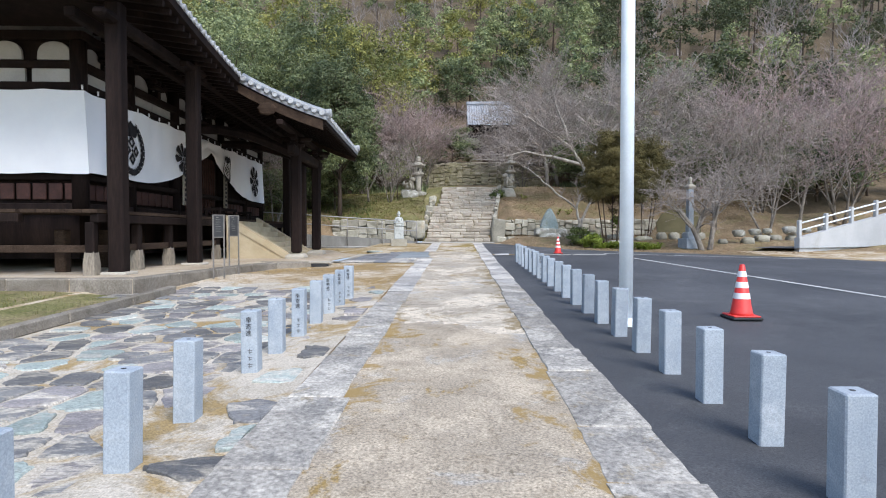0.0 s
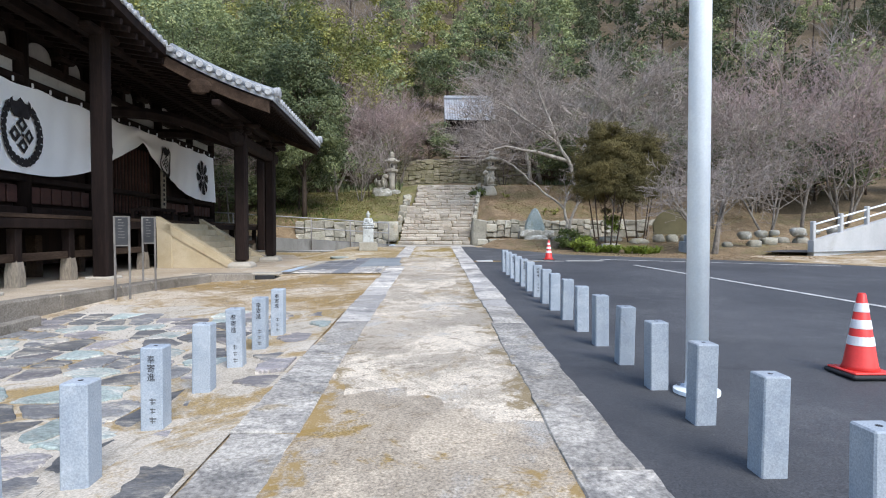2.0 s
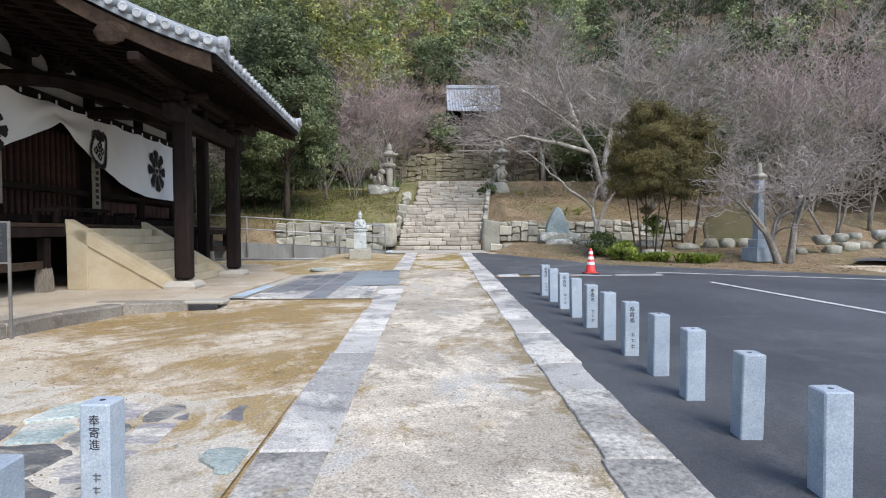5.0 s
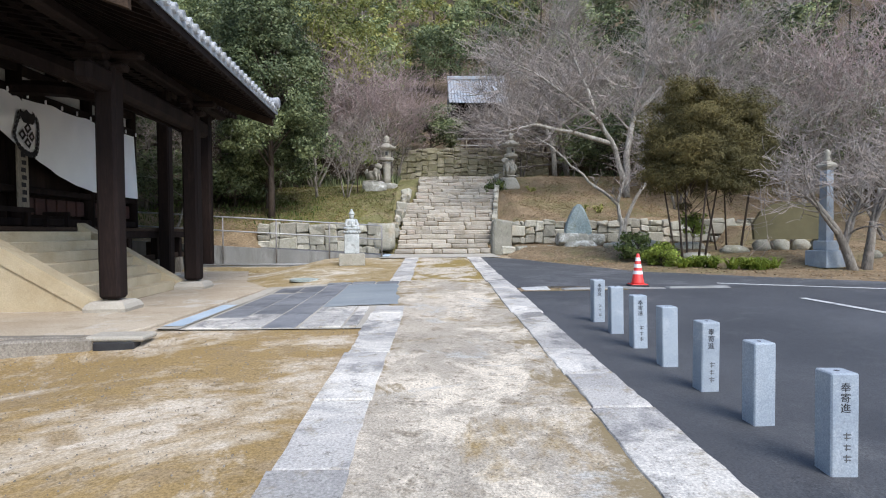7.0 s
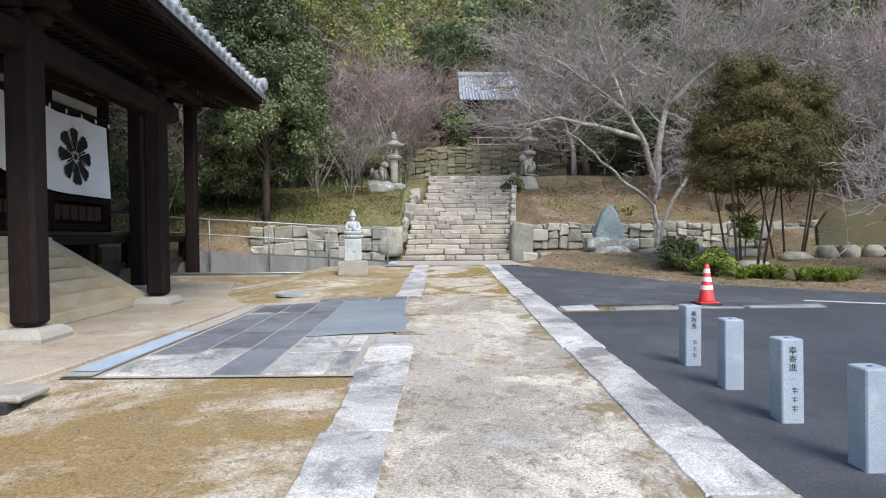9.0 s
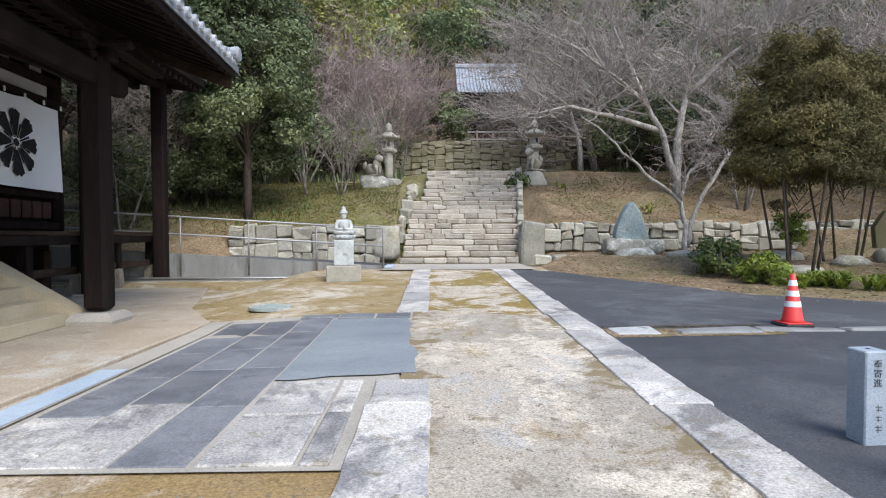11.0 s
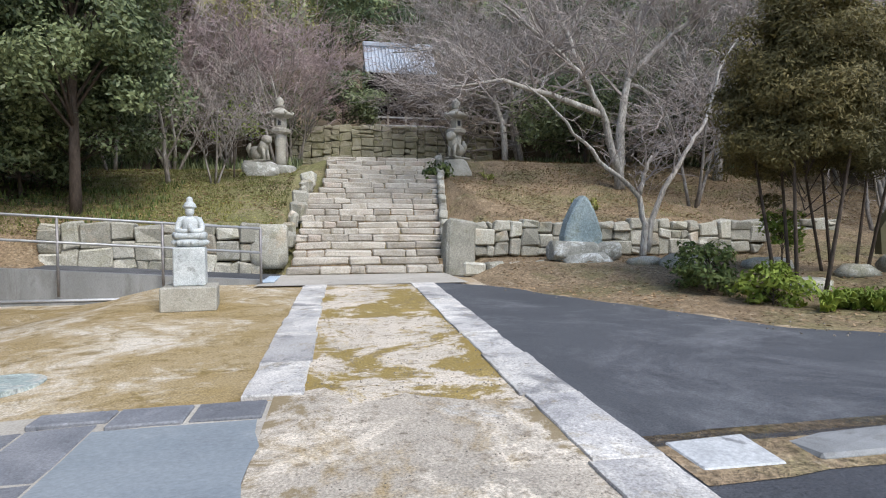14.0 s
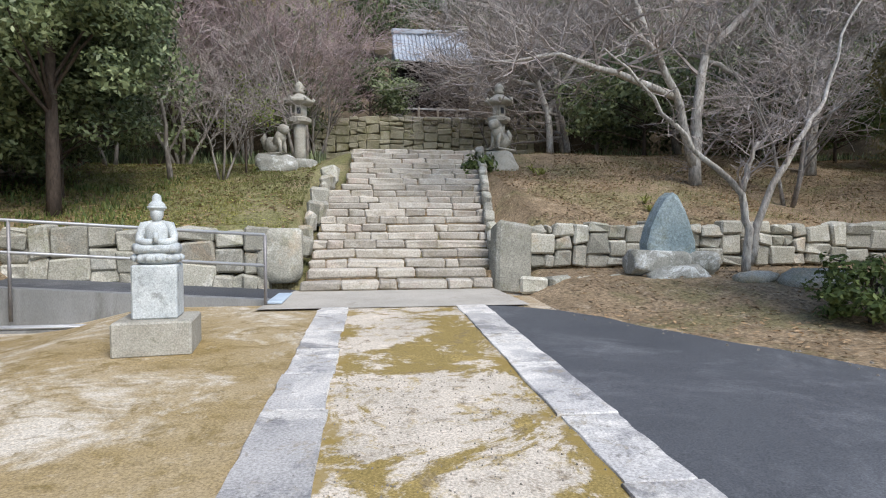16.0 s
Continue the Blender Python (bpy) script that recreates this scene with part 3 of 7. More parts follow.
def wavy(a, b, n, amp, seed):
    """Points from a to b with an uneven edge."""
    out = []
    for i in range(n + 1):
        t = i / n
        x, y = a[0] + (b[0] - a[0]) * t, a[1] + (b[1] - a[1]) * t
        d = Vector((b[1] - a[1], a[0] - b[0])).normalized()
        k = amp * noise.noise((t * n * 0.45, seed, 0)) * (0 if i in (0, n) else 1)
        out.append((x + d.x * k, y + d.y * k))
    return out


sheet("path", [(-0.95, -8), (0.85, -8)] + wavy((0.85, 20.6), (-0.95, 21.1), 12, 0.3, 8) + wavy((-0.95, 21.1), (-0.95, -8), 4, 0.0, 1)[1:-1], M["path"], "worn sandy concrete path with moss patches", "path", 0.005)
sheet("path_near", [(-0.93, -8), (0.83, -8)] + wavy((0.83, 6.2), (-0.93, 7.4), 16, 0.5, 3), M["oldpath"], "older greyish concrete path with moss patches", "path", 0.008)
sheet("path_moss", [(-0.95, 20.0), (0.9, 20.0), (0.95, 27.4), (-0.85, 27.4)], M["mosspath"], "sandy path overgrown with ochre moss", "path", 0.0)
sheet("road", [(1.1, -8), (24, -8), (24, 14.6), (14, 15.5), (11.2, 18.6), (8.6, 20.2)] + wavy((8.6, 20.2), (4.6, 22.6), 12, 0.12, 5)
      + wavy((4.6, 22.6), (2.2, 26.9), 14, 0.15, 9)[1:] + [(1.3, 27.6), (1.1, 27.5)], M["asphalt"], "dark grey asphalt of the car park", "road", -0.006)
sheet("road_upper", [(1.12, 19.75), (8.9, 19.75), (8.3, 20.3)] + wavy((8.3, 20.3), (4.6, 22.5), 12, 0.1, 5)[1:] + wavy((4.6, 22.5), (2.2, 26.8), 14, 0.12, 9)[1:] + [(1.32, 27.5), (1.12, 27.4)], M["newasphalt"], "paler dusty asphalt above the slab band", "road", -0.001)
sheet("pavement_apron", [(-2.0, 27.35), (1.9, 27.35), (1.75, 29.3), (-1.7, 29.3)], M["concrete"], "pale concrete apron below the stone stair", "pavement", 0.012)


# ---- the temple hall ----
HALL = Matrix.Translation((-5.08, 19.4, 0)) @ pose(0, 0, 0, 0, 0, 3.0)
FLOOR = 0.48


def hall_thing(name, label, category, group=""):
    ob = new(name)
    ob.matrix_world = HALL
    return tagged(ob, label, category, group)


hall = hall_thing("temple_hall", "old dark timber temple hall with a grey tiled roof", "temple")


def sori(v):
    return (0.50 if v < 0 else 0.12) * (max(abs(v) - 2.6, 0) / 4.8) ** 1.5


def main_z(d, v):
    """Roof surface, d metres inward of the front eave."""
    return 5.55 + sori(v) * clamp(1 - d / 7) + 0.50 * d + 0.022 * d * d


EAVE_U, PORCH_U = -1.1, 1.28


def porch_z(u):
    """Concave porch roof between its eave and the main eave."""
    t = (PORCH_U - u) / (PORCH_U - EAVE_U)
    return 4.52 + 0.72 * t + 0.30 * t * t


def build_hall():
    rng = random.Random(5)
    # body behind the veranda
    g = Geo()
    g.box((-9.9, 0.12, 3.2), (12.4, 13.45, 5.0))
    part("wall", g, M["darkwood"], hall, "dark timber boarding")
    # wall posts and beams on the front and near side
    for v in (-6.68, -4.6, -1.95, 1.95, 4.6, 6.95):
        part("wall_post", Geo().lathe([(0.17, 1.7), (0.17, 5.5)], 12, Matrix.Translation((-3.62, v, 0))), M["darkwood"], hall, smooth=True)
    for u in (-6.2, -8.8, -11.4):
        part("wall_post", Geo().lathe([(0.17, 1.7), (0.17, 5.5)], 12, Matrix.Translation((u, -6.64, 0))), M["darkwood"], hall, smooth=True)
    for z, h in ((4.52, 0.16), (4.98, 0.17), (5.62, 0.2), (2.52, 0.14), (1.86, 0.16)):
        part("beam", Geo().box((-3.6, 0.13, z), (0.26, 13.8, h), 0.02), M["darkwood"], hall)
        part("beam", Geo().box((-9.8, -6.64, z), (12.4, 0.26, h), 0.02), M["darkwood"], hall)
    bays = [(-6.51, -4.77), (-4.43, -2.12), (-1.78, 1.78), (2.12, 4.43), (4.77, 6.78)]
    for a, b in bays:
        part("plaster_panel", Geo().box((-3.67, (a + b) / 2, 4.75), (0.06, b - a, 0.30)), M["plaster"], hall, "white plaster panel")
        n = 3 if b - a > 3 else 2
        w = (b - a) / n
        for i in range(n):
            c = a + (i + 0.5) * w
            arc = [(c + 0.36 * w * math.cos(t), 5.10 + 0.40 * math.sin(t) ** 0.6) for t in np.linspace(0, math.pi, 13)]
            vs = [(-3.66, y, z) for y, z in arc] + [(-3.70, y, z) for y, z in arc]
            k = len(arc)
            fs = [tuple(range(k)), tuple(range(k, 2 * k))[::-1]] + [(i_, (i_ + 1) % k, k + (i_ + 1) % k, k + i_)[::-1] for i_ in range(k)]
            part("bracket_panel", Geo().add(vs, fs), M["plaster"], hall, "arched white plaster panel")
            if i:
                bg = Geo()
                y0 = a + i * w
                bg.box((-3.52, y0, 5.12), (0.22, 0.16, 0.2), 0.02).box((-3.50, y0, 5.32), (0.26, 0.62, 0.12), 0.04)
                for s in (-0.25, 0, 0.25):
                    bg.box((-3.50, y0 + s, 5.45), (0.26, 0.16, 0.12), 0.03)
                part("bracket", bg, M["darkwood"], hall)
        # panelled timber below the curtain
        m_ = max(2, int((b - a) / 0.33))
        for i in range(m_):
            yy = a + (i + 0.5) * (b - a) / m_
            if -1.7 < yy < 1.7:
                continue
            part("wall_panel", Geo().box((-3.60, yy, 2.2), (0.05, (b - a) / m_ - 0.06, 0.36), 0.015), M["redwood"], hall, "reddish timber panel")
    for i in range(8):
        u0 = -4.1 - i * 1.05
        part("plaster_panel", Geo().box((u0 - 0.05, -6.70, 4.75), (0.9, 0.06, 0.30)), M["plaster"], hall, "white plaster panel")
        arc = [(u0 - 0.05 + 0.36 * math.cos(t), 5.10 + 0.40 * math.sin(t) ** 0.6) for t in np.linspace(0, math.pi, 13)]
        k = len(arc)
        part("bracket_panel", Geo().add([(x, -6.69, z) for x, z in arc] + [(x, -6.62, z) for x, z in arc],
             [tuple(range(k)), tuple(range(k, 2 * k))[::-1]] + [(j, (j + 1) % k, k + (j + 1) % k, k + j)[::-1] for j in range(k)]), M["plaster"], hall, "arched white plaster panel")
        for j in range(3):
            part("wall_panel", Geo().box((u0 + 0.3 - j * 0.35, -6.70, 2.2), (0.29, 0.06, 0.36), 0.015), M["redwood"], hall, "reddish timber panel")
    # lattice doors in the middle bay
    for i in range(13):
        part("door_bar", Geo().box((-3.58, -1.2 + i * 0.2, 2.9), (0.05, 0.035, 1.9)), M["redwood"], hall)
    # veranda: floor boards, edge beam, posts, tie rails
    for i in range(5):
        part("floor_board", Geo().box((-2.28 - i * 0.285, 0, 1.70), (0.278, 17.4, 0.07), 0.006), M["brownwood"], hall)
    for i in range(5):
        part("floor_board", Geo().box((-9.9, -8.55 + i * 0.3, 1.70), (12.5, 0.29, 0.07), 0.006), M["brownwood"], hall)
    part("edge_beam", Geo().box((-2.22, 0, 1.57), (0.16, 17.3, 0.17), 0.015), M["darkwood"], hall)
    part("edge_beam", Geo().box((-9.9, -8.62, 1.57), (12.6, 0.16, 0.17), 0.015), M["darkwood"], hall)
    for v in (-8.6, -6.9, -5.35, -3.8, -2.15, 2.15, 3.8, 5.35, 6.9, 8.6):
        p = part("veranda_post", Geo().box((-2.3, v, 1.08), (0.17, 0.17, 0.82), 0.02), M["darkwood"], hall)
        part("post_foot", Geo().lathe([(0.155, FLOOR - 0.01), (0.152, FLOOR + 0.22), (0.125, FLOOR + 0.42), (0.10, FLOOR + 0.47)], 4, Matrix.Translation((-2.3, v, 0)), math.pi / 4), M["palewood"], p, "pale weathered foot")
    for u in (-4.6, -6.8, -9.0, -11.2):
        p = part("veranda_post", Geo().box((u, -8.6, 1.10), (0.2, 0.2, 0.76), 0.02), M["darkwood"], hall)
        part("post_foot", Geo().box((u, -8.6, FLOOR + 0.13), (0.203, 0.203, 0.26), 0.02), M["palewood"], p, "pale weathered foot")
    for a, b in ((-8.6, -2.15), (2.15, 8.6)):
        part("tie_rail", Geo().box((-2.3, (a + b) / 2, 0.98), (0.07, b - a, 0.14), 0.01), M["brownwood"], hall)
    part("tie_rail", Geo().box((-7.0, -8.6, 0.98), (9.2, 0.07, 0.14), 0.01), M["brownwood"], hall)
    # low inner posts in the dark under the floor
    for v in (-7.7, -6.1, -4.6, -3.0, 3.0, 4.6, 6.1, 7.7):
        part("inner_post", Geo().box((-3.4, v, 0.9), (0.22, 0.22, 0.9), 0.02), M["brownwood"], hall)
    # handrail blocks on the veranda beside the entrance
    for s in (-1, 1):
        part("veranda_bench", Geo().box((-2.6, s * 1.55, 2.0), (0.5, 0.08, 0.08), 0.01).box((-2.4, s * 1.55, 1.88), (0.07, 0.07, 0.3)).box((-2.8, s * 1.55, 1.88), (0.07, 0.07, 0.3)), M["darkwood"], hall)
    part("offering_rail", Geo().box((-2.75, -0.1, 2.06), (0.08, 2.3, 0.09), 0.01).box((-2.75, -1.0, 1.9), (0.08, 0.08, 0.34)).box((-2.75, 0.9, 1.9), (0.08, 0.08, 0.34)), M["darkwood"], hall)
    # tall veranda columns and porch columns
    for u, v in ((-1.92, -8.35), (-1.75, -5.13), (-1.92, 5.15), (-1.92, 8.35)):
        c = part("column", Geo().box((u, v, 3.1), (0.30, 0.30, 5.2), 0.035), M["darkwood"], hall, "tall dark square column")
        part("plinth", Geo().box((u, v, FLOOR + 0.02), (0.5, 0.5, 0.07), 0.02), M["concrete"], c, "flat stone plinth")
        part("bracket_arm", Geo().box((u, v, 5.35), (0.26, 1.2, 0.16), 0.05), M["darkwood"], hall)
    for v in (-1.63, 1.63):
        c = part("porch_column", Geo().box((0, v, 2.35), (0.30, 0.30, 3.4), 0.045), M["darkwood"], hall, "square dark porch column")
        pl = Geo().lathe([(0.40, FLOOR - 0.03), (0.42, FLOOR + 0.05), (0.38, FLOOR + 0.11), (0.30, FLOOR + 0.15)], 4, Matrix.Translation((0, v, 0)), math.pi / 4)
        part("plinth", pl, M["concrete"], c, "pale stone plinth")
        bg = Geo()
        for k, (l, z) in enumerate(((0.5, 4.02), (0.9, 4.2))):
            bg.box((0, v, z), (0.22, l, 0.12), 0.04).box((0, v, z), (l * 1.1, 0.22, 0.12), 0.04)
            for s in (-1, 1):
                bg.box((0, v + s * l * 0.42, z + 0.1), (0.2, 0.18, 0.11), 0.03)
        part("bracket", bg, M["darkwood"], hall)
        # curved tie beam back to the hall
        pts = [(-0.1 - 3.4 * t, v, 3.75 + 0.75 * t + 0.25 * math.sin(math.pi * t)) for t in np.linspace(0, 1, 7)]
        part("tie_beam", Geo().tube(pts, 0.15, 6), M["darkwood"], hall)
    part("porch_beam", Geo().box((0, 0, 3.80), (0.24, 4.7, 0.32), 0.06), M["darkwood"], hall)
    part("porch_purlin", Geo().box((0, 0, 4.35), (0.2, 7.3, 0.16), 0.03), M["darkwood"], hall)
    for u in (-1.92, -2.6):
        part("eave_purlin", Geo().box((u, 0, 5.28 + (-1.1 - u) * 0.1), (0.2, 17.4, 0.2), 0.03), M["darkwood"], hall)
    # main roof: curved hipped shell
    W = 9.3
    nu, nv = 13, 37
    g = Geo()
    depth, half = 9.4, W
    for side in range(4):
        base = len(g.v)
        for i in range(nu):
            d = depth * i / (nu - 1)
            for j in range(nv):
                s = -1 + 2 * j / (nv - 1)
                lim = half - d * (half - 1.6) / depth
                v = s * lim
                z = main_z(d, v * half / max(lim, 0.1) if d < 0.01 else v)
                if side == 0:
                    p = (EAVE_U - d, v, z)
                elif side == 1:
                    p = (EAVE_U - depth + v * 9.4 / half, -half + d * (half - 1.6) / depth, z)
                elif side == 2:
                    p = (EAVE_U - 2 * depth + d, -v, z)
                else:
                    p = (EAVE_U - depth - v * 9.4 / half, half - d * (half - 1.6) / depth, z)
                g.v.append(p)
        for i in range(nu - 1):
            for j in range(nv - 1):
                a = base + i * nv + j
                g.f.append((a, a + nv, a + nv + 1, a + 1)[::-1])
    part("roof", g, M["tile"], hall, "grey tiled roof", True)
    part("roof_ridge", Geo().box((EAVE_U - depth, 0, 12.35), (0.5, 3.8, 0.7), 0.08), M["tile"], hall)
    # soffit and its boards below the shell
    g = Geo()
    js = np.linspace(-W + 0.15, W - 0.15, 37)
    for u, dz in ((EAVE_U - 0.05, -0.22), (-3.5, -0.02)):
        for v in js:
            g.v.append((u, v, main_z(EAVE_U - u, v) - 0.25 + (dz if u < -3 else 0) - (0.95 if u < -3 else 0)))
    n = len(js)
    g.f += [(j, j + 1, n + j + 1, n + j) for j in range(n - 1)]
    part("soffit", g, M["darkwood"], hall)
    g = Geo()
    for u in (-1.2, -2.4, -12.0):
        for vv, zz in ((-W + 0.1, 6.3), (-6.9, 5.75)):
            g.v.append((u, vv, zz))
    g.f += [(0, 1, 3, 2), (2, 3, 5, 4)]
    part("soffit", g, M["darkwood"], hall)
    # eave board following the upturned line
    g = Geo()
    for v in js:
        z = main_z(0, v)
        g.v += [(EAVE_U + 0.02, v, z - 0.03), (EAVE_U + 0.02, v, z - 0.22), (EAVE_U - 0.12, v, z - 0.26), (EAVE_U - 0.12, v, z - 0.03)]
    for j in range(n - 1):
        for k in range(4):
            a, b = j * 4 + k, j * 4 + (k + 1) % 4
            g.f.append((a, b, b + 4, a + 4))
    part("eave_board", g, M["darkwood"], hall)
    raf = Geo().box((-1.2, 0, -0.46), (2.45, 0.09, 0.11), 0.0, pose(0, 0, 0, 0, 8, 0)).mesh("rafter", M["darkwood"])
    for i in range(58):
        v = -9.0 + i * 18.0 / 57
        part("rafter", raf, None, hall, at=(EAVE_U, v, main_z(0, v) + 0.12))
    # tile rows on the front slope, with round caps at the eave
    row = Geo()
    pts = [(-d, 0, 0.50 * d + 0.022 * d * d + 0.03) for d in (0, 0.6, 1.2, 2.4, 3.6, 4.8)]
    row.tube(pts, 0.075, 8)
    row_me = row.mesh("tile_row", M["tile"], True)
    cap = Geo().lathe([(0.0, -0.03), (0.074, -0.03), (0.074, 0.025), (0.05, 0.03), (0.046, 0.02), (0.0, 0.02)], 12, pose(0, 0, 0, 0, 90, 0)).mesh("tile_cap", M["tilecap"])
    nrow = 68
    for i in range(nrow):
        v = -9.15 + i * 18.3 / (nrow - 1)
        if abs(v) < 3.55:
            continue
        r = part("tile_row", row_me, None, hall, at=(EAVE_U + 0.02, v, main_z(0, v)))
        part("tile_cap", cap, None, r, "round pale tile end", at=(0.02, 0, 0.03))
    # porch roof
    Y0, Y1 = -3.62, 3.78
    us = [PORCH_U - k * (PORCH_U - EAVE_U) / 10 for k in range(11)] + [EAVE_U - 0.8, EAVE_U - 1.8]
    zz = [porch_z(u) for u in us[:11]] + [main_z(0.8, 0) + 0.05, main_z(1.8, 0) + 0.02]
    g = Geo()
    for u, z in zip(us, zz):
        g.v += [(u, Y0, z), (u, Y1, z), (u, Y1, z - 0.10), (u, Y0, z - 0.10)]
    for k in range(len(us) - 1):
        for q in range(4):
            a, b = k * 4 + q, k * 4 + (q + 1) % 4
            g.f.append((a, a + 4, b + 4, b))
    g.f += [(0, 1, 2, 3)]
    part("porch_roof", g, M["tile"], hall, "concave grey tiled porch roof", False)
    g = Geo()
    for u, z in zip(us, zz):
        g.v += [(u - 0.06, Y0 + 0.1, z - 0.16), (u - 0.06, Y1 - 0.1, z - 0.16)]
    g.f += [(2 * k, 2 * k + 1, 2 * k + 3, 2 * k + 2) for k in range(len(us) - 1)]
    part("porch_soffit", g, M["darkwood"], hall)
    for i in range(24):
        v = Y0 + 0.25 + i * (Y1 - Y0 - 0.5) / 23
        part("porch_rafter", Geo().tube([(u - 0.04, v, z - 0.20) for u, z in list(zip(us, zz))[::3]], 0.05, 4), M["darkwood"], hall)
    prow = Geo().tube([(u, 0, z + 0.03) for u, z in zip(us, zz)], 0.075, 8).mesh("tile_row", M["tile"], True)
    np_ = 27
    for i in range(np_):
        v = Y0 + 0.3 + i * (Y1 - Y0 - 0.6) / (np_ - 1)
        r = part("tile_row", prow, None, hall, at=(0, v, 0))
        part("tile_cap", cap, None, r, "round pale tile end", at=(PORCH_U + 0.02, 0, porch_z(PORCH_U) + 0.03))
    # verge: tiles laid across the edge, bargeboard, corner bosses
    vt = Geo().tube([(0, -0.16, 0), (0, 0.16, 0)], 0.085, 10).mesh("verge_tile", M["tile"], True)
    for s, y in ((-1, Y0 + 0.1), (1, Y1 - 0.1)):
        for k in range(12):
            u = PORCH_U - 0.1 - k * 0.215
            r = part("verge_tile", vt, None, hall, at=(u, y, porch_z(max(u, EAVE_U)) + 0.055))
            part("tile_cap", cap, None, r, "round pale tile end", at=Matrix.Translation((0, s * 0.16, 0)) @ pose(0, 0, 0, 0, 0, 90 * s))
        part("verge_roll", Geo().tube([(u, y - s * 0.2, z + 0.13) for u, z in zip(us[:11], zz[:11])], 0.10, 8), M["tile"], hall, smooth=True)
        part("corner_boss", Geo().lathe([(0, -0.05), (0.12, -0.05), (0.13, 0.06), (0.1, 0.09), (0, 0.09)], 14, Matrix.Translation((PORCH_U + 0.02, y - s * 0.2, porch_z(PORCH_U) + 0.14)) @ pose(0, 0, 0, 0, 90, 0)), M["tilecap"], hall, "pale round corner boss")
        g = Geo()
        for u, z in list(zip(us, zz))[:11]:
            t = (PORCH_U - u) / (PORCH_U - EAVE_U)
            hgt = 0.27 - 0.02 * t
            x = u - 0.10
            g.v += [(x, y - s * 0.02, z - 0.10), (x, y + s * 0.06, z - 0.10), (x, y + s * 0.06, z - 0.10 - hgt), (x, y - s * 0.02, z - 0.10 - hgt)]
        for k in range(10):
            for q in range(4):
                a, b = k * 4 + q, k * 4 + (q + 1) % 4
                g.f.append((a, a + 4, b + 4, b))
        g.f += [(0, 1, 2, 3), (40, 43, 42, 41)]
        part("bargeboard", g, M["brownwood"], hall, "weathered brown bargeboard")
        part("gable_pendant", Geo().lathe([(0.02, -0.2), (0.12, -0.15), (0.17, 0), (0.13, 0.1), (0.05, 0.16)], 10, Matrix.Translation((-0.35, y + s * 0.07, porch_z(-0.35) - 0.42)) @ Matrix.Diagonal((1.6, 0.3, 1, 1))), M["brownwood"], hall, "carved pendant")
    part("eave_board", Geo().box((PORCH_U - 0.08, (Y0 + Y1) / 2, porch_z(PORCH_U) - 0.14), (0.10, Y1 - Y0 - 0.2, 0.14), 0.01), M["darkwood"], hall)


build_hall()


# ---- podium and paving before the hall ----
def local(u, v):
    p = HALL @ Vector((u, v, 0))
    return (p.x, p.y)


def build_podium():
    g = Geo()
    pl = [(-24, 9.3), (-5.7, 9.9), (-5.35, 12.6), (-5.15, 14.3), (-4.85, 15.25), (-3.95, 15.45), (-3.75, 16.2), (-3.68, 21.0), (-4.6, 22.6), (-5.2, 24.6), (-6.3, 28.1), (-24, 29.0)]
    g.prism(pl, -0.3, FLOOR, 0.015)
    single("pavement_podium", g, M["podium"], "pale tan worn concrete podium with a raised edge", "pavement", kind="structure")


def build_podium_edge():
    """Weathered kerb stones along the podium's front."""
    rng = random.Random(17)
    e = thing("kerb_podium", (0, 0, 0), "weathered grey kerb stones along the podium edge", "kerb", kind="structure")
    pl = [(-20, 9.43), (-5.7, 9.9), (-5.35, 12.6), (-5.15, 14.3), (-4.85, 15.25), (-3.95, 15.45)]
    for (ax, ay), (bx, by) in zip(pl, pl[1:]):
        L = math.hypot(bx - ax, by - ay)
        n = max(1, round(L / 1.1))
        a = math.degrees(math.atan2(by - ay, bx - ax))
        for i in range(n):
            t = (i + 0.5) / n
            part("kerb_stone", Geo().box((0, 0.09, 0), (L / n - 0.012, 0.24, 0.34), 0.025, None, 0.008, rng), M["kerbstone"], e, at=Matrix.Translation((ax + (bx - ax) * t, ay + (by - ay) * t, FLOOR - 0.16)) @ pose(0, 0, 0, 0, 0, a))


build_podium()
build_podium_edge()


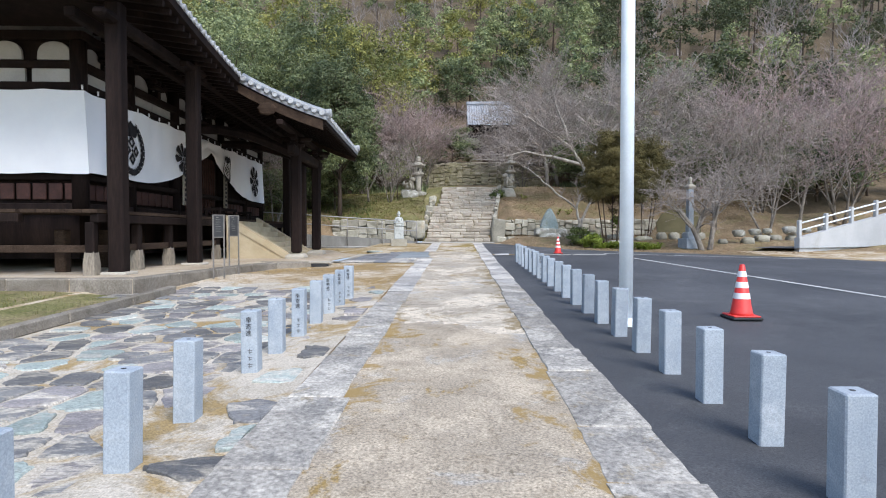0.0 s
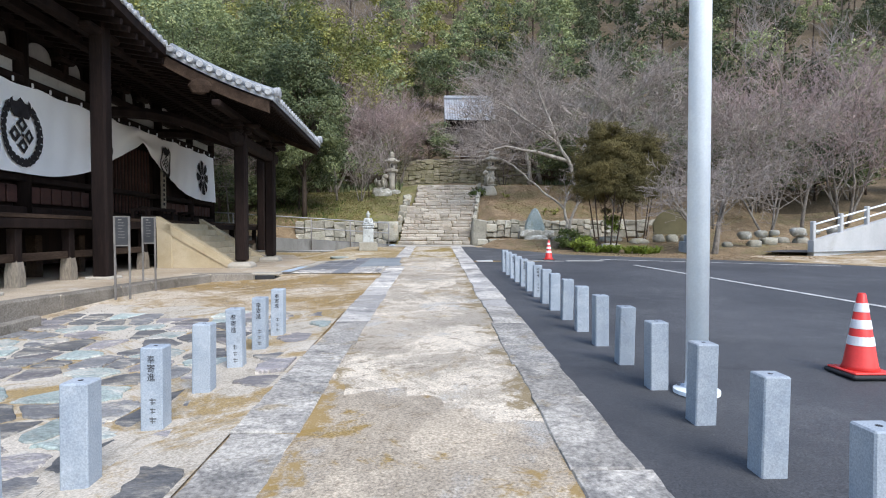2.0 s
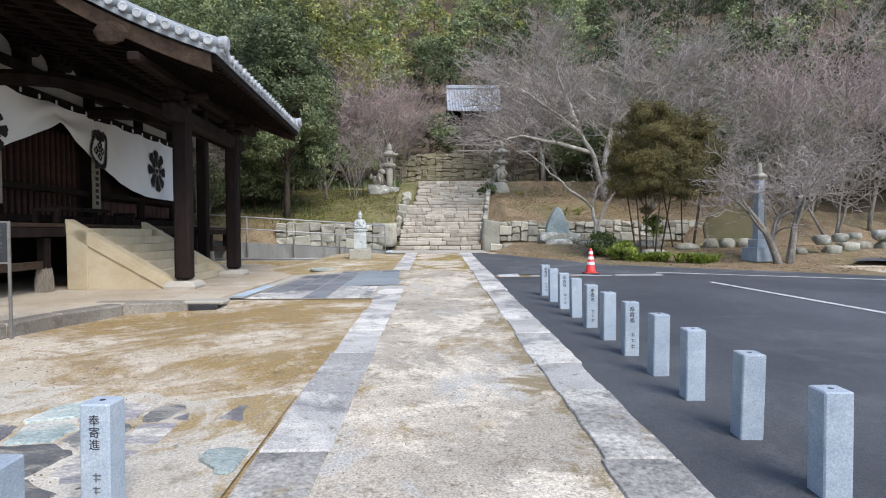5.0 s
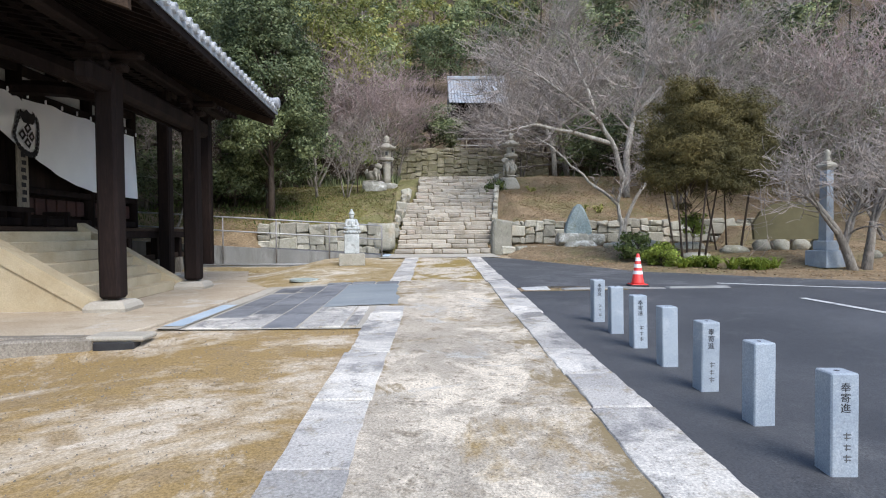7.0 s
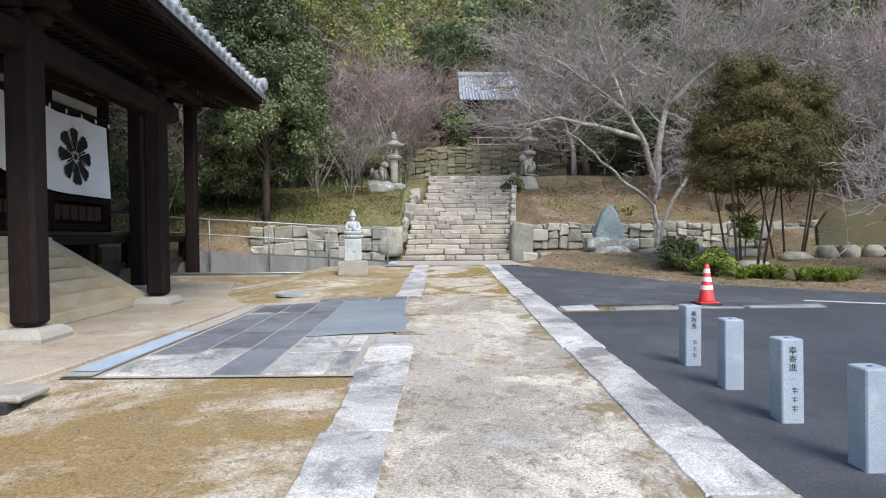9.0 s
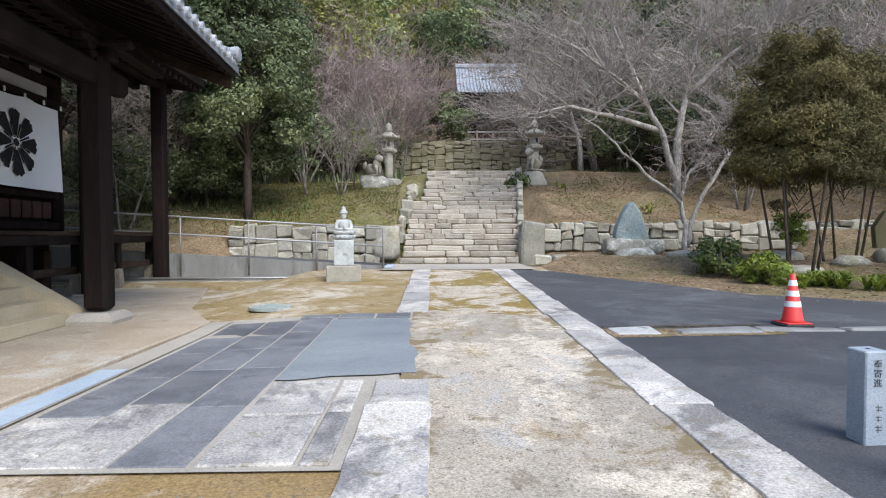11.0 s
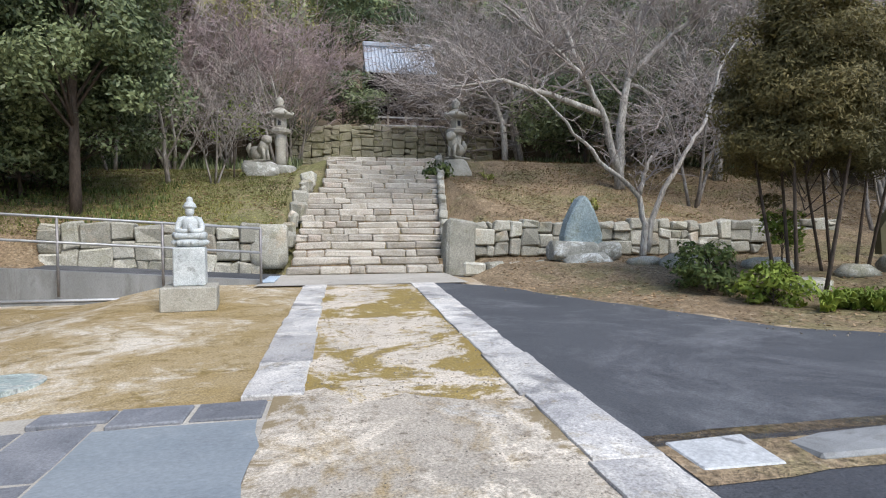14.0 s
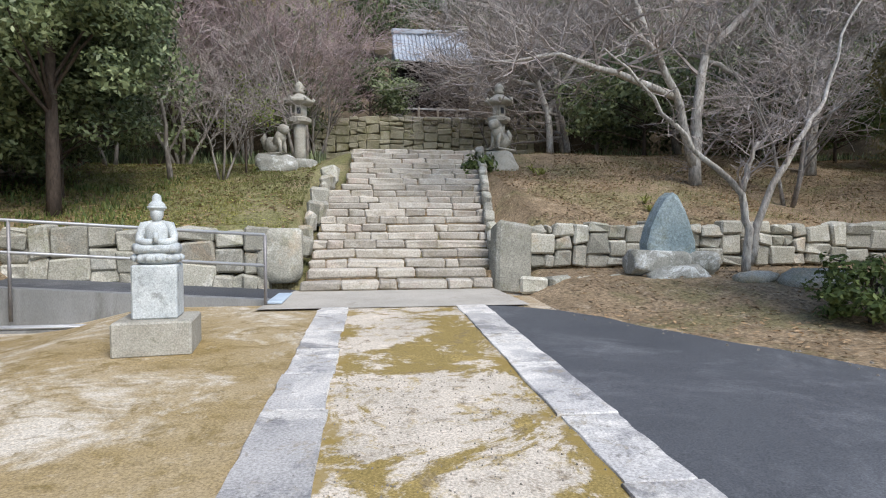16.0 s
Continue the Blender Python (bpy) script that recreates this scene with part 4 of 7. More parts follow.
def build_porch_stair():
    st = hall_thing("porch_stair", "tan plastered concrete stair with sloping side walls", "stair")
    n = 7
    for i in range(n):
        z = FLOOR + (i + 1) * 0.167
        u1 = -0.30 - i * 0.265
        part("step", Geo().box(((u1 - 2.2) / 2, 0, (FLOOR + z) / 2), (u1 + 2.2, 2.9, z - FLOOR), 0.012), M["tanplaster"], st)
    for s in (-1, 1):
        prof = [(-0.12, FLOOR), (-0.12, FLOOR + 0.10), (-2.15, 1.82), (-2.15, 1.55), (-0.34, FLOOR)]
        pr = [(-0.10, FLOOR), (-0.10, FLOOR + 0.06), (-2.12, 1.80), (-2.12, FLOOR)]
        y0, y1 = s * 1.58 - 0.15, s * 1.58 + 0.15
        k = len(prof)
        g = Geo().add([(x, y0, z) for x, z in prof] + [(x, y1, z) for x, z in prof],
                      [tuple(range(k))[::-1], tuple(range(k, 2 * k))] + [(i, (i + 1) % k, k + (i + 1) % k, k + i) for i in range(k)])
        part("balustrade", g, M["tanplaster"], st)
        y0, y1 = s * 1.58 - 0.12, s * 1.58 + 0.12
        k = len(pr)
        g = Geo().add([(x, y0, z) for x, z in pr] + [(x, y1, z) for x, z in pr],
                      [tuple(range(k))[::-1], tuple(range(k, 2 * k))] + [(i, (i + 1) % k, k + (i + 1) % k, k + i) for i in range(k)])
        part("side_wall", g, M["tanplaster"], st, "recessed plaster infill")
        part("pilaster", Geo().box((-1.95, s * 1.58, 1.05), (0.38, 0.30, 1.15), 0.01), M["tanplaster"], st)


build_porch_stair()


# ---- curtain ----
def build_curtain():
    cu = hall_thing("curtain", "white crested ceremonial curtain drawn up over the entrance", "curtain")
    U = -3.42

    def bottom(v):
        s = clamp(abs(v - 0.25) / 4.6)
        return 2.60 + 1.42 * (1 - s) ** 1.7

    def at(v, f):
        zt, zb = 4.42 - 0.05 * abs(math.sin(v * 2.2)), bottom(v)
        z = zt + (zb - zt) * f
        near = 1 - clamp(abs(v - 0.25) / 4.6)
        fold = 0.05 * near * math.sin(8 * f + 2.5 * v) + 0.03 * f * math.sin(v * 1.7) + 0.012 * math.sin(v * 9 + f * 3)
        return (U + fold + 0.08 * f, v, z)

    g = Geo()
    nv, nf = 140, 14
    vs = np.linspace(-6.86, 6.80, nv)
    for v in vs:
        for k in range(nf):
            g.v.append(at(v, k / (nf - 1)))
    g.f += [(i * nf + k, (i + 1) * nf + k, (i + 1) * nf + k + 1, i * nf + k + 1) for i in range(nv - 1) for k in range(nf - 1)]
    part("cloth", g, M["cloth"], cu, smooth=True)
    g = Geo()
    us = np.linspace(U, -13, 70)
    for u in us:
        for k in range(nf):
            f = k / (nf - 1)
            k_ = clamp((U - u) / 0.6)
            g.v.append((u + (at(-6.86, f)[0] - U) * (1 - k_), -6.86 - (0.012 * math.sin(u * 7 + f * 2) + 0.05 * f) * k_, 4.42 - 0.03 * abs(math.sin(u * 2.2)) - 1.82 * f))
    g.f += [(i * nf + k, i * nf + k + 1, (i + 1) * nf + k + 1, (i + 1) * nf + k) for i in range(len(us) - 1) for k in range(nf - 1)]
    part("side_cloth", g, M["cloth"], cu, smooth=True)
    for i in range(24):
        v = -6.9 + i * 0.6
        part("tie_loop", Geo().box((U, v, 4.45), (0.03, 0.05, 0.1), 0.01), M["cloth"], cu)

    def crest(v0, z0, r, shapes):
        g = Geo()
        for poly in shapes:
            k = len(poly)
            vs_ = []
            for a, b in poly:
                v = v0 + a * r
                z = z0 + b * r
                zb = bottom(v)
                f = clamp((4.42 - z) / max(4.42 - zb, 0.1))
                vs_.append((at(v, f)[0] + 0.03, v, z))
            g.add(vs_, [tuple(range(k))])
        part("crest", g, M["ink"], cu, "black dyed crest")

    def leaf(a, r0, r1, w):
        c, s = math.cos(a), math.sin(a)
        return [(x * c - y * s, x * s + y * c) for x, y in ((r0, 0), ((r0 * 2 + r1) / 3, -w), ((r0 + 2 * r1) / 3, -w), (r1, 0), ((r0 + 2 * r1) / 3, w), ((r0 * 2 + r1) / 3, w))]

    wreath = []
    for i in range(26):
        a = 2 * math.pi * i / 26
        if 1.2 < a < 1.94:
            continue
        c = (0.80 * math.cos(a), 0.80 * math.sin(a) * 1.1)
        wreath += [[(c[0] + x, c[1] + y) for x, y in leaf(a + q, -0.04, 0.30, 0.075)] for q in (1.0, -1.0)]
        wreath.append([(c[0] + x, c[1] + y) for x, y in leaf(a + 1.57, -0.14, 0.14, 0.085)])
    for a in (1.57, 0.85, 2.29):
        wreath.append([(x, y + 0.42) for x, y in leaf(a, 0.0, 0.62, 0.24)])
    for x, y in ((0, 0.22), (0, -0.42), (0.32, -0.1), (-0.32, -0.1)):
        q = [(x + 0.25, y), (x, y + 0.25), (x - 0.25, y), (x, y - 0.25)]
        for i in range(4):
            a_, b_ = q[i], q[(i + 1) % 4]
            wreath.append([a_, b_, (x + (b_[0] - x) * 0.42, y + (b_[1] - y) * 0.42), (x + (a_[0] - x) * 0.42, y + (a_[1] - y) * 0.42)])
    wreath.append([(0.06, -0.1), (0, -0.02), (-0.06, -0.1), (0, -0.18)])
    star = []
    for i in range(8):
        a = math.pi / 2 + i * math.pi / 4
        c, s = math.cos(a), math.sin(a)
        star.append([(x * c - y * s, x * s + y * c) for x, y in ((0.22, -0.05), (0.88, -0.25), (1.0, -0.08), (0.94, 0), (1.0, 0.08), (0.88, 0.25), (0.22, 0.05))])
        b = a + math.pi / 8
        star.append([(x * math.cos(b) - y * math.sin(b), x * math.sin(b) + y * math.cos(b)) for x, y in ((0.15, -0.02), (0.62, -0.035), (0.62, 0.035), (0.15, 0.02))])
    star.append([(0.12 * math.cos(t), 0.12 * math.sin(t)) for t in np.linspace(0, 2 * math.pi, 10)[:-1]])
    crest(-4.95, 3.42, 0.66, wreath)
    crest(-1.95, 3.50, 0.50, star)
    crest(1.95, 3.66, 0.47, wreath)
    crest(5.30, 3.46, 0.66, star)


build_curtain()


# ---- granite strips beside the path: single slabs ----
def slab_piece(w, l, h=0.14, rng=None):
    """A slab with worn, uneven edges."""
    pts = []
    for (ax, ay), (bx, by), n in (((-w / 2, -l / 2), (w / 2, -l / 2), 3), ((w / 2, -l / 2), (w / 2, l / 2), 7), ((w / 2, l / 2), (-w / 2, l / 2), 3), ((-w / 2, l / 2), (-w / 2, -l / 2), 7)):
        for k in range(n):
            q = 0.0 if k == 0 else rng.uniform(-0.012, 0.006)
            dx, dy = (by - ay), (ax - bx)
            r = math.hypot(dx, dy)
            pts.append((ax + (bx - ax) * k / n + dx / r * q, ay + (by - ay) * k / n + dy / r * q))
    return Geo().prism(pts, -h, 0.0, 0.010)


def build_strip(name, x0, x1, near, far, seed, label):
    rng = random.Random(seed)
    top = thing(name, (0, 0, 0), label, "kerb", kind="structure")
    y = near
    while y < far:
        l = min(rng.uniform(0.75, 1.45), far - y + 0.02)
        t = (y - near) / (far - near)
        c, w = x0 + (x1 - x0) * t, (0.47 if y < 4 else 0.42) + rng.uniform(-0.03, 0.03)
        m = Matrix.Translation((c + rng.uniform(-0.012, 0.012), y + l / 2, SLOPE * (y + l / 2) + 0.016 + rng.uniform(-0.004, 0.006))) @ pose(0, 0, 0, math.degrees(SLOPE), rng.uniform(-0.5, 0.5), rng.uniform(-0.5, 0.5))
        part("slab", slab_piece(w, l - 0.008, 0.14, rng), M["oldgranite" if y < 9 + rng.uniform(-3, 3) else "granite"], top, at=m)
        y += l


build_strip("kerb_strip", 0.96, 1.02, -4, 27.4, 11, "pale worn granite slabs edging the asphalt")
build_strip("kerb_strip", -1.06, -0.93, -4, 17.7, 12, "pale worn granite slabs edging the yard")
build_strip("kerb_strip", -0.96, -0.93, 21.0, 27.4, 13, "white worn granite slabs across the moss")


# ---- granite posts ----
def build_post():
    p = thing("granite_post", label="short square blue-grey granite donation post", category="post", group="posts along the path")
    w, h = 0.142, 0.55
    part("shaft", Geo().box((0, 0, h / 2 - 0.03), (w, w, h + 0.06), 0.008), M["postgranite"], p)
    # Nothing is drilled; a flat black disc paints the hole's shade on top.
    part("socket", Geo().lathe([(0.014, h - 0.002), (0.014, h + 0.0015)], 10), M["rubber"], p, "black disc painting the shade in a drilled hole")
    return p


def engraved(parent, chars, x, z, size, w=0.142):
    """Characters cut one under another on the post's front face."""
    for i, ch in enumerate(chars):
        cu = bpy.data.curves.new("lettering", "FONT")
        cu.body, cu.size, cu.align_x, cu.extrude = ch, size, "CENTER", 0.0006
        ob = new("lettering", cu)
        dg = bpy.context.evaluated_depsgraph_get()
        me = bpy.data.meshes.new_from_object(ob.evaluated_get(dg))
        bpy.data.objects.remove(ob)
        me.materials.clear()
        me.materials.append(M["ink"])
        part("lettering", me, None, parent, "dark cut lettering", at=Matrix.Translation((x, -w / 2 - 0.001, z - i * size * 1.02)) @ pose(0, 0, 0, 90, 0, 0))


def name_bars(parent, x, z, w=0.142):
    """Worn writing that cannot be read, as a column of bars."""
    for i, (a, b) in enumerate(((0.040, 0.042), (0.036, 0.036), (0.042, 0.044))):
        top = z - i * 0.060
        g = Geo().box((x, -w / 2 - 0.0008, top), (a, 0.0015, b * 0.16)).box((x + 0.002, -w / 2 - 0.0008, top - 0.018), (a * 0.8, 0.0015, b * 0.14))
        g.box((x - 0.004, -w / 2 - 0.0008, top - 0.010), (a * 0.15, 0.0015, b))
        part("lettering", g, M["faint"], parent, "worn illegible lettering")


post = build_post()
plain = copy_thing(post, Matrix.Translation((0, -30, 0)))
lettered = post
engraved(lettered, "奉寄進", 0.0, 0.455, 0.055)
name_bars(lettered, 0.01, 0.22)
_rng = random.Random(3)
_spots = [(-1.81 + 0.004 * y, y, k, 1.03) for y, k in ((1.3, 0), (2.1, 0), (3.0, 0), (3.74, 0), (4.93, 1), (5.62, 0), (6.42, 1), (7.20, 0), (7.95, 1), (8.66, 1), (9.35, 1))]
_right = [1.88, 2.64] + [3.36 + 0.749 * i for i in range(11)] + [11.50 + 0.708 * i for i in range(8)]
_spots += [(1.83 - 0.003 * y, y, 1 if i in (14, 16, 18, 20) else 0, 0.95) for i, y in enumerate(_right)]
for i, (x, y, k, h) in enumerate(_spots):
    src = lettered if k else plain
    copy_thing(src, Matrix.Translation((x, y, yard(x, y))) @ pose(0, 0, 0, _rng.uniform(-1, 1), _rng.uniform(-1, 1), _rng.uniform(-3, 3)) @ Matrix.Diagonal((1, 1, h, 1)))
for src in (lettered, plain):
    for o in (*src.children_recursive, src):
        bpy.data.objects.remove(o)


# ---- lamp pole and cones ----
pole = thing("steel_pole", (2.06, 6.95, SLOPE * 6.95), "tall pale galvanised steel pole on the asphalt", "pole")
part("shaft", Geo().tube([(0, 0, 0), (-0.01, 0, 3.5), (-0.03, 0, 9.5)], [0.082, 0.08, 0.07], 18), M["steel"], pole, smooth=True)
part("flange", Geo().lathe([(0.17, 0), (0.17, 0.03), (0.09, 0.04), (0.085, 0.09)], 18), M["steel"], pole)
for a in range(4):
    part("bolt", Geo().lathe([(0.014, 0.03), (0.014, 0.06)], 6, Matrix.Translation((0.135 * math.cos(a * 1.57 + 0.8), 0.135 * math.sin(a * 1.57 + 0.8), 0))), M["railsteel"], pole)


def build_cone(x, y, label, k=1.0):
    c = thing("traffic_cone", (x, y, yard(x, y)), label, "traffic cone", "traffic cones")
    part("base", Geo().box((0, 0, 0.018), (0.38, 0.38, 0.036), 0.012), M["rubber"], c, "black rubber base")
    part("skirt", Geo().box((0, 0, 0.045), (0.34, 0.34, 0.02), 0.008), M["conered"], c)

    def r(z):
        return 0.135 - 0.105 * (z - 0.05) / 0.65
    part("body", Geo().lathe([(r(0.05) + 0.012, 0.05), (r(0.09), 0.09), (r(0.69), 0.69), (r(0.7) - 0.008, 0.70)], 24), M["conered"], c, smooth=True)
    for z in (0.26, 0.40, 0.54):
        part("band", Geo().lathe([(r(z) + 0.001, z), (r(z) + 0.003, z + 0.002), (r(z + 0.075) + 0.003, z + 0.073), (r(z + 0.075) + 0.001, z + 0.075)], 24), M["conewhite"], c, "white reflective band")
    c.scale = (k, k, k)
    return c


build_cone(3.68, 7.42, "red traffic cone with white bands on the asphalt")
build_cone(3.53, 19.86, "red traffic cone with white bands beside the worn line", 0.87)


# ---- paving before the porch ----
def build_paving():
    rng = random.Random(21)
    pv = thing("pavement_slabs", (0, 0, 0), "dark stone paving slabs with pale joints before the porch", "pavement", kind="structure")
    sheet("pavement_bed", [(-3.62, 16.15), (-0.98, 16.15), (-0.95, 20.95), (-3.62, 20.95)], M["concrete"], "pale mortar bed under the paving slabs", "pavement", -0.004)
    cols = [(-3.28, -2.84), (-2.81, -2.40), (-2.37, -1.98)]
    for a, b in cols:
        y = 16.2
        while y < 20.6:
            l = min(rng.uniform(0.75, 1.15), 20.7 - y)
            if l > 0.2:
                c = ((a + b) / 2, y + l / 2)
                part("paving_slab", Geo().box((0, 0, -0.027), (b - a + 0.012, l - 0.012, 0.06), 0.006), M["slate"] if (y > 16.8 or rng.random() < 0.5) else M["granite"], pv,
                     at=Matrix.Translation((*c, yard(*c) + 0.000)) @ pose(0, 0, 0, math.degrees((yard(c[0], c[1] + 0.3) - yard(c[0], c[1] - 0.3)) / 0.6), -math.degrees((yard(c[0] + 0.2, c[1]) - yard(c[0] - 0.2, c[1])) / 0.4), 0))
            y += l
    for a, b, y0, y1 in ((-1.93, -1.42, 16.2, 16.95), (-1.93, -1.42, 16.98, 17.75), (-1.395, -1.235, 16.2, 17.0), (-1.395, -1.235, 17.02, 17.75), (-1.9, -1.45, 20.58, 20.9), (-1.42, -0.98, 20.6, 20.92), (-2.4, -1.93, 20.72, 20.93)):
        c = ((a + b) / 2, (y0 + y1) / 2)
        part("paving_slab", Geo().box((0, 0, -0.02), (b - a, y1 - y0, 0.06), 0.01), M["granite"] if y0 < 20 else M["slate"], pv,
             at=Matrix.Translation((*c, yard(*c) + 0.003)) @ pose(0, 0, 0, 1.4, -1.0, 0))
    sheet("pavement_patch", wavy((-1.95, 17.80), (-0.82, 17.95), 8, 0.05, 1) + wavy((-0.82, 17.95), (-1.0, 20.55), 12, 0.10, 2)[1:] + [(-1.95, 20.55)],
          M["screed"], "smooth blue-grey cement patch over the paving", "pavement", 0.009, 0.4)
    # concrete strip at the podium's foot with a pale blue slab
    sheet("pavement_strip", [(-3.62, 16.15), (-3.34, 16.15), (-3.34, 20.9), (-3.62, 20.9)], M["concrete"], "narrow concrete strip beside the paving", "pavement", 0.012)
    sheet("pavement_blue", [(-3.60, 16.3), (-3.36, 16.3), (-3.36, 18.3), (-3.60, 18.3)], M["bluepaint"], "pale blue slab in the paving edge", "pavement", 0.017)


build_paving()


def build_drain():
    d = thing("drain", (-3.72, 15.5, 0.40), "dark drain mouth under a worn concrete lid", "drain")
    # No hollow here: a solid black block stands for the shaded void.
    part("mouth", Geo().box((0, 0, -0.03), (0.44, 0.16, 0.15), 0.01), M["rubber"], d, "black block painting the shade in the opening")
    part("lid", Geo().box((0.0, 0.10, 0.075), (0.62, 0.34, 0.06), 0.02), M["concrete"], d, "worn concrete lid")
    part("kerb_stone", Geo().box((-0.95, 0.02, -0.02), (1.4, 0.2, 0.24), 0.035), M["kerbstone"], d)


build_drain()
single("manhole_cover", Geo().lathe([(0.0, -0.03), (0.31, -0.03), (0.31, 0.012), (0.27, 0.016), (0.26, 0.010), (0.0, 0.010)], 24), M["flaggreen"], "round greenish cover set in the mossy ground", "manhole cover", (-3.1, 21.8, yard(-3.1, 21.8) + 0.004))


# ---- painted lines and the stone band across the asphalt ----
def build_marks():
    for a, b, w in (((5.55, 18.2), (7.75, 5.0), 0.13), ((5.2, 20.2), (11.0, 17.8), 0.13)):
        d = Vector((b[0] - a[0], b[1] - a[1])).normalized()
        n = Vector((-d.y, d.x)) * w / 2
        sheet("road_line", [(a[0] + n.x, a[1] + n.y), (a[0] - n.x, a[1] - n.y), (b[0] - n.x, b[1] - n.y), (b[0] + n.x, b[1] + n.y)], M["paint"], "worn white painted line on asphalt", "road marking", 0.003)
    rng = random.Random(8)
    bd = thing("kerb_band", (0, 0, 0), "broken white granite slabs set across the asphalt", "kerb", kind="structure")
    x = 1.30
    for l in (0.55, 0.16, 0.95, 1.0, 1.2):
        y = 19.62 + 0.05 * (x - 1.3) * 0.2
        if l > 0.3:
            part("slab", Geo().box((0, 0, -0.05), (l - 0.03, 0.36 if x < 2.6 else 0.2, 0.1), 0.02, None, 0.02, rng), M["paint"] if x < 1.9 else M["greyconcrete"], bd, at=(x + l / 2, y, yard(x, y) + 0.012))
        x += l
    sheet("pavement_gap", wavy((1.25, 19.28), (3.2, 19.38), 8, 0.06, 4) + wavy((3.2, 19.98), (1.25, 19.9), 8, 0.06, 6), M["litter"], "mossy gritty gap between the slabs", "pavement", -0.001)


build_marks()


# ---- flagstones in the yard ----
def build_flags():
    rng = random.Random(77)
    bed = sheet("pavement_flags", [(-5.0, -3), (-1.22, -3), (-1.22, 11.0)] + wavy((-1.22, 11.0), (-5.2, 11.7), 16, 0.4, 3)[1:] + [(-5.0, 9.0)], M["mortar"],
                "irregular grey, green and purple flagstones in pale mortar", "pavement", 0.0)
    seeds = []
    ny, nx = 29, 12
    for j in range(ny):
        for i in range(nx):
            seeds.append((-5.5 + (i - 0.4 + 0.5 * (j % 2) + rng.uniform(0.1, 0.9)) * 4.4 / nx, 0.1 + (j + rng.uniform(0.12, 0.88)) * 12.6 / ny))
    for n, (x, y) in enumerate(seeds):
        if x > -1.28 or y > 10.9 or (y < 9.2 and x < -4.9) or (x < -4.9 and y > 11.5) or rng.random() < 0.05 + 0.22 * clamp(y - 10.5):
            continue
        poly = [(x - 0.55, y - 0.42), (x + 0.55, y - 0.42), (x + 0.55, y + 0.42), (x - 0.55, y + 0.42)]
        for m, (a, b) in enumerate(seeds):
            if m == n or abs(a - x) > 1.1 or abs(b - y) > 0.95:
                continue
            mx, my, dx, dy = (a + x) / 2, (b + y) / 2, a - x, b - y
            out = []
            for k in range(len(poly)):
                p, q = poly[k], poly[(k + 1) % len(poly)]
                sp, sq = (p[0] - mx) * dx + (p[1] - my) * dy, (q[0] - mx) * dx + (q[1] - my) * dy
                if sp <= 0:
                    out.append(p)
                if sp * sq < 0:
                    t = sp / (sp - sq)
                    out.append((p[0] + (q[0] - p[0]) * t, p[1] + (q[1] - p[1]) * t))
            poly = out
            if len(poly) < 3:
                break
        if len(poly) < 3:
            continue
        cx, cy = sum(p[0] for p in poly) / len(poly), sum(p[1] for p in poly) / len(poly)
        k = rng.uniform(0.74, 0.98)
        pts = []
        for i in range(len(poly)):
            p, q = poly[i], poly[(i + 1) % len(poly)]
            for t in (0.10, 0.3, 0.5, 0.7, 0.9):
                w = k * rng.uniform(0.86, 1.05)
                pts.append(((p[0] + (q[0] - p[0]) * t - cx) * w, (p[1] + (q[1] - p[1]) * t - cy) * w))
        pts = [(min(p[0], -1.255 - cx), p[1]) for p in pts]
        mat = M[rng.choices(("flagdark", "flaggreen", "flagpurple"), (0.52, 0.22, 0.26))[0]]
        part("flagstone", Geo().prism(pts, -0.05, 0.0, 0.010), mat, bed, at=Matrix.Translation((cx, cy, yard(cx, cy) + rng.uniform(0.010, 0.020))) @ pose(0, 0, 0, math.degrees(SLOPE) + rng.uniform(-0.8, 0.8), rng.uniform(-0.8, 0.8), 0))


# ---- grass plot and its kerb beside the podium ----
def build_plot():
    sheet("ground_plot", [(-16, 1.0), (-5.12, 1.0), (-5.1, 9.7), (-16, 9.6)], M["bankgrass"], "thin dry grass plot beside the temple", "grass", 0.01)
    k = thing("kerb_plot", (0, 0, 0), "low dark kerb round the grass plot", "kerb", kind="structure")
    y = 1.0
    rng = random.Random(4)
    while y < 9.6:
        l = rng.uniform(0.9, 1.5)
        part("kerb_stone", Geo().box((0, 0, 0), (0.14, l - 0.015, 0.14), 0.015), M["kerbstone"], k, at=Matrix.Translation((-5.05, y + l / 2, SLOPE * (y + l / 2) + 0.0)) @ pose(0, 0, 0, 1.6, 0, 0))
        y += l


build_plot()


# ---- stone stair up the hill ----
def cut_stone(rng, l, d, h, ch=0.014, jit=0.008):
    return Geo().box((0, 0, 0), (l, d, h), ch, None, jit, rng)


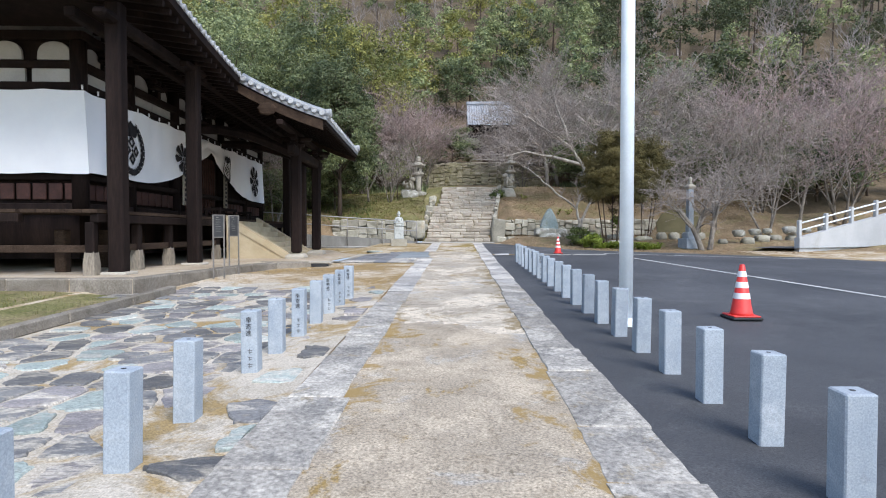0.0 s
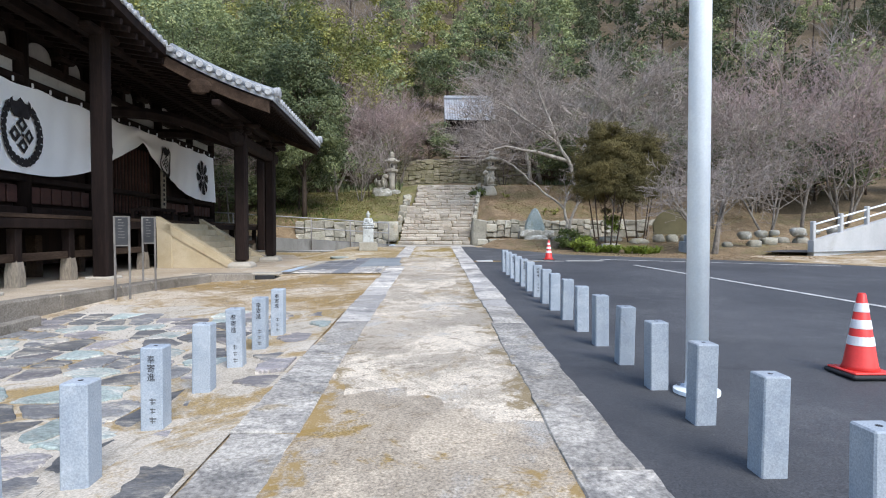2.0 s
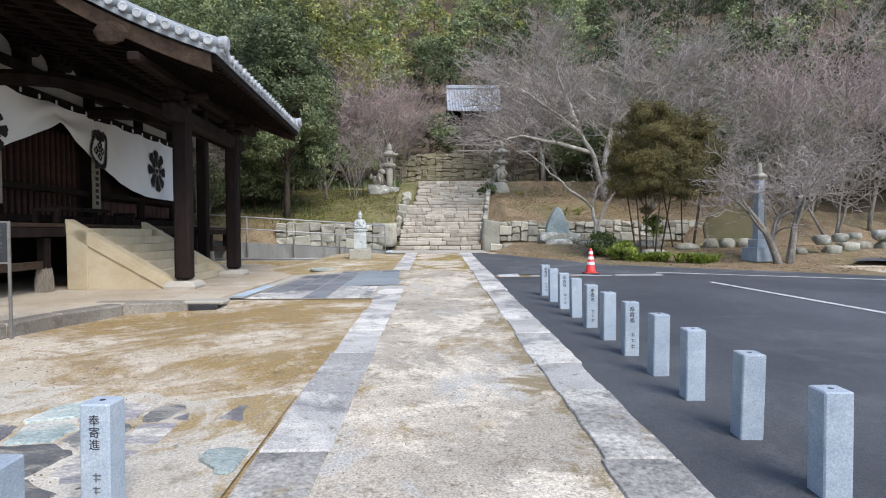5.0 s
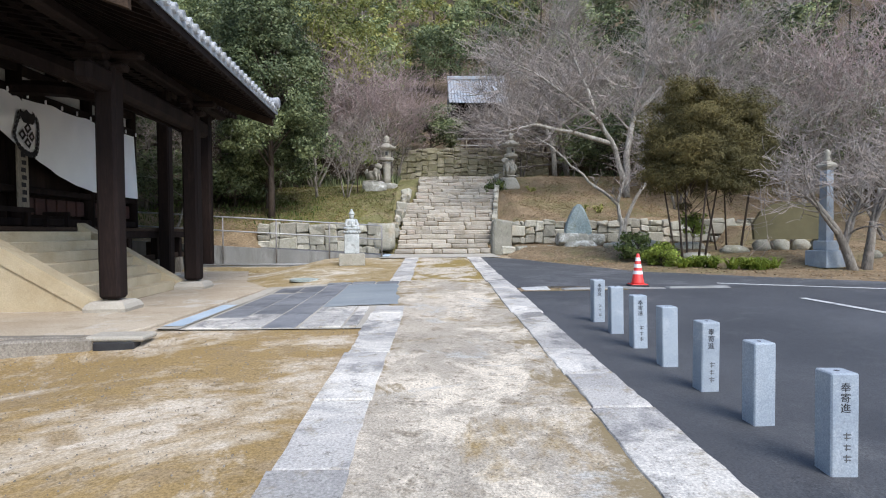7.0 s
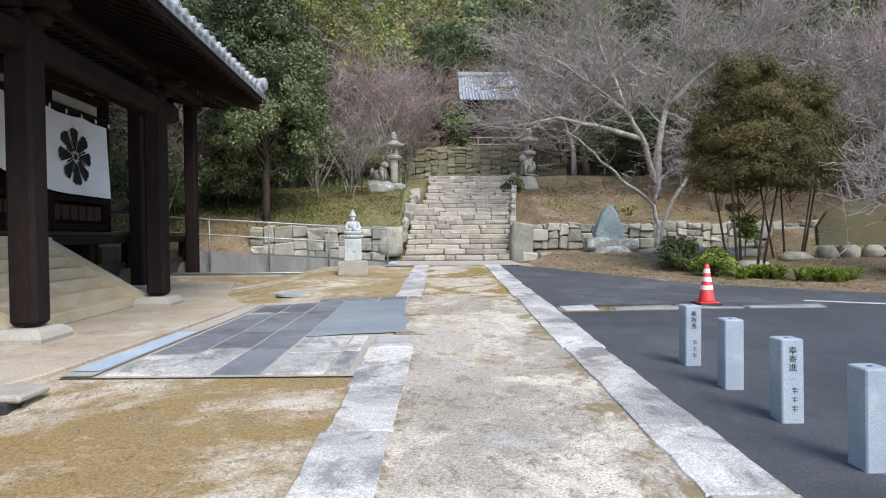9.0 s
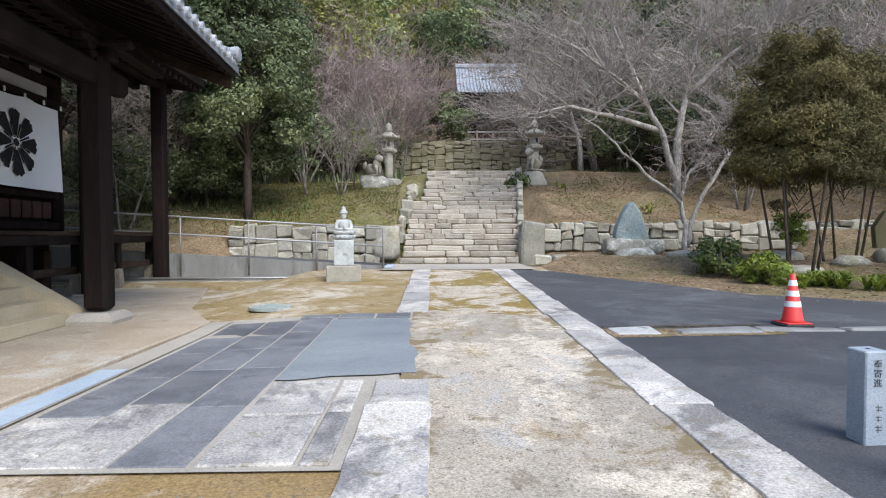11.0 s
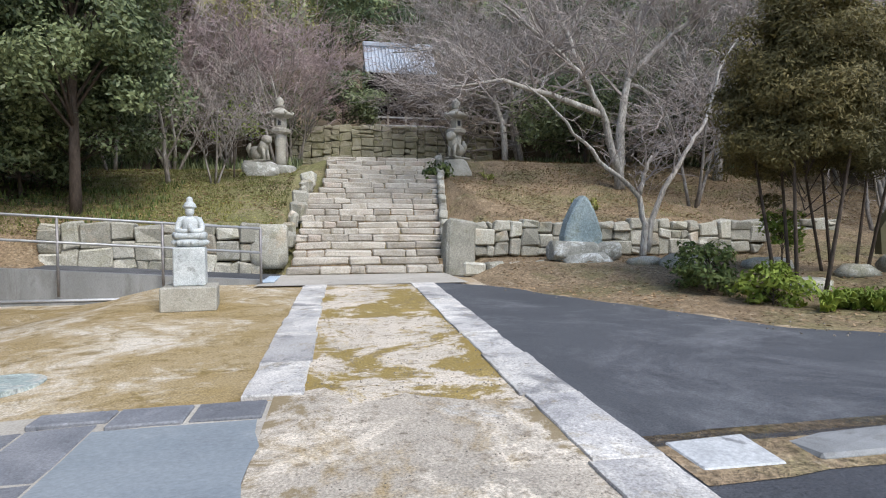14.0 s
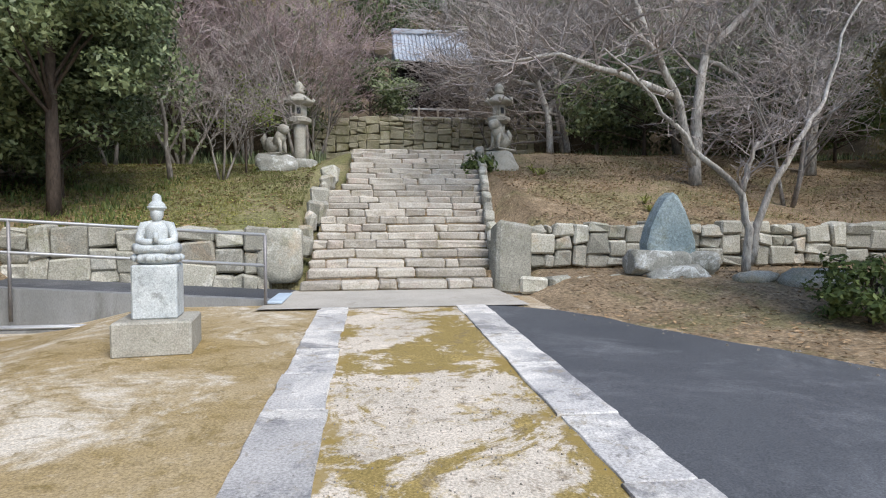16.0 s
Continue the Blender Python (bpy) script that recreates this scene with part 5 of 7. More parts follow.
def build_hill_stair():
    rng = random.Random(31)
    st = thing("stone_stair", (0, 0, 0), "worn stone steps climbing the hill between banks", "stair", kind="structure")
    n = 20
    for i in range(n):
        t = i / (n - 1)
        y0 = 29.15 + i * 0.322
        z = 0.83 + (i + 1) * 0.163
        xa = -1.55 + (0.55 * clamp((t - 0.55) / 0.1) if t > 0.55 else 0.35 * t) + 0.18 * clamp((t - 0.6) / 0.4)
        xb = 1.74 + 0.9 * t
        x = xa + rng.uniform(-0.05, 0.05)
        sag = rng.uniform(-0.012, 0.012)
        while x < xb - 0.15:
            l = min(rng.choice((0.3, 0.45, 0.6, 0.75, 1.1)) * rng.uniform(0.85, 1.2), xb - x)
            d = 0.46
            part("step_stone", cut_stone(rng, l - 0.008, d, 0.160, 0.028, 0.017), M["stepstone"], st,
                 at=Matrix.Translation((x + l / 2, y0 + d / 2 + rng.uniform(-0.03, 0.03), z - 0.080 + sag + rng.uniform(-0.008, 0.008))) @ pose(0, 0, 0, rng.uniform(-1.2, 0.8), rng.uniform(-0.9, 0.9), rng.uniform(-1.2, 1.2)))
            x += l
        part("riser_fill", Geo().box(((xa + xb) / 2, y0 + 0.30, z - 0.12), (xb - xa, 0.50, 0.16)), M["litter"], st, "soil in the joint")
    # half-buried edging stones up the left side, a flatter border on the right
    for i in range(9):
        y = 29.9 + i * 0.45 + rng.uniform(-0.1, 0.1)
        z = 0.92 + (y - 29.15) * 0.505
        part("edge_stone", cut_stone(rng, rng.uniform(0.2, 0.38), rng.uniform(0.3, 0.5), rng.uniform(0.35, 0.6), 0.06, 0.05), M["wallstone"], st, at=Matrix.Translation((-1.76 + 0.055 * i + rng.uniform(-0.04, 0.04), y, z + rng.uniform(-0.05, 0.10))) @ pose(0, 0, 0, rng.uniform(-10, 20), rng.uniform(-10, 10), rng.uniform(-15, 15)))
    for i in range(12):
        y = 29.9 + i * 0.46
        z = 0.90 + (y - 29.15) * 0.505
        part("edge_stone", cut_stone(rng, 0.20, 0.45, rng.uniform(0.42, 0.52), 0.035, 0.025), M["wallstone"], st, at=Matrix.Translation((1.93 + 0.065 * i, y, z + rng.uniform(-0.03, 0.05))) @ pose(0, 0, 0, rng.uniform(18, 30), 0, -7 + rng.uniform(-4, 4)))


build_hill_stair()


def stone_wall(name, label, x0, x1, y, zb, zt, seed, course=0.24, mat="wallstone", slope=0.0):
    """Dry stone wall facing -y, of uneven courses; zb, zt functions of x."""
    rng = random.Random(seed)
    w = thing(name, (0, 0, 0), label, "wall", kind="structure")
    part("core", Geo().add([(x0, y + 0.2, zb(x0) - 0.3), (x1, y + 0.2, zb(x1) - 0.3), (x1, y + 0.2, zt(x1) - 0.06), (x0, y + 0.2, zt(x0) - 0.06),
                            (x0, y + 0.5, zb(x0) - 0.3), (x1, y + 0.5, zb(x1) - 0.3), (x1, y + 0.5, zt(x1) - 0.06), (x0, y + 0.5, zt(x0) - 0.06)],
                           [(0, 1, 2, 3), (5, 4, 7, 6), (3, 2, 6, 7), (4, 0, 3, 7), (1, 5, 6, 2)]), M["forestfloor"], w, "dark packed earth")
    x = x0
    while x < x1:
        l = rng.uniform(0.28, 0.62)
        xc = x + l / 2
        z, top = zb(xc) - 0.03, zt(xc) + rng.uniform(-0.05, 0.05)
        while z < top - 0.06:
            h = min(rng.uniform(course * 0.75, course * 1.75), top - z)
            if top - z - h < 0.12:
                h = top - z
            sp = 2 if (h < course * 1.1 and rng.random() < 0.45 and l > 0.45) else 1
            cut = rng.uniform(0.35, 0.65) * l
            for a, b in (((0, cut), (cut, l)) if sp == 2 else ((0, l),)):
                ll = b - a + rng.uniform(-0.02, 0.05)
                part("wall_stone", Geo().box((0, 0, 0), (ll - 0.012, 0.42, h - 0.010), min(0.034, h * 0.2), None, 0.034, rng), M[mat], w,
                     at=Matrix.Translation((x + (a + b) / 2, y + 0.16 + rng.uniform(-0.04, 0.04), z + h / 2)) @ pose(0, 0, 0, rng.uniform(-3, 3), rng.uniform(-5, 5), rng.uniform(-3, 3)))
            z += h
        x += l
    return w


def boulder(name, label, x, y, z, s, seed, mat="wallstone", group="", cat="boulder", sub=3, rough=0.18, flat=0.85):
    return single(name, Geo().rock((0, 0, 0), s, seed, sub, rough, flat), M[mat], label, cat, (x, y, z), group, smooth=True)


stone_wall("wall_left", "low dry stone retaining wall under the grassy bank", -6.4, -2.2, 29.45, lambda x: lane_z(x) - 0.02, lambda x: 1.86 + 0.02 * (-2.2 - x), 41, 0.29)
stone_wall("wall_right", "low dry stone retaining wall under the leafy bank", 2.55, 12.0, 29.75, lambda x: 1.18, lambda x: 1.98, 42, 0.25)
stone_wall("wall_upper", "high stone retaining wall below the small hall", -2.6, 6.4, 43.3, lambda x: 4.55, lambda x: 6.55 - 0.35 * ease((-0.2 - x) / 2.5) - 0.3 * ease((x - 5) / 1.0), 43, 0.22, "mosswall")
_b = random.Random(5)
boulder("boulder", "large pale rounded boulder ending the stone wall", -1.98, 29.62, 1.42, (0.47, 0.34, 0.60), 4.4, "wallstone", sub=4, rough=0.10, flat=0.80)
single("boulder", Geo().box((0, 0, 0), (0.70, 0.34, 1.35), 0.06, None, 0.05, _b), M["wallstone"], "large flat-faced greenish slab ending the stone wall", "boulder", Matrix.Translation((2.17, 29.62, 1.31)) @ pose(0, 0, 0, -7, 3, 9))

# low row of squared stones before the right bank
_x = 2.05
for i in range(8):
    _l = _b.uniform(0.28, 0.55)
    single("edging_stone", Geo().box((0, 0, 0), (_l - 0.02, 0.3, 0.30), 0.045, None, 0.035, _b), M["wallstone"], "low squared mossy stone edging the bank", "stone", Matrix.Translation((_x + _l / 2, 28.55 - 0.012 * i, 0.93)) @ pose(0, 0, 0, _b.uniform(-5, 5), _b.uniform(-5, 5), _b.uniform(-8, 8)), "stones edging the bank")
    _x += _l


# ---- channel wall, ramp and railing on the left ----
def build_channel():
    lane = [(-14, 28.08), (-10.9, 28.08), (-6, 28.08), (-1.75, 28.08), (-1.70, 29.45), (-6, 29.45), (-10.9, 29.45), (-14, 29.45)]
    single("road_ramp", Geo().prism(lane, 0.4, lambda x, y: lane_z(x) + 0.01), M["newasphalt"], "narrow grey asphalt lane climbing behind the railing", "road", kind="structure")
    face = [(-14, 27.88), (-10.9, 27.88), (-6, 27.88), (-1.9, 27.88), (-1.9, 28.08), (-6, 28.08), (-10.9, 28.08), (-14, 28.08)]
    single("wall_channel", Geo().prism(face, 0.3, lambda x, y: lane_z(x) + 0.03, 0.012), M["greyconcrete"], "stained grey concrete channel wall", "wall", kind="structure")
    g = Geo().box((-8.0, 27.38, 0.46), (12.0, 0.14, 0.24), 0.015)
    single("kerb_channel", g, M["greyconcrete"], "low concrete kerb of the drainage channel", "kerb", kind="structure")
    pi = thing("drain_pipe", (0, 0, 0), "pair of pale pipes lying along the channel", "pipe")
    for dy in (0, 0.12):
        part("pipe", Geo().tube([(-9, 27.30 + dy, 0.60), (-2.6, 27.32 + dy, 0.60)], 0.02, 8), M["brightsteel"], pi, smooth=True)
    rl = thing("railing", (0, 0, 0), "thin two-rail steel handrail on posts above the channel", "railing")
    xs = [-1.92, -3.6, -5.3, -7.0, -8.7, -10.4, -12.1]
    for x in xs:
        part("post", Geo().tube([(x, 27.75, 0.62), (x, 27.75, 1.80 + 0.062 * (-1.92 - x))], 0.024, 8), M["railsteel"], rl, smooth=True)
    for h, m in ((1.80, "brightsteel"), (1.36, "brightsteel")):
        part("rail", Geo().tube([(-1.92, 27.75, h), (-12.2, 27.75, h + 0.062 * 10.3)], 0.024, 8), M[m], rl, smooth=True)
    single("grating", Geo().box((-1.80, 28.3, SLOPE * 28 + 0.035), (0.22, 1.1, 0.04), 0.01), M["bluepaint"], "pale steel drain grating beside the apron", "grating")


build_channel()


# ---- seated stone figure on its pedestal ----
def build_figure():
    x, y = -2.54, 25.3
    z = yard(x, y)
    pd = thing("stone_pedestal", (x, y, z), "square pale granite pedestal on a wide low base", "pedestal", turn=8)
    part("base", Geo().box((0, 0, 0.13), (0.71, 0.68, 0.34), 0.02), M["lanternstone"], pd, "weathered wide base")
    part("block", Geo().box((0, 0.02, 0.565), (0.41, 0.40, 0.53), 0.015), M["palestone"], pd)
    g = Geo()
    g.lathe([(0.20, 0), (0.27, 0.03), (0.31, 0.09), (0.28, 0.13), (0.24, 0.15)], 18, Matrix.Diagonal((1, 0.85, 1, 1)))
    for i in range(14):
        a = 6.283 * i / 14
        g.rock((0.285 * math.cos(a), 0.24 * math.sin(a), 0.085), (0.06, 0.06, 0.055), i, 1, 0.02)
    g.rock((0, -0.02, 0.20), (0.28, 0.22, 0.085), 1.0, 3, 0.06)
    for q in (-1, 1):
        g.tube([(q * 0.09, 0.05, 0.21), (q * 0.25, -0.07, 0.21), (q * 0.20, -0.17, 0.20), (-q * 0.02, -0.20, 0.20)], [0.07, 0.075, 0.06, 0.04], 9)
        g.tube([(q * 0.05, 0, 0.53), (q * 0.16, 0, 0.50), (q * 0.205, -0.02, 0.38), (q * 0.21, -0.06, 0.30), (q * 0.11, -0.15, 0.29), (q * 0.03, -0.18, 0.30)], [0.05, 0.065, 0.06, 0.055, 0.045, 0.035], 9)
    g.lathe([(0.155, 0.20), (0.135, 0.30), (0.15, 0.40), (0.165, 0.47), (0.12, 0.535), (0.055, 0.56), (0.05, 0.60)], 16, Matrix.Diagonal((1, 0.72, 1, 1)))
    g.tube([(0.02, -0.18, 0.28), (0.01, -0.18, 0.42)], [0.045, 0.03], 8)
    g.rock((0, -0.01, 0.665), (0.083, 0.092, 0.11), 4.0, 3, 0.02)
    g.lathe([(0.098, 0.70), (0.108, 0.73), (0.104, 0.785), (0.08, 0.81), (0.058, 0.83), (0.058, 0.87), (0.05, 0.90), (0.015, 0.925)], 14)
    g.lathe([(0.12, 0.725), (0.125, 0.74), (0.12, 0.755)], 14)
    single("statue", g, M["palestone"], "pale stone seated figure on a lotus seat", "statue", Matrix.Translation((x, y + 0.02, z + 0.83)) @ pose(0, 0, 0, 0, 0, 8) @ Matrix.Diagonal((0.74, 0.74, 0.76, 1)), smooth=True)


build_figure()


# ---- lanterns, guardian beasts, stele, pillar ----
def build_lantern(x, y, z, h, label, turn):
    la = thing("stone_lantern", (x, y, z), label, "stone lantern", "lanterns flanking the stair", turn=turn)
    k = h / 2.55
    part("base", Geo().lathe([(0.42, 0), (0.42, 0.14), (0.34, 0.2), (0.24, 0.25)], 8), M["lanternstone"], la)
    part("shaft", Geo().lathe([(0.19, 0.25), (0.17, 0.5 * k), (0.165, 0.9 * k), (0.185, 1.28 * k)], 14), M["lanternstone"], la, smooth=True)
    part("platform", Geo().lathe([(0.19, 1.28 * k), (0.33, 1.36 * k), (0.34, 1.46 * k), (0.26, 1.50 * k)], 8), M["lanternstone"], la)
    part("firebox", Geo().lathe([(0.19, 1.50 * k), (0.21, 1.62 * k), (0.2, 1.84 * k)], 6), M["lanternstone"], la)
    # The firebox is solid; this black panel is the opening's shade as colour.
    part("window", Geo().box((0, -0.175, 1.67 * k), (0.11, 0.03, 0.17)), M["rubber"], la, "black panel painting the shade in the fire window")
    part("cap", Geo().lathe([(0.2, 1.84 * k), (0.40, 1.90 * k), (0.43, 1.97 * k), (0.36, 2.0 * k), (0.2, 2.12 * k), (0.11, 2.18 * k)], 12), M["lanternstone"], la, smooth=True)
    for i in range(6):
        a = i * math.pi / 3
        part("cap_scroll", Geo().rock((0.40 * math.cos(a), 0.40 * math.sin(a), 1.99 * k), (0.06, 0.06, 0.07), i + 0.5, 1, 0.05), M["lanternstone"], la, smooth=True)
    part("finial", Geo().lathe([(0.10, 2.18 * k), (0.17, 2.24 * k), (0.10, 2.30 * k), (0.15, 2.38 * k), (0.10, 2.47 * k), (0.02, 2.55 * k)], 12), M["lanternstone"], la, smooth=True)


build_lantern(-2.38, 36.2, 3.60, 2.5, "tall weathered stone lantern on the grassy bank", 0)
build_lantern(3.40, 35.9, 3.72, 2.45, "tall weathered stone lantern on the leafy bank", 20)


def build_beast(x, y, z, face, label):
    g = Geo()
    g.rock((0, 0.1, 0.28), (0.17, 0.27, 0.22), 3.0, 2, 0.12)
    g.tube([(0, -0.05, 0.3), (0, -0.16, 0.5), (0, -0.18, 0.62)], [0.17, 0.16, 0.12], 8)
    g.rock((0, -0.26, 0.68), (0.15, 0.17, 0.15), 5.0, 2, 0.15)
    g.tube([(0.09, -0.18, 0.45), (0.1, -0.24, 0.05)], [0.06, 0.05], 7)
    g.tube([(-0.09, -0.18, 0.45), (-0.1, -0.24, 0.05)], [0.06, 0.05], 7)
    g.tube([(0, 0.34, 0.2), (0, 0.42, 0.45), (0, 0.36, 0.6)], [0.06, 0.09, 0.03], 7)
    g.box((0, 0.05, 0.03), (0.42, 0.8, 0.06), 0.01)
    single("guardian_statue", g, M["lanternstone"], label, "statue", Matrix.Translation((x, y, z)) @ pose(0, 0, 0, 0, 0, face), "guardian statues", smooth=True)


boulder("rock_pedestal", "pale rough rock under the guardian statue", -2.85, 35.2, 3.52, (0.62, 0.5, 0.42), 12.0, "lichen", cat="rock")
boulder("rock_pedestal", "pale rough rock beside the lantern foot", -2.3, 35.75, 3.55, (0.55, 0.45, 0.32), 15.0, "lichen", cat="rock")
build_beast(-2.9, 35.25, 3.86, 60, "crouching weathered stone guardian beast on a rock")
boulder("rock_pedestal", "grey rough rock under the second guardian statue", 3.15, 34.6, 3.55, (0.5, 0.5, 0.5), 22.0, "lanternstone", cat="rock")
build_beast(3.15, 34.65, 4.0, -50, "seated weathered stone guardian beast on a rock")


def build_stele():
    x, y = 4.62, 28.45
    prof = [(-0.50, 0), (-0.51, 0.18), (-0.43, 0.46), (-0.28, 0.76), (-0.12, 1.00), (0.02, 1.09), (0.12, 1.03), (0.28, 0.78), (0.39, 0.53), (0.51, 0.20), (0.52, 0)]
    g = Geo()
    k = len(prof)
    for yy, s in ((-0.13, 0.94), (-0.16, 0.86), (0.14, 0.95)):
        g.v += [(a * s * 0.9, yy, b * s) for a, b in prof]
    g.f += [tuple(range(k, 2 * k)), tuple(range(2 * k, 3 * k))[::-1]]
    for i in range(k):
        j = (i + 1) % k
        g.f += [(i, j, k + j, k + i), (j, i, 2 * k + i, 2 * k + j)]
    single("stone_stele", g, M["stele"], "pointed blue-grey memorial stone on a boulder", "memorial stone", (x, y, 1.46))
    rng = random.Random(6)
    for dx, dy, z, sz, lab in ((-0.22, -0.02, 1.30, (1.0, 0.62, 0.40), "lichen-spotted flat rock carrying the memorial stone"), (0.55, 0.0, 1.29, (0.66, 0.56, 0.38), "lichen-spotted flat rock carrying the memorial stone"),
                               (0.0, -0.26, 1.0, (1.05, 0.6, 0.50), "white-spotted dark rock under the flat rocks")):
        g = Geo().rock((0, 0, 0), (sz[0] * 0.62, sz[1] * 0.62, sz[2] * 0.66), x + dx * 9, 4, 0.13, 0.80)
        single("stele_rock", g, M["lichen"], lab, "rock", Matrix.Translation((x + dx, y + dy, z)) @ pose(0, 0, 0, 0, rng.uniform(-4, 4), rng.uniform(-8, 8)), smooth=True)


build_stele()


def build_pillar():
    x, y = 9.35, 23.1
    z = ground_z(x, y) - 0.03
    p = thing("stone_pillar", (x, y, z), "tall square blue-grey granite pillar with a capped top", "pillar", turn=12)
    p.scale = (0.72, 0.72, 1.04)
    part("base", Geo().box((0, 0, 0.17), (0.86, 0.86, 0.40), 0.02), M["postgranite"], p)
    part("plinth", Geo().box((0, 0, 0.48), (0.55, 0.55, 0.24), 0.03), M["postgranite"], p)
    sh = Geo().lathe([(0.215, 0.58), (0.19, 2.25)], 4, None, math.pi / 4)
    part("shaft", sh, M["postgranite"], p)
    part("cap", Geo().lathe([(0.20, 2.25), (0.31, 2.32), (0.31, 2.37), (0.13, 2.46)], 4, None, math.pi / 4), M["lanternstone"], p)
    part("finial", Geo().lathe([(0.10, 2.44), (0.12, 2.5), (0.08, 2.56), (0.11, 2.63), (0.08, 2.70), (0.01, 2.74)], 10), M["lanternstone"], p, smooth=True)


build_pillar()


def build_slab_sign():
    x, y = 9.75, 25.3
    z = ground_z(x, y)
    g = Geo()
    prof = [(-0.88, 0), (0.92, 0), (0.95, 0.75), (0.55, 1.02), (0.1, 1.08), (-0.35, 1.02), (-0.7, 0.8), (-0.92, 0.45)]
    k = len(prof)
    g.add([(a, -0.08, b) for a, b in prof] + [(a, 0.08, b) for a, b in prof], [tuple(range(k)), tuple(range(k, 2 * k))[::-1]] + [((i + 1) % k, i, k + i, k + (i + 1) % k) for i in range(k)])
    single("inscribed_slab", g, M["olive"], "broad dull olive inscribed stone slab on rocks", "stone slab", Matrix.Translation((x, y, z + 0.28)) @ pose(0, 0, 0, 0, 0, -8))
    for i, dx in enumerate((-0.75, -0.2, 0.35, 0.9)):
        boulder("slab_rock", "brownish rock propping the inscribed slab", x + dx, y - 0.05, z + 0.1, (0.27, 0.25, 0.22), 70 + i, group="rocks under the slab", cat="rock", sub=2)


build_slab_sign()


# ---- white parapet and lane on the right ----
def build_parapet():
    a, b = Vector((12.9, 21.9, 0)), Vector((19.5, 24.3, 0))
    d = (b - a).normalized()
    nrm = Vector((-d.y, d.x, 0))
    L = (b - a).length
    g = Geo()
    prof = [(0, 0.45), (0, 1.12), (L, 2.55), (L, 0.3)]
    for o in (-0.11, 0.11):
        g.v += [tuple(a + d * s + nrm * o + Vector((0, 0, z))) for s, z in prof]
    g.f += [(0, 3, 2, 1), (4, 5, 6, 7), (1, 2, 6, 5), (0, 1, 5, 4), (3, 7, 6, 2)]
    pa = thing("parapet", (0, 0, 0), "white rendered concrete parapet with posts and rail", "parapet")
    part("wall", g, M["whiteconcrete"], pa)
    n = 6
    tops = []
    for i in range(n):
        s = 0.1 + i * (L - 0.2) / (n - 1)
        p = a + d * s
        z = 1.12 + 1.43 * s / L
        part("post", Geo().box((0, 0, 0.31), (0.14, 0.14, 0.66), 0.02), M["whiteconcrete"], pa, at=Matrix.Translation((p.x, p.y, z)) @ pose(0, 0, 0, 0, 0, 20))
        tops.append((p.x, p.y, z))
    for h in (0.52, 0.25):
        part("rail", Geo().tube([(x, y, z + h) for x, y, z in tops], 0.03, 8), M["steel"], pa, smooth=True)
    sheet("road_lane", [(11.3, 22.0), (12.8, 21.7), (24, 25.5), (24, 27.4), (14, 24.3)], M["asphalt"], "grey lane climbing behind the parapet", "road", 0.12)


build_parapet()
_r = random.Random(9)
for i in range(18):
    t = i / 17
    x, y = 10.9 + 7.5 * t + _r.uniform(-0.2, 0.2), 23.6 + 2.2 * t + _r.uniform(-0.25, 0.25)
    s = _r.uniform(0.16, 0.34)
    boulder("bank_boulder", "grey rounded boulder in the rockery bank", x, y, ground_z(x, y) + 0.05 + 0.35 * (i % 2), (s * 1.2, s, s * 0.8), 90 + i * 1.3, ("wallstone", "lichen")[i % 2], "rockery boulders", sub=2, flat=0.75)
for x, y, s in ((6.2, 27.0, 0.5), (7.4, 26.3, 0.42), (5.5, 27.4, 0.3), (8.2, 25.2, 0.35), (7.0, 24.9, 0.35)):
    boulder("bank_boulder", "low mossy boulder on the bank", x, y, ground_z(x, y) + 0.02, (s * 1.3, s * 0.8, s * 0.45), x * 7, "wallstone", "rockery boulders", sub=2)


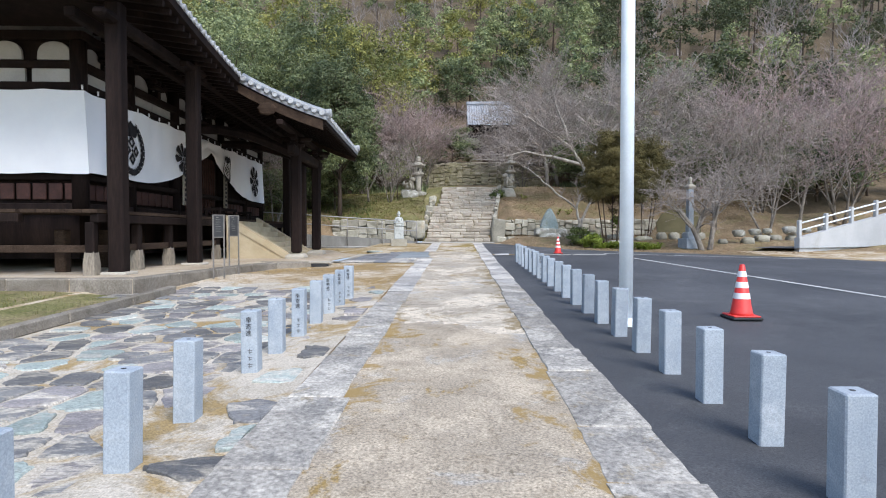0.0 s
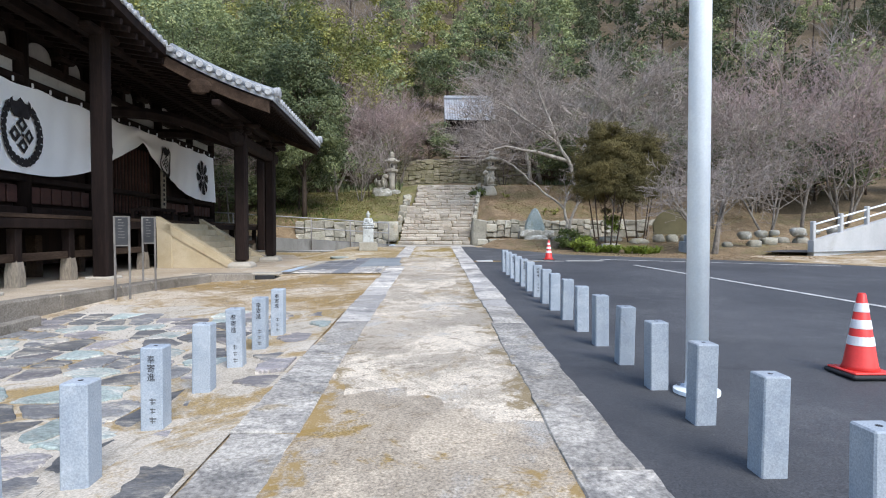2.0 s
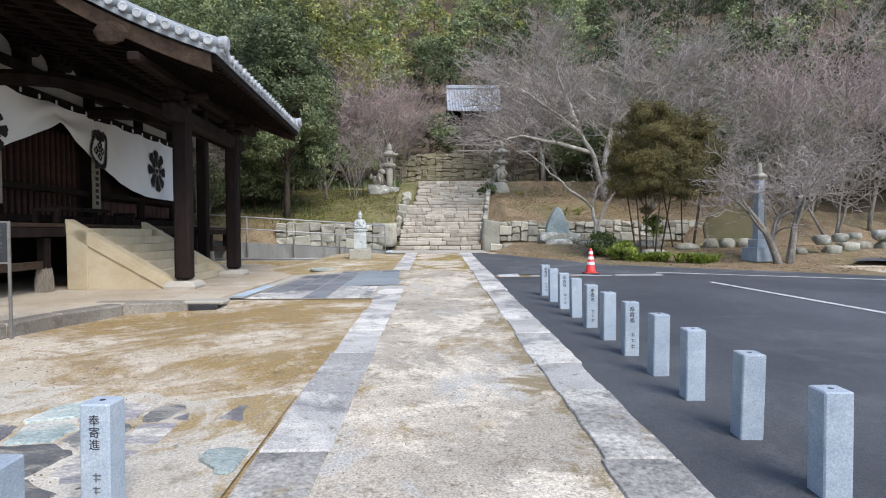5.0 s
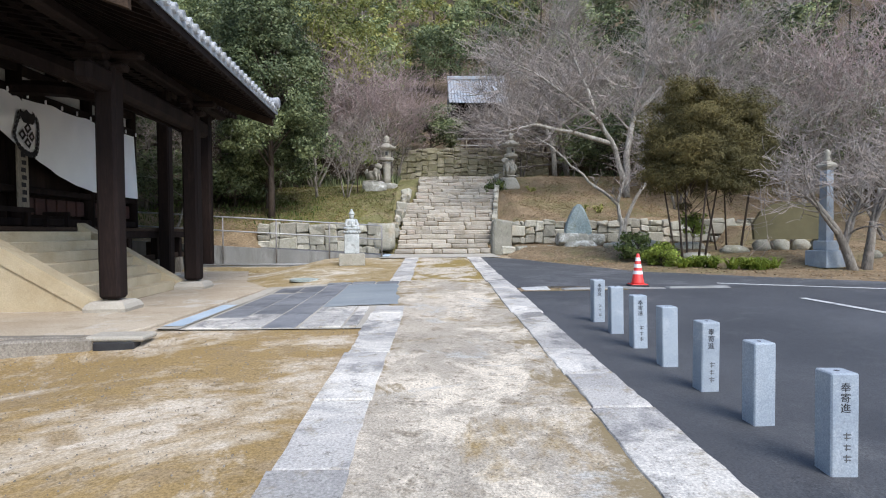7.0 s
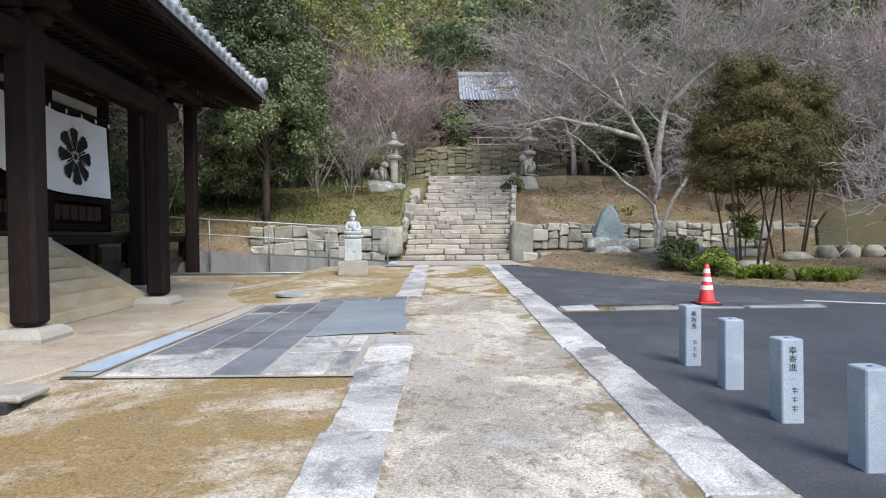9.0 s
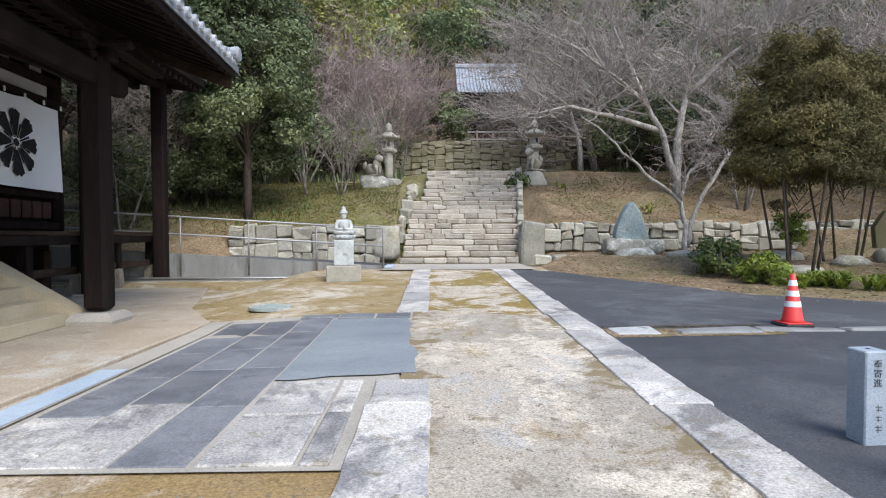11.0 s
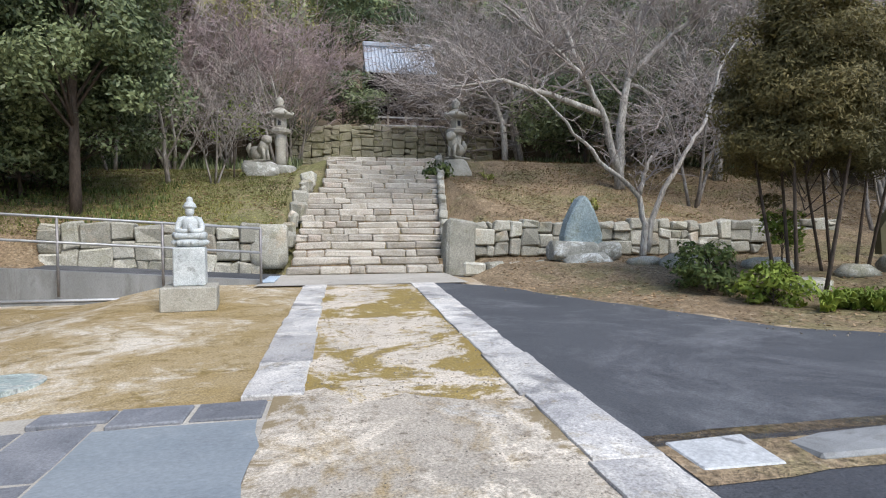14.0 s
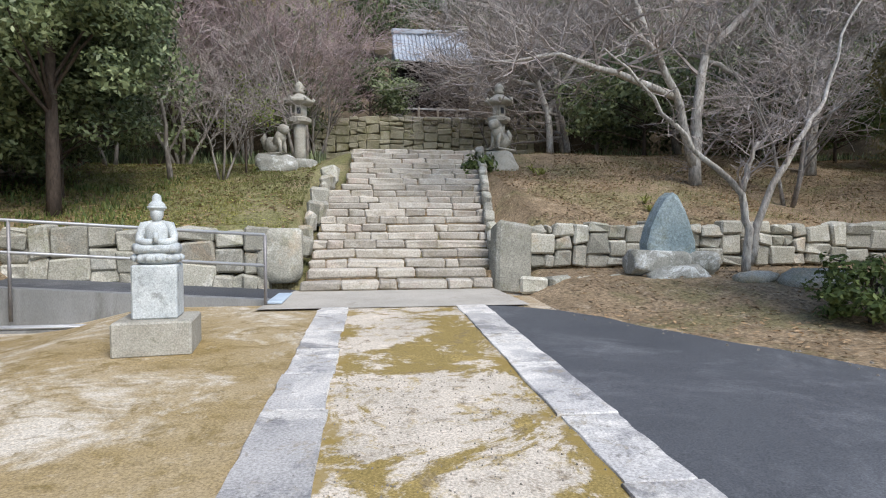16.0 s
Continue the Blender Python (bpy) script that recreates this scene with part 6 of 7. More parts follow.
# ---- small hall on the hill ----
def build_small_hall():
    h = thing("small_hall", (3.0, 51.0, 6.95), "small dark timber hall with a blue-grey tiled roof", "temple")
    part("platform", Geo().box((0, -0.5, -0.4), (7.5, 7.5, 0.9), 0.03), M["stepstone"], h)
    part("body", Geo().box((0, 0.6, 1.9), (3.8, 3.6, 3.8)), M["darkwood"], h)
    for x in (-1.75, -0.6, 0.6, 1.75):
        part("column", Geo().box((x, -1.9, 1.75), (0.18, 0.18, 3.5), 0.02), M["darkwood"], h)
    for i in range(6):
        part("step", Geo().box((0, -2.3 - i * 0.22, 0.85 - i * 0.14), (2.0, 0.24, 0.1), 0.01), M["brownwood"], h)
    for x in (-1.9, -0.95, 0.0, 0.95, 1.9):
        part("fence_post", Geo().box((x, -3.6, 0.45), (0.1, 0.1, 0.85), 0.01), M["palewood"], h)
    for z in (0.35, 0.78):
        part("fence_rail", Geo().box((0, -3.6, z), (4.2, 0.07, 0.08), 0.01), M["plaster"], h)
    g = Geo()
    # curved gable roof: two slopes
    for s in (-1, 1):
        base = len(g.v)
        for k in range(7):
            t = k / 6
            y = s * (3.1 * (1 - t))
            z = 3.35 + 2.35 * (0.55 * t + 0.45 * t * t)
            for x in (-2.05, -1.0, 0, 1.0, 2.05):
                g.v.append((x, y + 0.4, z + 0.08 * abs(x / 2.4) ** 3))
        for k in range(6):
            for i in range(4):
                a = base + k * 5 + i
                g.f.append((a, a + 1, a + 6, a + 5) if s < 0 else (a, a + 5, a + 6, a + 1))
    part("roof", g, M["blueroof"], h, "blue-grey tiled roof")
    row = Geo().tube([(0, -3.1 * (1 - t) + 0.4, 3.38 + 2.35 * (0.55 * t + 0.45 * t * t)) for t in np.linspace(0, 1, 6)], 0.06, 6).mesh("tile_row", M["blueroof"], True)
    for i in range(20):
        part("tile_row", row, None, h, at=(-2.0 + i * 4.0 / 19, 0, 0))
    part("ridge", Geo().box((0, 0.4, 5.82), (4.2, 0.35, 0.3), 0.06), M["blueroof"], h, "pale ridge")


build_small_hall()


# ---- information boards ----
def build_board(x, y, label, w):
    b = thing("information_board", (x, y, yard(x, y)), label, "sign", "information boards", turn=14)
    for s in (-1, 1):
        part("leg", Geo().box((s * w / 2, 0, 0.66), (0.032, 0.032, 1.42), 0.005), M["signmetal"], b)
    part("panel", Geo().box((0, -0.005, 1.12), (w - 0.03, 0.03, 0.46), 0.005), M["signblack"], b, "black panel")
    for z in (1.36, 0.88):
        part("frame", Geo().box((0, 0, z), (w, 0.04, 0.02)), M["signmetal"], b)
    for i in range(7):
        l = (w - 0.12) * (0.5 if i == 0 else (0.95, 0.9, 0.97, 0.6)[i % 4])
        part("text_line", Geo().box((-(w - 0.12 - l) / 2, -0.021, 1.31 - i * 0.05), (l, 0.002, 0.02 if i == 0 else 0.007)), M["signmetal"], b, "pale illegible text line")


build_board(-5.14, 12.25, "black information board on two grey legs", 0.22)
build_board(-5.24, 13.35, "black information board with a white emblem", 0.21)
for v in (-1.75, 1.80):
    p = hall_thing("wooden_plaque", "pale vertical wooden plaque with dark writing", "plaque", "entrance plaques")
    part("board", Geo().box((-3.38, v, 2.75), (0.04, 0.34, 1.25), 0.01), M["palewood"], p)
    for i in range(7):
        part("writing", Geo().box((-3.356, v + 0.02 * (i % 2), 3.2 - i * 0.15), (0.004, 0.14, 0.09)), M["ink"], p, "dark illegible writing")


# ---- trees ----
def quads_mesh(name, P, mat):
    """P: array (n, 4, 3) of leaf corners."""
    n = len(P)
    me = bpy.data.meshes.new(name)
    me.vertices.add(n * 4)
    me.vertices.foreach_set("co", P.reshape(-1).astype(np.float32))
    me.loops.add(n * 4)
    me.loops.foreach_set("vertex_index", np.arange(n * 4, dtype=np.int32))
    me.polygons.add(n)
    me.polygons.foreach_set("loop_start", np.arange(0, n * 4, 4, dtype=np.int32))
    me.update(calc_edges=True)
    me.validate()
    me.materials.append(mat)
    return me


def leaf_quads(rs, C, size, droop=0.3, slim=0.45, out=None, loose=0.55):
    """Diamond leaves about the centres C (n, 3); out: the way their faces look, loosened by loose."""
    n = len(C)
    a = rs.normal(size=(n, 3))
    a[:, 2] = a[:, 2] * 0.6 - droop
    if out is not None:
        f = out / (np.linalg.norm(out, axis=1)[:, None] + 1e-9) + loose * rs.normal(size=(n, 3)) + np.array((0, 0, 0.35))
        f /= np.linalg.norm(f, axis=1)[:, None] + 1e-9
        a -= f * (a * f).sum(1)[:, None]
    a /= np.linalg.norm(a, axis=1)[:, None] + 1e-9
    b = np.cross(a, rs.normal(size=(n, 3)) if out is None else f)
    b /= np.linalg.norm(b, axis=1)[:, None] + 1e-9
    s = (size * rs.uniform(0.6, 1.35, n))[:, None]
    return np.stack([C - a * s * 0.5, C + b * s * slim * 0.5, C + a * s * 0.5, C - b * s * slim * 0.5], axis=1)


def clump_points(rs, centres, per, rad):
    n = len(centres)
    r = np.repeat(rad if isinstance(rad, np.ndarray) else np.full(n, rad), per)
    C = np.repeat(centres, per, axis=0)
    d = rs.normal(size=(n * per, 3))
    d /= np.linalg.norm(d, axis=1)[:, None]
    k = rs.uniform(0.25, 1.0, n * per)[:, None] ** 0.5
    return C + d * k * r[:, None] * np.array((1.0, 1.0, 0.62))


def crown_centres(rs, n, rx, rz, z0, shell=0.45, lump=0.35, seed=0.0):
    out = []
    while len(out) < n:
        d = rs.normal(size=3)
        d /= np.linalg.norm(d)
        if d[2] < -0.55:
            continue
        q = 1 + lump * noise.noise((d[0] * 2 + seed, d[1] * 2, d[2] * 2))
        k = (rs.uniform(shell ** 3, 1)) ** (1 / 3) * q
        out.append((d[0] * rx * k, d[1] * rx * k, z0 + d[2] * rz * k))
    return np.array(out)


def limb(rng, p, d, length, rad, bend, up, segs=4):
    pts, rs_ = [Vector(p)], [rad]
    d = Vector(d).normalized()
    for i in range(segs):
        d = (d + Vector((rng.uniform(-bend, bend), rng.uniform(-bend, bend), rng.uniform(-bend, bend) + up))).normalized()
        pts.append(pts[-1] + d * length / segs)
        rs_.append(rad * (1 - 0.62 * (i + 1) / segs))
    return pts, rs_, d


def bare_tree(name, label, seed, height, stems=1, spread=0.8, twig_mat="twig", kids=(4, 4, 4, 4), lean=(0, 0), trunk=0.16, first=0.3, wide=0.0, ratio=(0.5, 0.78), group="bare trees on the hillside", twig=0.008, bark="bark"):
    rng = random.Random(seed)
    top = thing(name, (0, 0, 0), label, "tree", group)
    big, small = Geo(), Geo()

    def rec(p, d, length, rad, lv):
        pts, rr, de = limb(rng, p, d, length, rad, 0.16 + 0.05 * lv, 0.05 if lv < 2 else 0.02, 5 if lv < 2 else 3)
        if lv <= 2:
            big.tube(pts, rr, (8, 6, 5)[lv], lv == 0)
        else:
            small.tube(pts, [max(r, twig * 0.7) for r in rr], 3, False)
        if lv >= len(kids):
            return
        for k in range(kids[lv]):
            t = rng.uniform(first if lv == 0 else 0.25, 1.0) if k else 1.0
            i = min(int(t * (len(pts) - 1)), len(pts) - 2)
            f = t * (len(pts) - 1) - i
            q = pts[i].lerp(pts[i + 1], f)
            r = rr[i] + (rr[i + 1] - rr[i]) * f
            side = Vector((rng.uniform(-1, 1), rng.uniform(-1, 1), rng.uniform(-0.35, 0.55) - wide * (lv < 2)))
            nd = (de * (1 - spread * 0.5) + side.normalized() * spread * rng.uniform(0.7, 1.2)).normalized()
            rec(q, nd, length * rng.uniform(*ratio), max(r * rng.uniform(0.5, 0.75), twig), lv + 1)

    for s in range(stems):
        a = 6.28 * s / stems + rng.uniform(-0.4, 0.4)
        k = 0.0 if stems == 1 else rng.uniform(0.2, 0.45)
        rec((0.12 * math.cos(a) * (stems > 1), 0.12 * math.sin(a) * (stems > 1), -0.15), (k * math.cos(a) + lean[0], k * math.sin(a) + lean[1], 1), height * rng.uniform(0.42, 0.55), trunk * (1 if stems == 1 else 0.62), 0)
    part("trunk", big, M[bark], top, smooth=True)
    part("crown", small, M[twig_mat], top, "fine leafless twigs")
    return top


def shaped_tree(name, label, x, y, z, limbs, seed, sprigs=14, kids=(5, 4), reach=1.5, spread=0.85, group="bare trees on the hillside", droop=0.0, twig=0.008):
    """A bare tree on given main limbs: (points, radius at the foot, radius at the tip)."""
    rng = random.Random(seed)
    top = thing(name, (x, y, z), label, "tree", group)
    small = Geo()

    def rec(p, d, length, rad, lv):
        pts, rr, de = limb(rng, p, d, length, rad, 0.22, 0.03 - droop, 4)
        small.tube(pts, [max(r, twig * 0.7) for r in rr], 4 if lv == 0 else 3, False)
        if lv >= len(kids):
            return
        for k in range(kids[lv]):
            q = pts[rng.randint(1, 4)]
            side = Vector((rng.uniform(-1, 1), rng.uniform(-1, 1), rng.uniform(-0.3, 0.6)))
            rec(q, de * (1 - spread * 0.4) + side.normalized() * spread, length * rng.uniform(0.5, 0.75), max(rad * 0.5, twig), lv + 1)

    for pts, r0, r1 in limbs:
        pts = [Vector(p) for p in pts]
        fine = [pts[0]]
        for a, b in zip(pts, pts[1:]):
            for t in (0.33, 0.67, 1.0):
                fine.append(a.lerp(b, t) + Vector((rng.uniform(-1, 1), rng.uniform(-1, 1), rng.uniform(-1, 1))) * 0.04 * (t < 1))
        n = len(fine)
        part("limb", Geo().tube(fine, [r0 + (r1 - r0) * i / (n - 1) for i in range(n)], 8), M["palebark"], top, smooth=True)
        for k in range(sprigs):
            i = min(int(n * (0.35 + 0.65 * (k + rng.random()) / sprigs)), n - 2)
            d = (fine[i + 1] - fine[i]).normalized()
            side = Vector((rng.uniform(-1, 1), rng.uniform(-1, 1), rng.uniform(-0.2, 0.8))).normalized()
            rec(fine[i], d * 0.6 + side, reach * rng.uniform(0.6, 1.2), max((r0 + (r1 - r0) * i / n) * 0.45, 0.014), 0)
    part("crown", small, M["twig"], top, "fine leafless twigs")
    return top


def place(src, x, y, s=1.0, turn=0.0, z=None, label=""):
    ob = copy_thing(src, Matrix.Translation((x, y, (ground_z(x, y) if z is None else z) - 0.03)) @ pose(0, 0, 0, 0, 0, turn) @ Matrix.Diagonal((s, s, s, 1)))
    return tagged(ob, label)


def drop(src):
    for o in (*src.children_recursive, src):
        bpy.data.objects.remove(o)


# bare trees: a few kinds, then copies on the slope
bt = [bare_tree("bare_tree", "leafless grey-barked tree with fine twigs", 100 + i, 6.2 + 0.5 * i, 1 + (i % 3), 0.78, "twig", (5, 5, 4, 4), trunk=0.095) for i in range(3)]
bp = [bare_tree("bare_tree", "leafless tree with reddish fine twigs", 200 + i, 6.6, 4, 0.62, "pinktwig", (5, 5, 4, 4), trunk=0.10) for i in range(2)]
cherry = bare_tree("bare_tree", "spreading leafless cherry with pale mossy limbs", 311, 8.6, 2, 1.12, "twig", (6, 5, 5, 4), trunk=0.26, first=0.3, wide=0.05, twig=0.009, ratio=(0.58, 0.86))
shaped_tree("bare_tree", "spreading leafless cherry with pale limbs above the bank", 7.75, 32.8, ground_z(7.75, 32.8) - 0.05, [
    ([(0, 0, 0), (0, 0, 1.7), (0.4, 0.3, 3.3), (0.8, 0.6, 4.6), (1.2, 0.9, 6.2), (1.5, 1.2, 7.6)], 0.16, 0.025),
    ([(-0.05, 0, 0.5), (-0.5, -0.1, 2.0), (-1.2, -0.4, 3.0), (-2.2, -0.8, 3.7), (-3.7, -1.2, 4.6), (-5.2, -1.5, 5.2)], 0.125, 0.018),
    ([(-0.6, -0.1, 2.2), (-2.4, -0.6, 2.6), (-4.0, -1.2, 2.8), (-5.6, -1.8, 2.4)], 0.11, 0.02),
    ([(-1.2, -0.4, 3.0), (-1.6, 0.0, 4.4), (-2.1, 0.3, 5.8), (-2.4, 0.5, 7.2)], 0.11, 0.02),
    ([(0.5, 0.3, 3.2), (1.2, 0.2, 2.9), (1.6, 0, 2.1), (1.9, -0.1, 1.2)], 0.07, 0.02),
    ([(0.4, 0.3, 3.4), (1.8, 0.2, 4.8), (3.0, -0.2, 5.6), (4.6, -0.5, 6.2)], 0.10, 0.02)], 71, 24, (7, 5), 1.7)
shaped_tree("bare_tree", "leafless tree with a pale forked trunk on the slope", 11.6, 33.6, ground_z(11.6, 33.6) - 0.05, [
    ([(0, 0, 0), (0.1, 0, 1.8), (0.5, 0.2, 3.6), (0.8, 0.4, 6.4)], 0.17, 0.025),
    ([(0.05, 0, 1.2), (-0.6, 0, 2.6), (-1.6, -0.3, 4.2), (-3.0, -0.5, 5.6)], 0.13, 0.02),
    ([(0.3, 0.1, 2.8), (1.4, 0, 4.0), (3.0, -0.3, 5.0)], 0.10, 0.02)], 72, 22, (7, 5), 1.6)
shaped_tree("bare_tree", "leafless cherry drooping its twigs before the small hall", 6.4, 40.2, ground_z(6.4, 40.2) - 0.05, [
    ([(0, 0, 0), (-0.1, 0, 1.6), (-0.6, -0.2, 3.0), (-1.6, -0.5, 4.0), (-3.2, -0.8, 4.6), (-4.8, -1.0, 4.3)], 0.15, 0.02),
    ([(-0.1, 0, 1.6), (0.3, 0.1, 3.2), (-0.4, 0.2, 4.8), (-1.8, 0.2, 5.8), (-3.4, 0.0, 6.1)], 0.12, 0.02),
    ([(-0.5, -0.1, 2.8), (-1.8, -0.4, 3.0), (-3.2, -0.8, 3.0), (-4.4, -1.1, 2.5)], 0.10, 0.02),
    ([(0.1, 0, 2.6), (1.2, 0, 4.2), (2.4, 0.1, 5.6)], 0.10, 0.02)], 75, 34, (7, 5), 1.5, droop=0.05)
place(cherry, 7.2, 40.5, 0.95, 70, label="spreading leafless cherry drooping beside the small hall")
place(cherry, 10.5, 38.0, 1.05, 310, label="spreading leafless cherry high on the slope")
for x, y, k, s, a in ((-2.6, 38.6, 0, 1.05, 20), (-4.6, 39.8, 1, 1.1, 140), (-2.4, 42.0, 1, 1.0, 250), (-6.0, 37.5, 0, 0.95, 310), (16.5, 31.5, 0, 1.15, 40), (19.5, 29.5, 1, 1.25, 190), (22.5, 33, 0, 1.3, 80)):
    place(bp[k], x, y, s, a)
for x, y, k, s, a in ((11.2, 27.3, 0, 0.85, 10), (13.2, 29.4, 1, 1.0, 80), (15.0, 28.0, 2, 1.0, 150), (17.2, 29.0, 0, 1.05, 220), (9.4, 31.6, 2, 0.9, 30), (16.0, 33.5, 0, 1.0, 60),
                      (-5.2, 34.0, 0, 0.8, 170), (-3.9, 33.6, 2, 0.55, 60), (-7.4, 36.0, 1, 1.0, 240), (8.6, 41.0, 2, 1.1, 90), (4.9, 42.6, 2, 0.85, 200), (6.9, 46.5, 0, 1.1, 70), (-9.5, 29.8, 1, 0.8, 50), (-11.5, 32.0, 0, 0.9, 100)):
    place(bt[k], x, y, s, a)
treeb = bare_tree("bare_tree", "old leafless tree with a gnarled pale trunk", 411, 4.2, 2, 0.85, "twig", (6, 5, 5, 4), trunk=0.2, first=0.35)
place(treeb, 9.75, 22.5, 1.0, 0, label="old leafless tree beside the granite pillar")
shaped_tree("bare_tree", "low forked leafless tree leaning over the memorial stone", 6.05, 28.4, ground_z(6.05, 28.4) - 0.05, [
    ([(0, 0, 0), (0.05, 0, 0.8), (-0.1, 0, 1.4), (-0.9, -0.1, 2.0), (-1.5, -0.3, 2.5), (-2.3, -0.6, 3.1), (-3.0, -0.9, 3.5)], 0.08, 0.013),
    ([(0.08, 0, 0.2), (0.2, 0, 0.9), (0.7, 0, 1.9), (1.2, 0.1, 2.6), (1.6, 0.2, 3.1), (2.0, 0.3, 4.3), (2.7, 0.4, 5.3)], 0.075, 0.013),
    ([(-0.1, 0, 1.45), (0, 0, 1.9), (0.2, 0, 2.3)], 0.06, 0.03)], 73, 5, (4, 3), 0.65)
for s_ in (*bt, *bp, cherry, treeb):
    drop(s_)


def evergreen(name, label, x, y, h, rx, crown0, seed, leaf="leaf", size=0.17, clumps=120, per=80, trunk=0.2, bark="darkbark", stems=1, category="tree", group="evergreens at the wood's edge", crad=0.55, flat=0.45, droop=0.3, slim=0.45):
    rng, rs = random.Random(seed), np.random.RandomState(seed)
    z = ground_z(x, y) - 0.03
    t = thing(name, (x, y, z), label, category, group)
    rz = (h - crown0) / 2
    zc = crown0 + rz
    C = crown_centres(rs, clumps, rx, rz * 1.05, zc, flat, 0.45, seed)
    g = Geo()
    for s in range(stems):
        a = 6.28 * (s + rng.uniform(-0.2, 0.2)) / stems
        k = 0.26 * (stems > 1)
        pts = [(k * math.cos(a) * (1.3 + q * 2.0), k * math.sin(a) * (1.3 + q * 2.0), -0.15 + q * (zc + 0.2 * rz)) for q in np.linspace(0, 1, 5)]
        g.tube(pts, [trunk * (1 - 0.6 * i / 4) for i in range(5)], 8)
    for i in rs.choice(len(C), min(26, len(C)), False):
        c = C[i]
        b = Vector((0, 0, max(crown0 * 0.85, c[2] * 0.62)))
        mid = b.lerp(Vector(c), 0.5) + Vector((0, 0, 0.1))
        g.tube([b, mid, c], [trunk * 0.3, trunk * 0.2, 0.012], 5, False)
    part("trunk", g, M[bark], t, smooth=True)
    L = clump_points(rs, C, per, crad * rs.uniform(0.6, 1.25, len(C)))
    out = (L - np.repeat(C, per, axis=0)) / crad + 0.45 * (L - np.array((0, 0, zc))) / rx
    P = leaf_quads(rs, L, size, droop, slim, out)
    part("crown", quads_mesh("crown", P, M[leaf]), None, t)
    return t


evergreen("evergreen_tree", "tall dark glossy-leaved evergreen with a pale trunk foot", -6.3, 30.9, 8.6, 2.0, 0.5, 1, "leaf", 0.125, 290, 190, 0.14)
evergreen("evergreen_tree", "dark evergreen tree in the wood's shade", -9.3, 33.5, 9.5, 3.0, 0.6, 2, "leaf", 0.15, 230, 120, 0.25)
evergreen("evergreen_tree", "dark evergreen tree behind the temple", -12.5, 31.5, 9.0, 3.0, 0.6, 3, "leaf", 0.15, 210, 120, 0.25)
evergreen("evergreen_tree", "tall olive-green evergreen on the slope", -7.0, 40.0, 11.5, 3.4, 3.0, 4, "leaf2", 0.2, 260, 75, 0.28, crad=0.75)
evergreen("evergreen_tree", "tall grey-green evergreen on the slope", -10.5, 43.0, 13, 4.0, 3.0, 5, "leaf", 0.22, 260, 80, 0.3, crad=0.8)
evergreen("evergreen_tree", "tall evergreen behind the temple roof", -15.5, 38.0, 12, 4.0, 2.0, 6, "hazyfarleaf", 0.22, 240, 80, 0.3, crad=0.8)
evergreen("evergreen_tree", "dark evergreen tree deep in the wood", -9.0, 37.5, 8.0, 2.6, 0.3, 16, "leaf", 0.17, 170, 90, 0.2)
evergreen("evergreen_tree", "dark evergreen tree deep in the wood", -14.0, 35.0, 8.0, 3.0, 0.3, 17, "leaf", 0.17, 170, 90, 0.2)
evergreen("evergreen_shrub", "dark thicket behind the tall evergreen", -6.9, 32.4, 3.4, 1.7, 0.1, 44, "leaf", 0.13, 110, 90, 0.06, category="shrub", group="evergreen thickets")
evergreen("evergreen_shrub", "dark thicket under the evergreens", -10.5, 31.0, 2.4, 1.9, 0.1, 18, "leaf", 0.14, 90, 90, 0.06, category="shrub", group="evergreen thickets")
evergreen("evergreen_shrub", "dark thicket under the evergreens", -8.2, 32.5, 1.8, 1.5, 0.1, 19, "leaf", 0.14, 80, 90, 0.06, category="shrub", group="evergreen thickets")
evergreen("evergreen_shrub", "dark evergreen bush beside the small hall", -0.3, 46.3, 3.4, 1.8, 0.2, 7, "leaf", 0.2, 70, 70, 0.08, category="shrub")
evergreen("evergreen_shrub", "dark evergreen bush beside the small hall", 6.8, 44.8, 3.0, 1.7, 0.2, 8, "leaf", 0.2, 70, 70, 0.08, category="shrub")
evergreen("evergreen_shrub", "dark green bush on the slope", 9.5, 40.0, 2.6, 2.0, 0.1, 9, "leaf", 0.2, 70, 70, 0.06, category="shrub")
evergreen("evergreen_shrub", "dark green bush on the slope", 14.5, 36.0, 2.6, 2.4, 0.1, 10, "shrub", 0.2, 90, 70, 0.06, category="shrub")
for i, (x, y, h) in enumerate(((-4.5, 43.5, 4.5), (-8.5, 37.0, 4.0), (9.8, 43.5, 5.0), (13.0, 44.5, 5.5), (16.5, 40.5, 4.5), (20, 38, 4.5), (5.0, 57.5, 6), (0.0, 56.5, 6), (17.5, 33.5, 3.2), (11.8, 36.0, 3.2), (9.0, 38.0, 3.6), (14.0, 38.0, 4.2), (20.5, 33.0, 3.6), (24, 34, 4.5), (7.6, 44.5, 4.0), (12.5, 40.5, 4.5), (18.5, 43, 5.5), (23, 41, 5.5))):
    evergreen("evergreen_shrub", "dense dark evergreen thicket behind the bare trees", x, y, h, 2.6, 0.1, 60 + i, "leaf", 0.2, 90, 75, 0.08, category="shrub", group="evergreen thickets", crad=0.7)
evergreen("clipped_cypress", "bronze-green clipped conifer on several thin trunks", 6.75, 24.75, 4.8, 1.18, 1.0, 21, "cypress", 0.08, 330, 380, 0.034, stems=5, group="clipped conifers", crad=0.36, droop=-0.75, slim=0.26)
evergreen("clipped_cypress", "smaller bronze-green clipped conifer on thin trunks", 8.25, 25.5, 4.2, 1.0, 1.15, 22, "cypress", 0.08, 240, 360, 0.03, stems=4, group="clipped conifers", crad=0.34, droop=-0.75, slim=0.26)
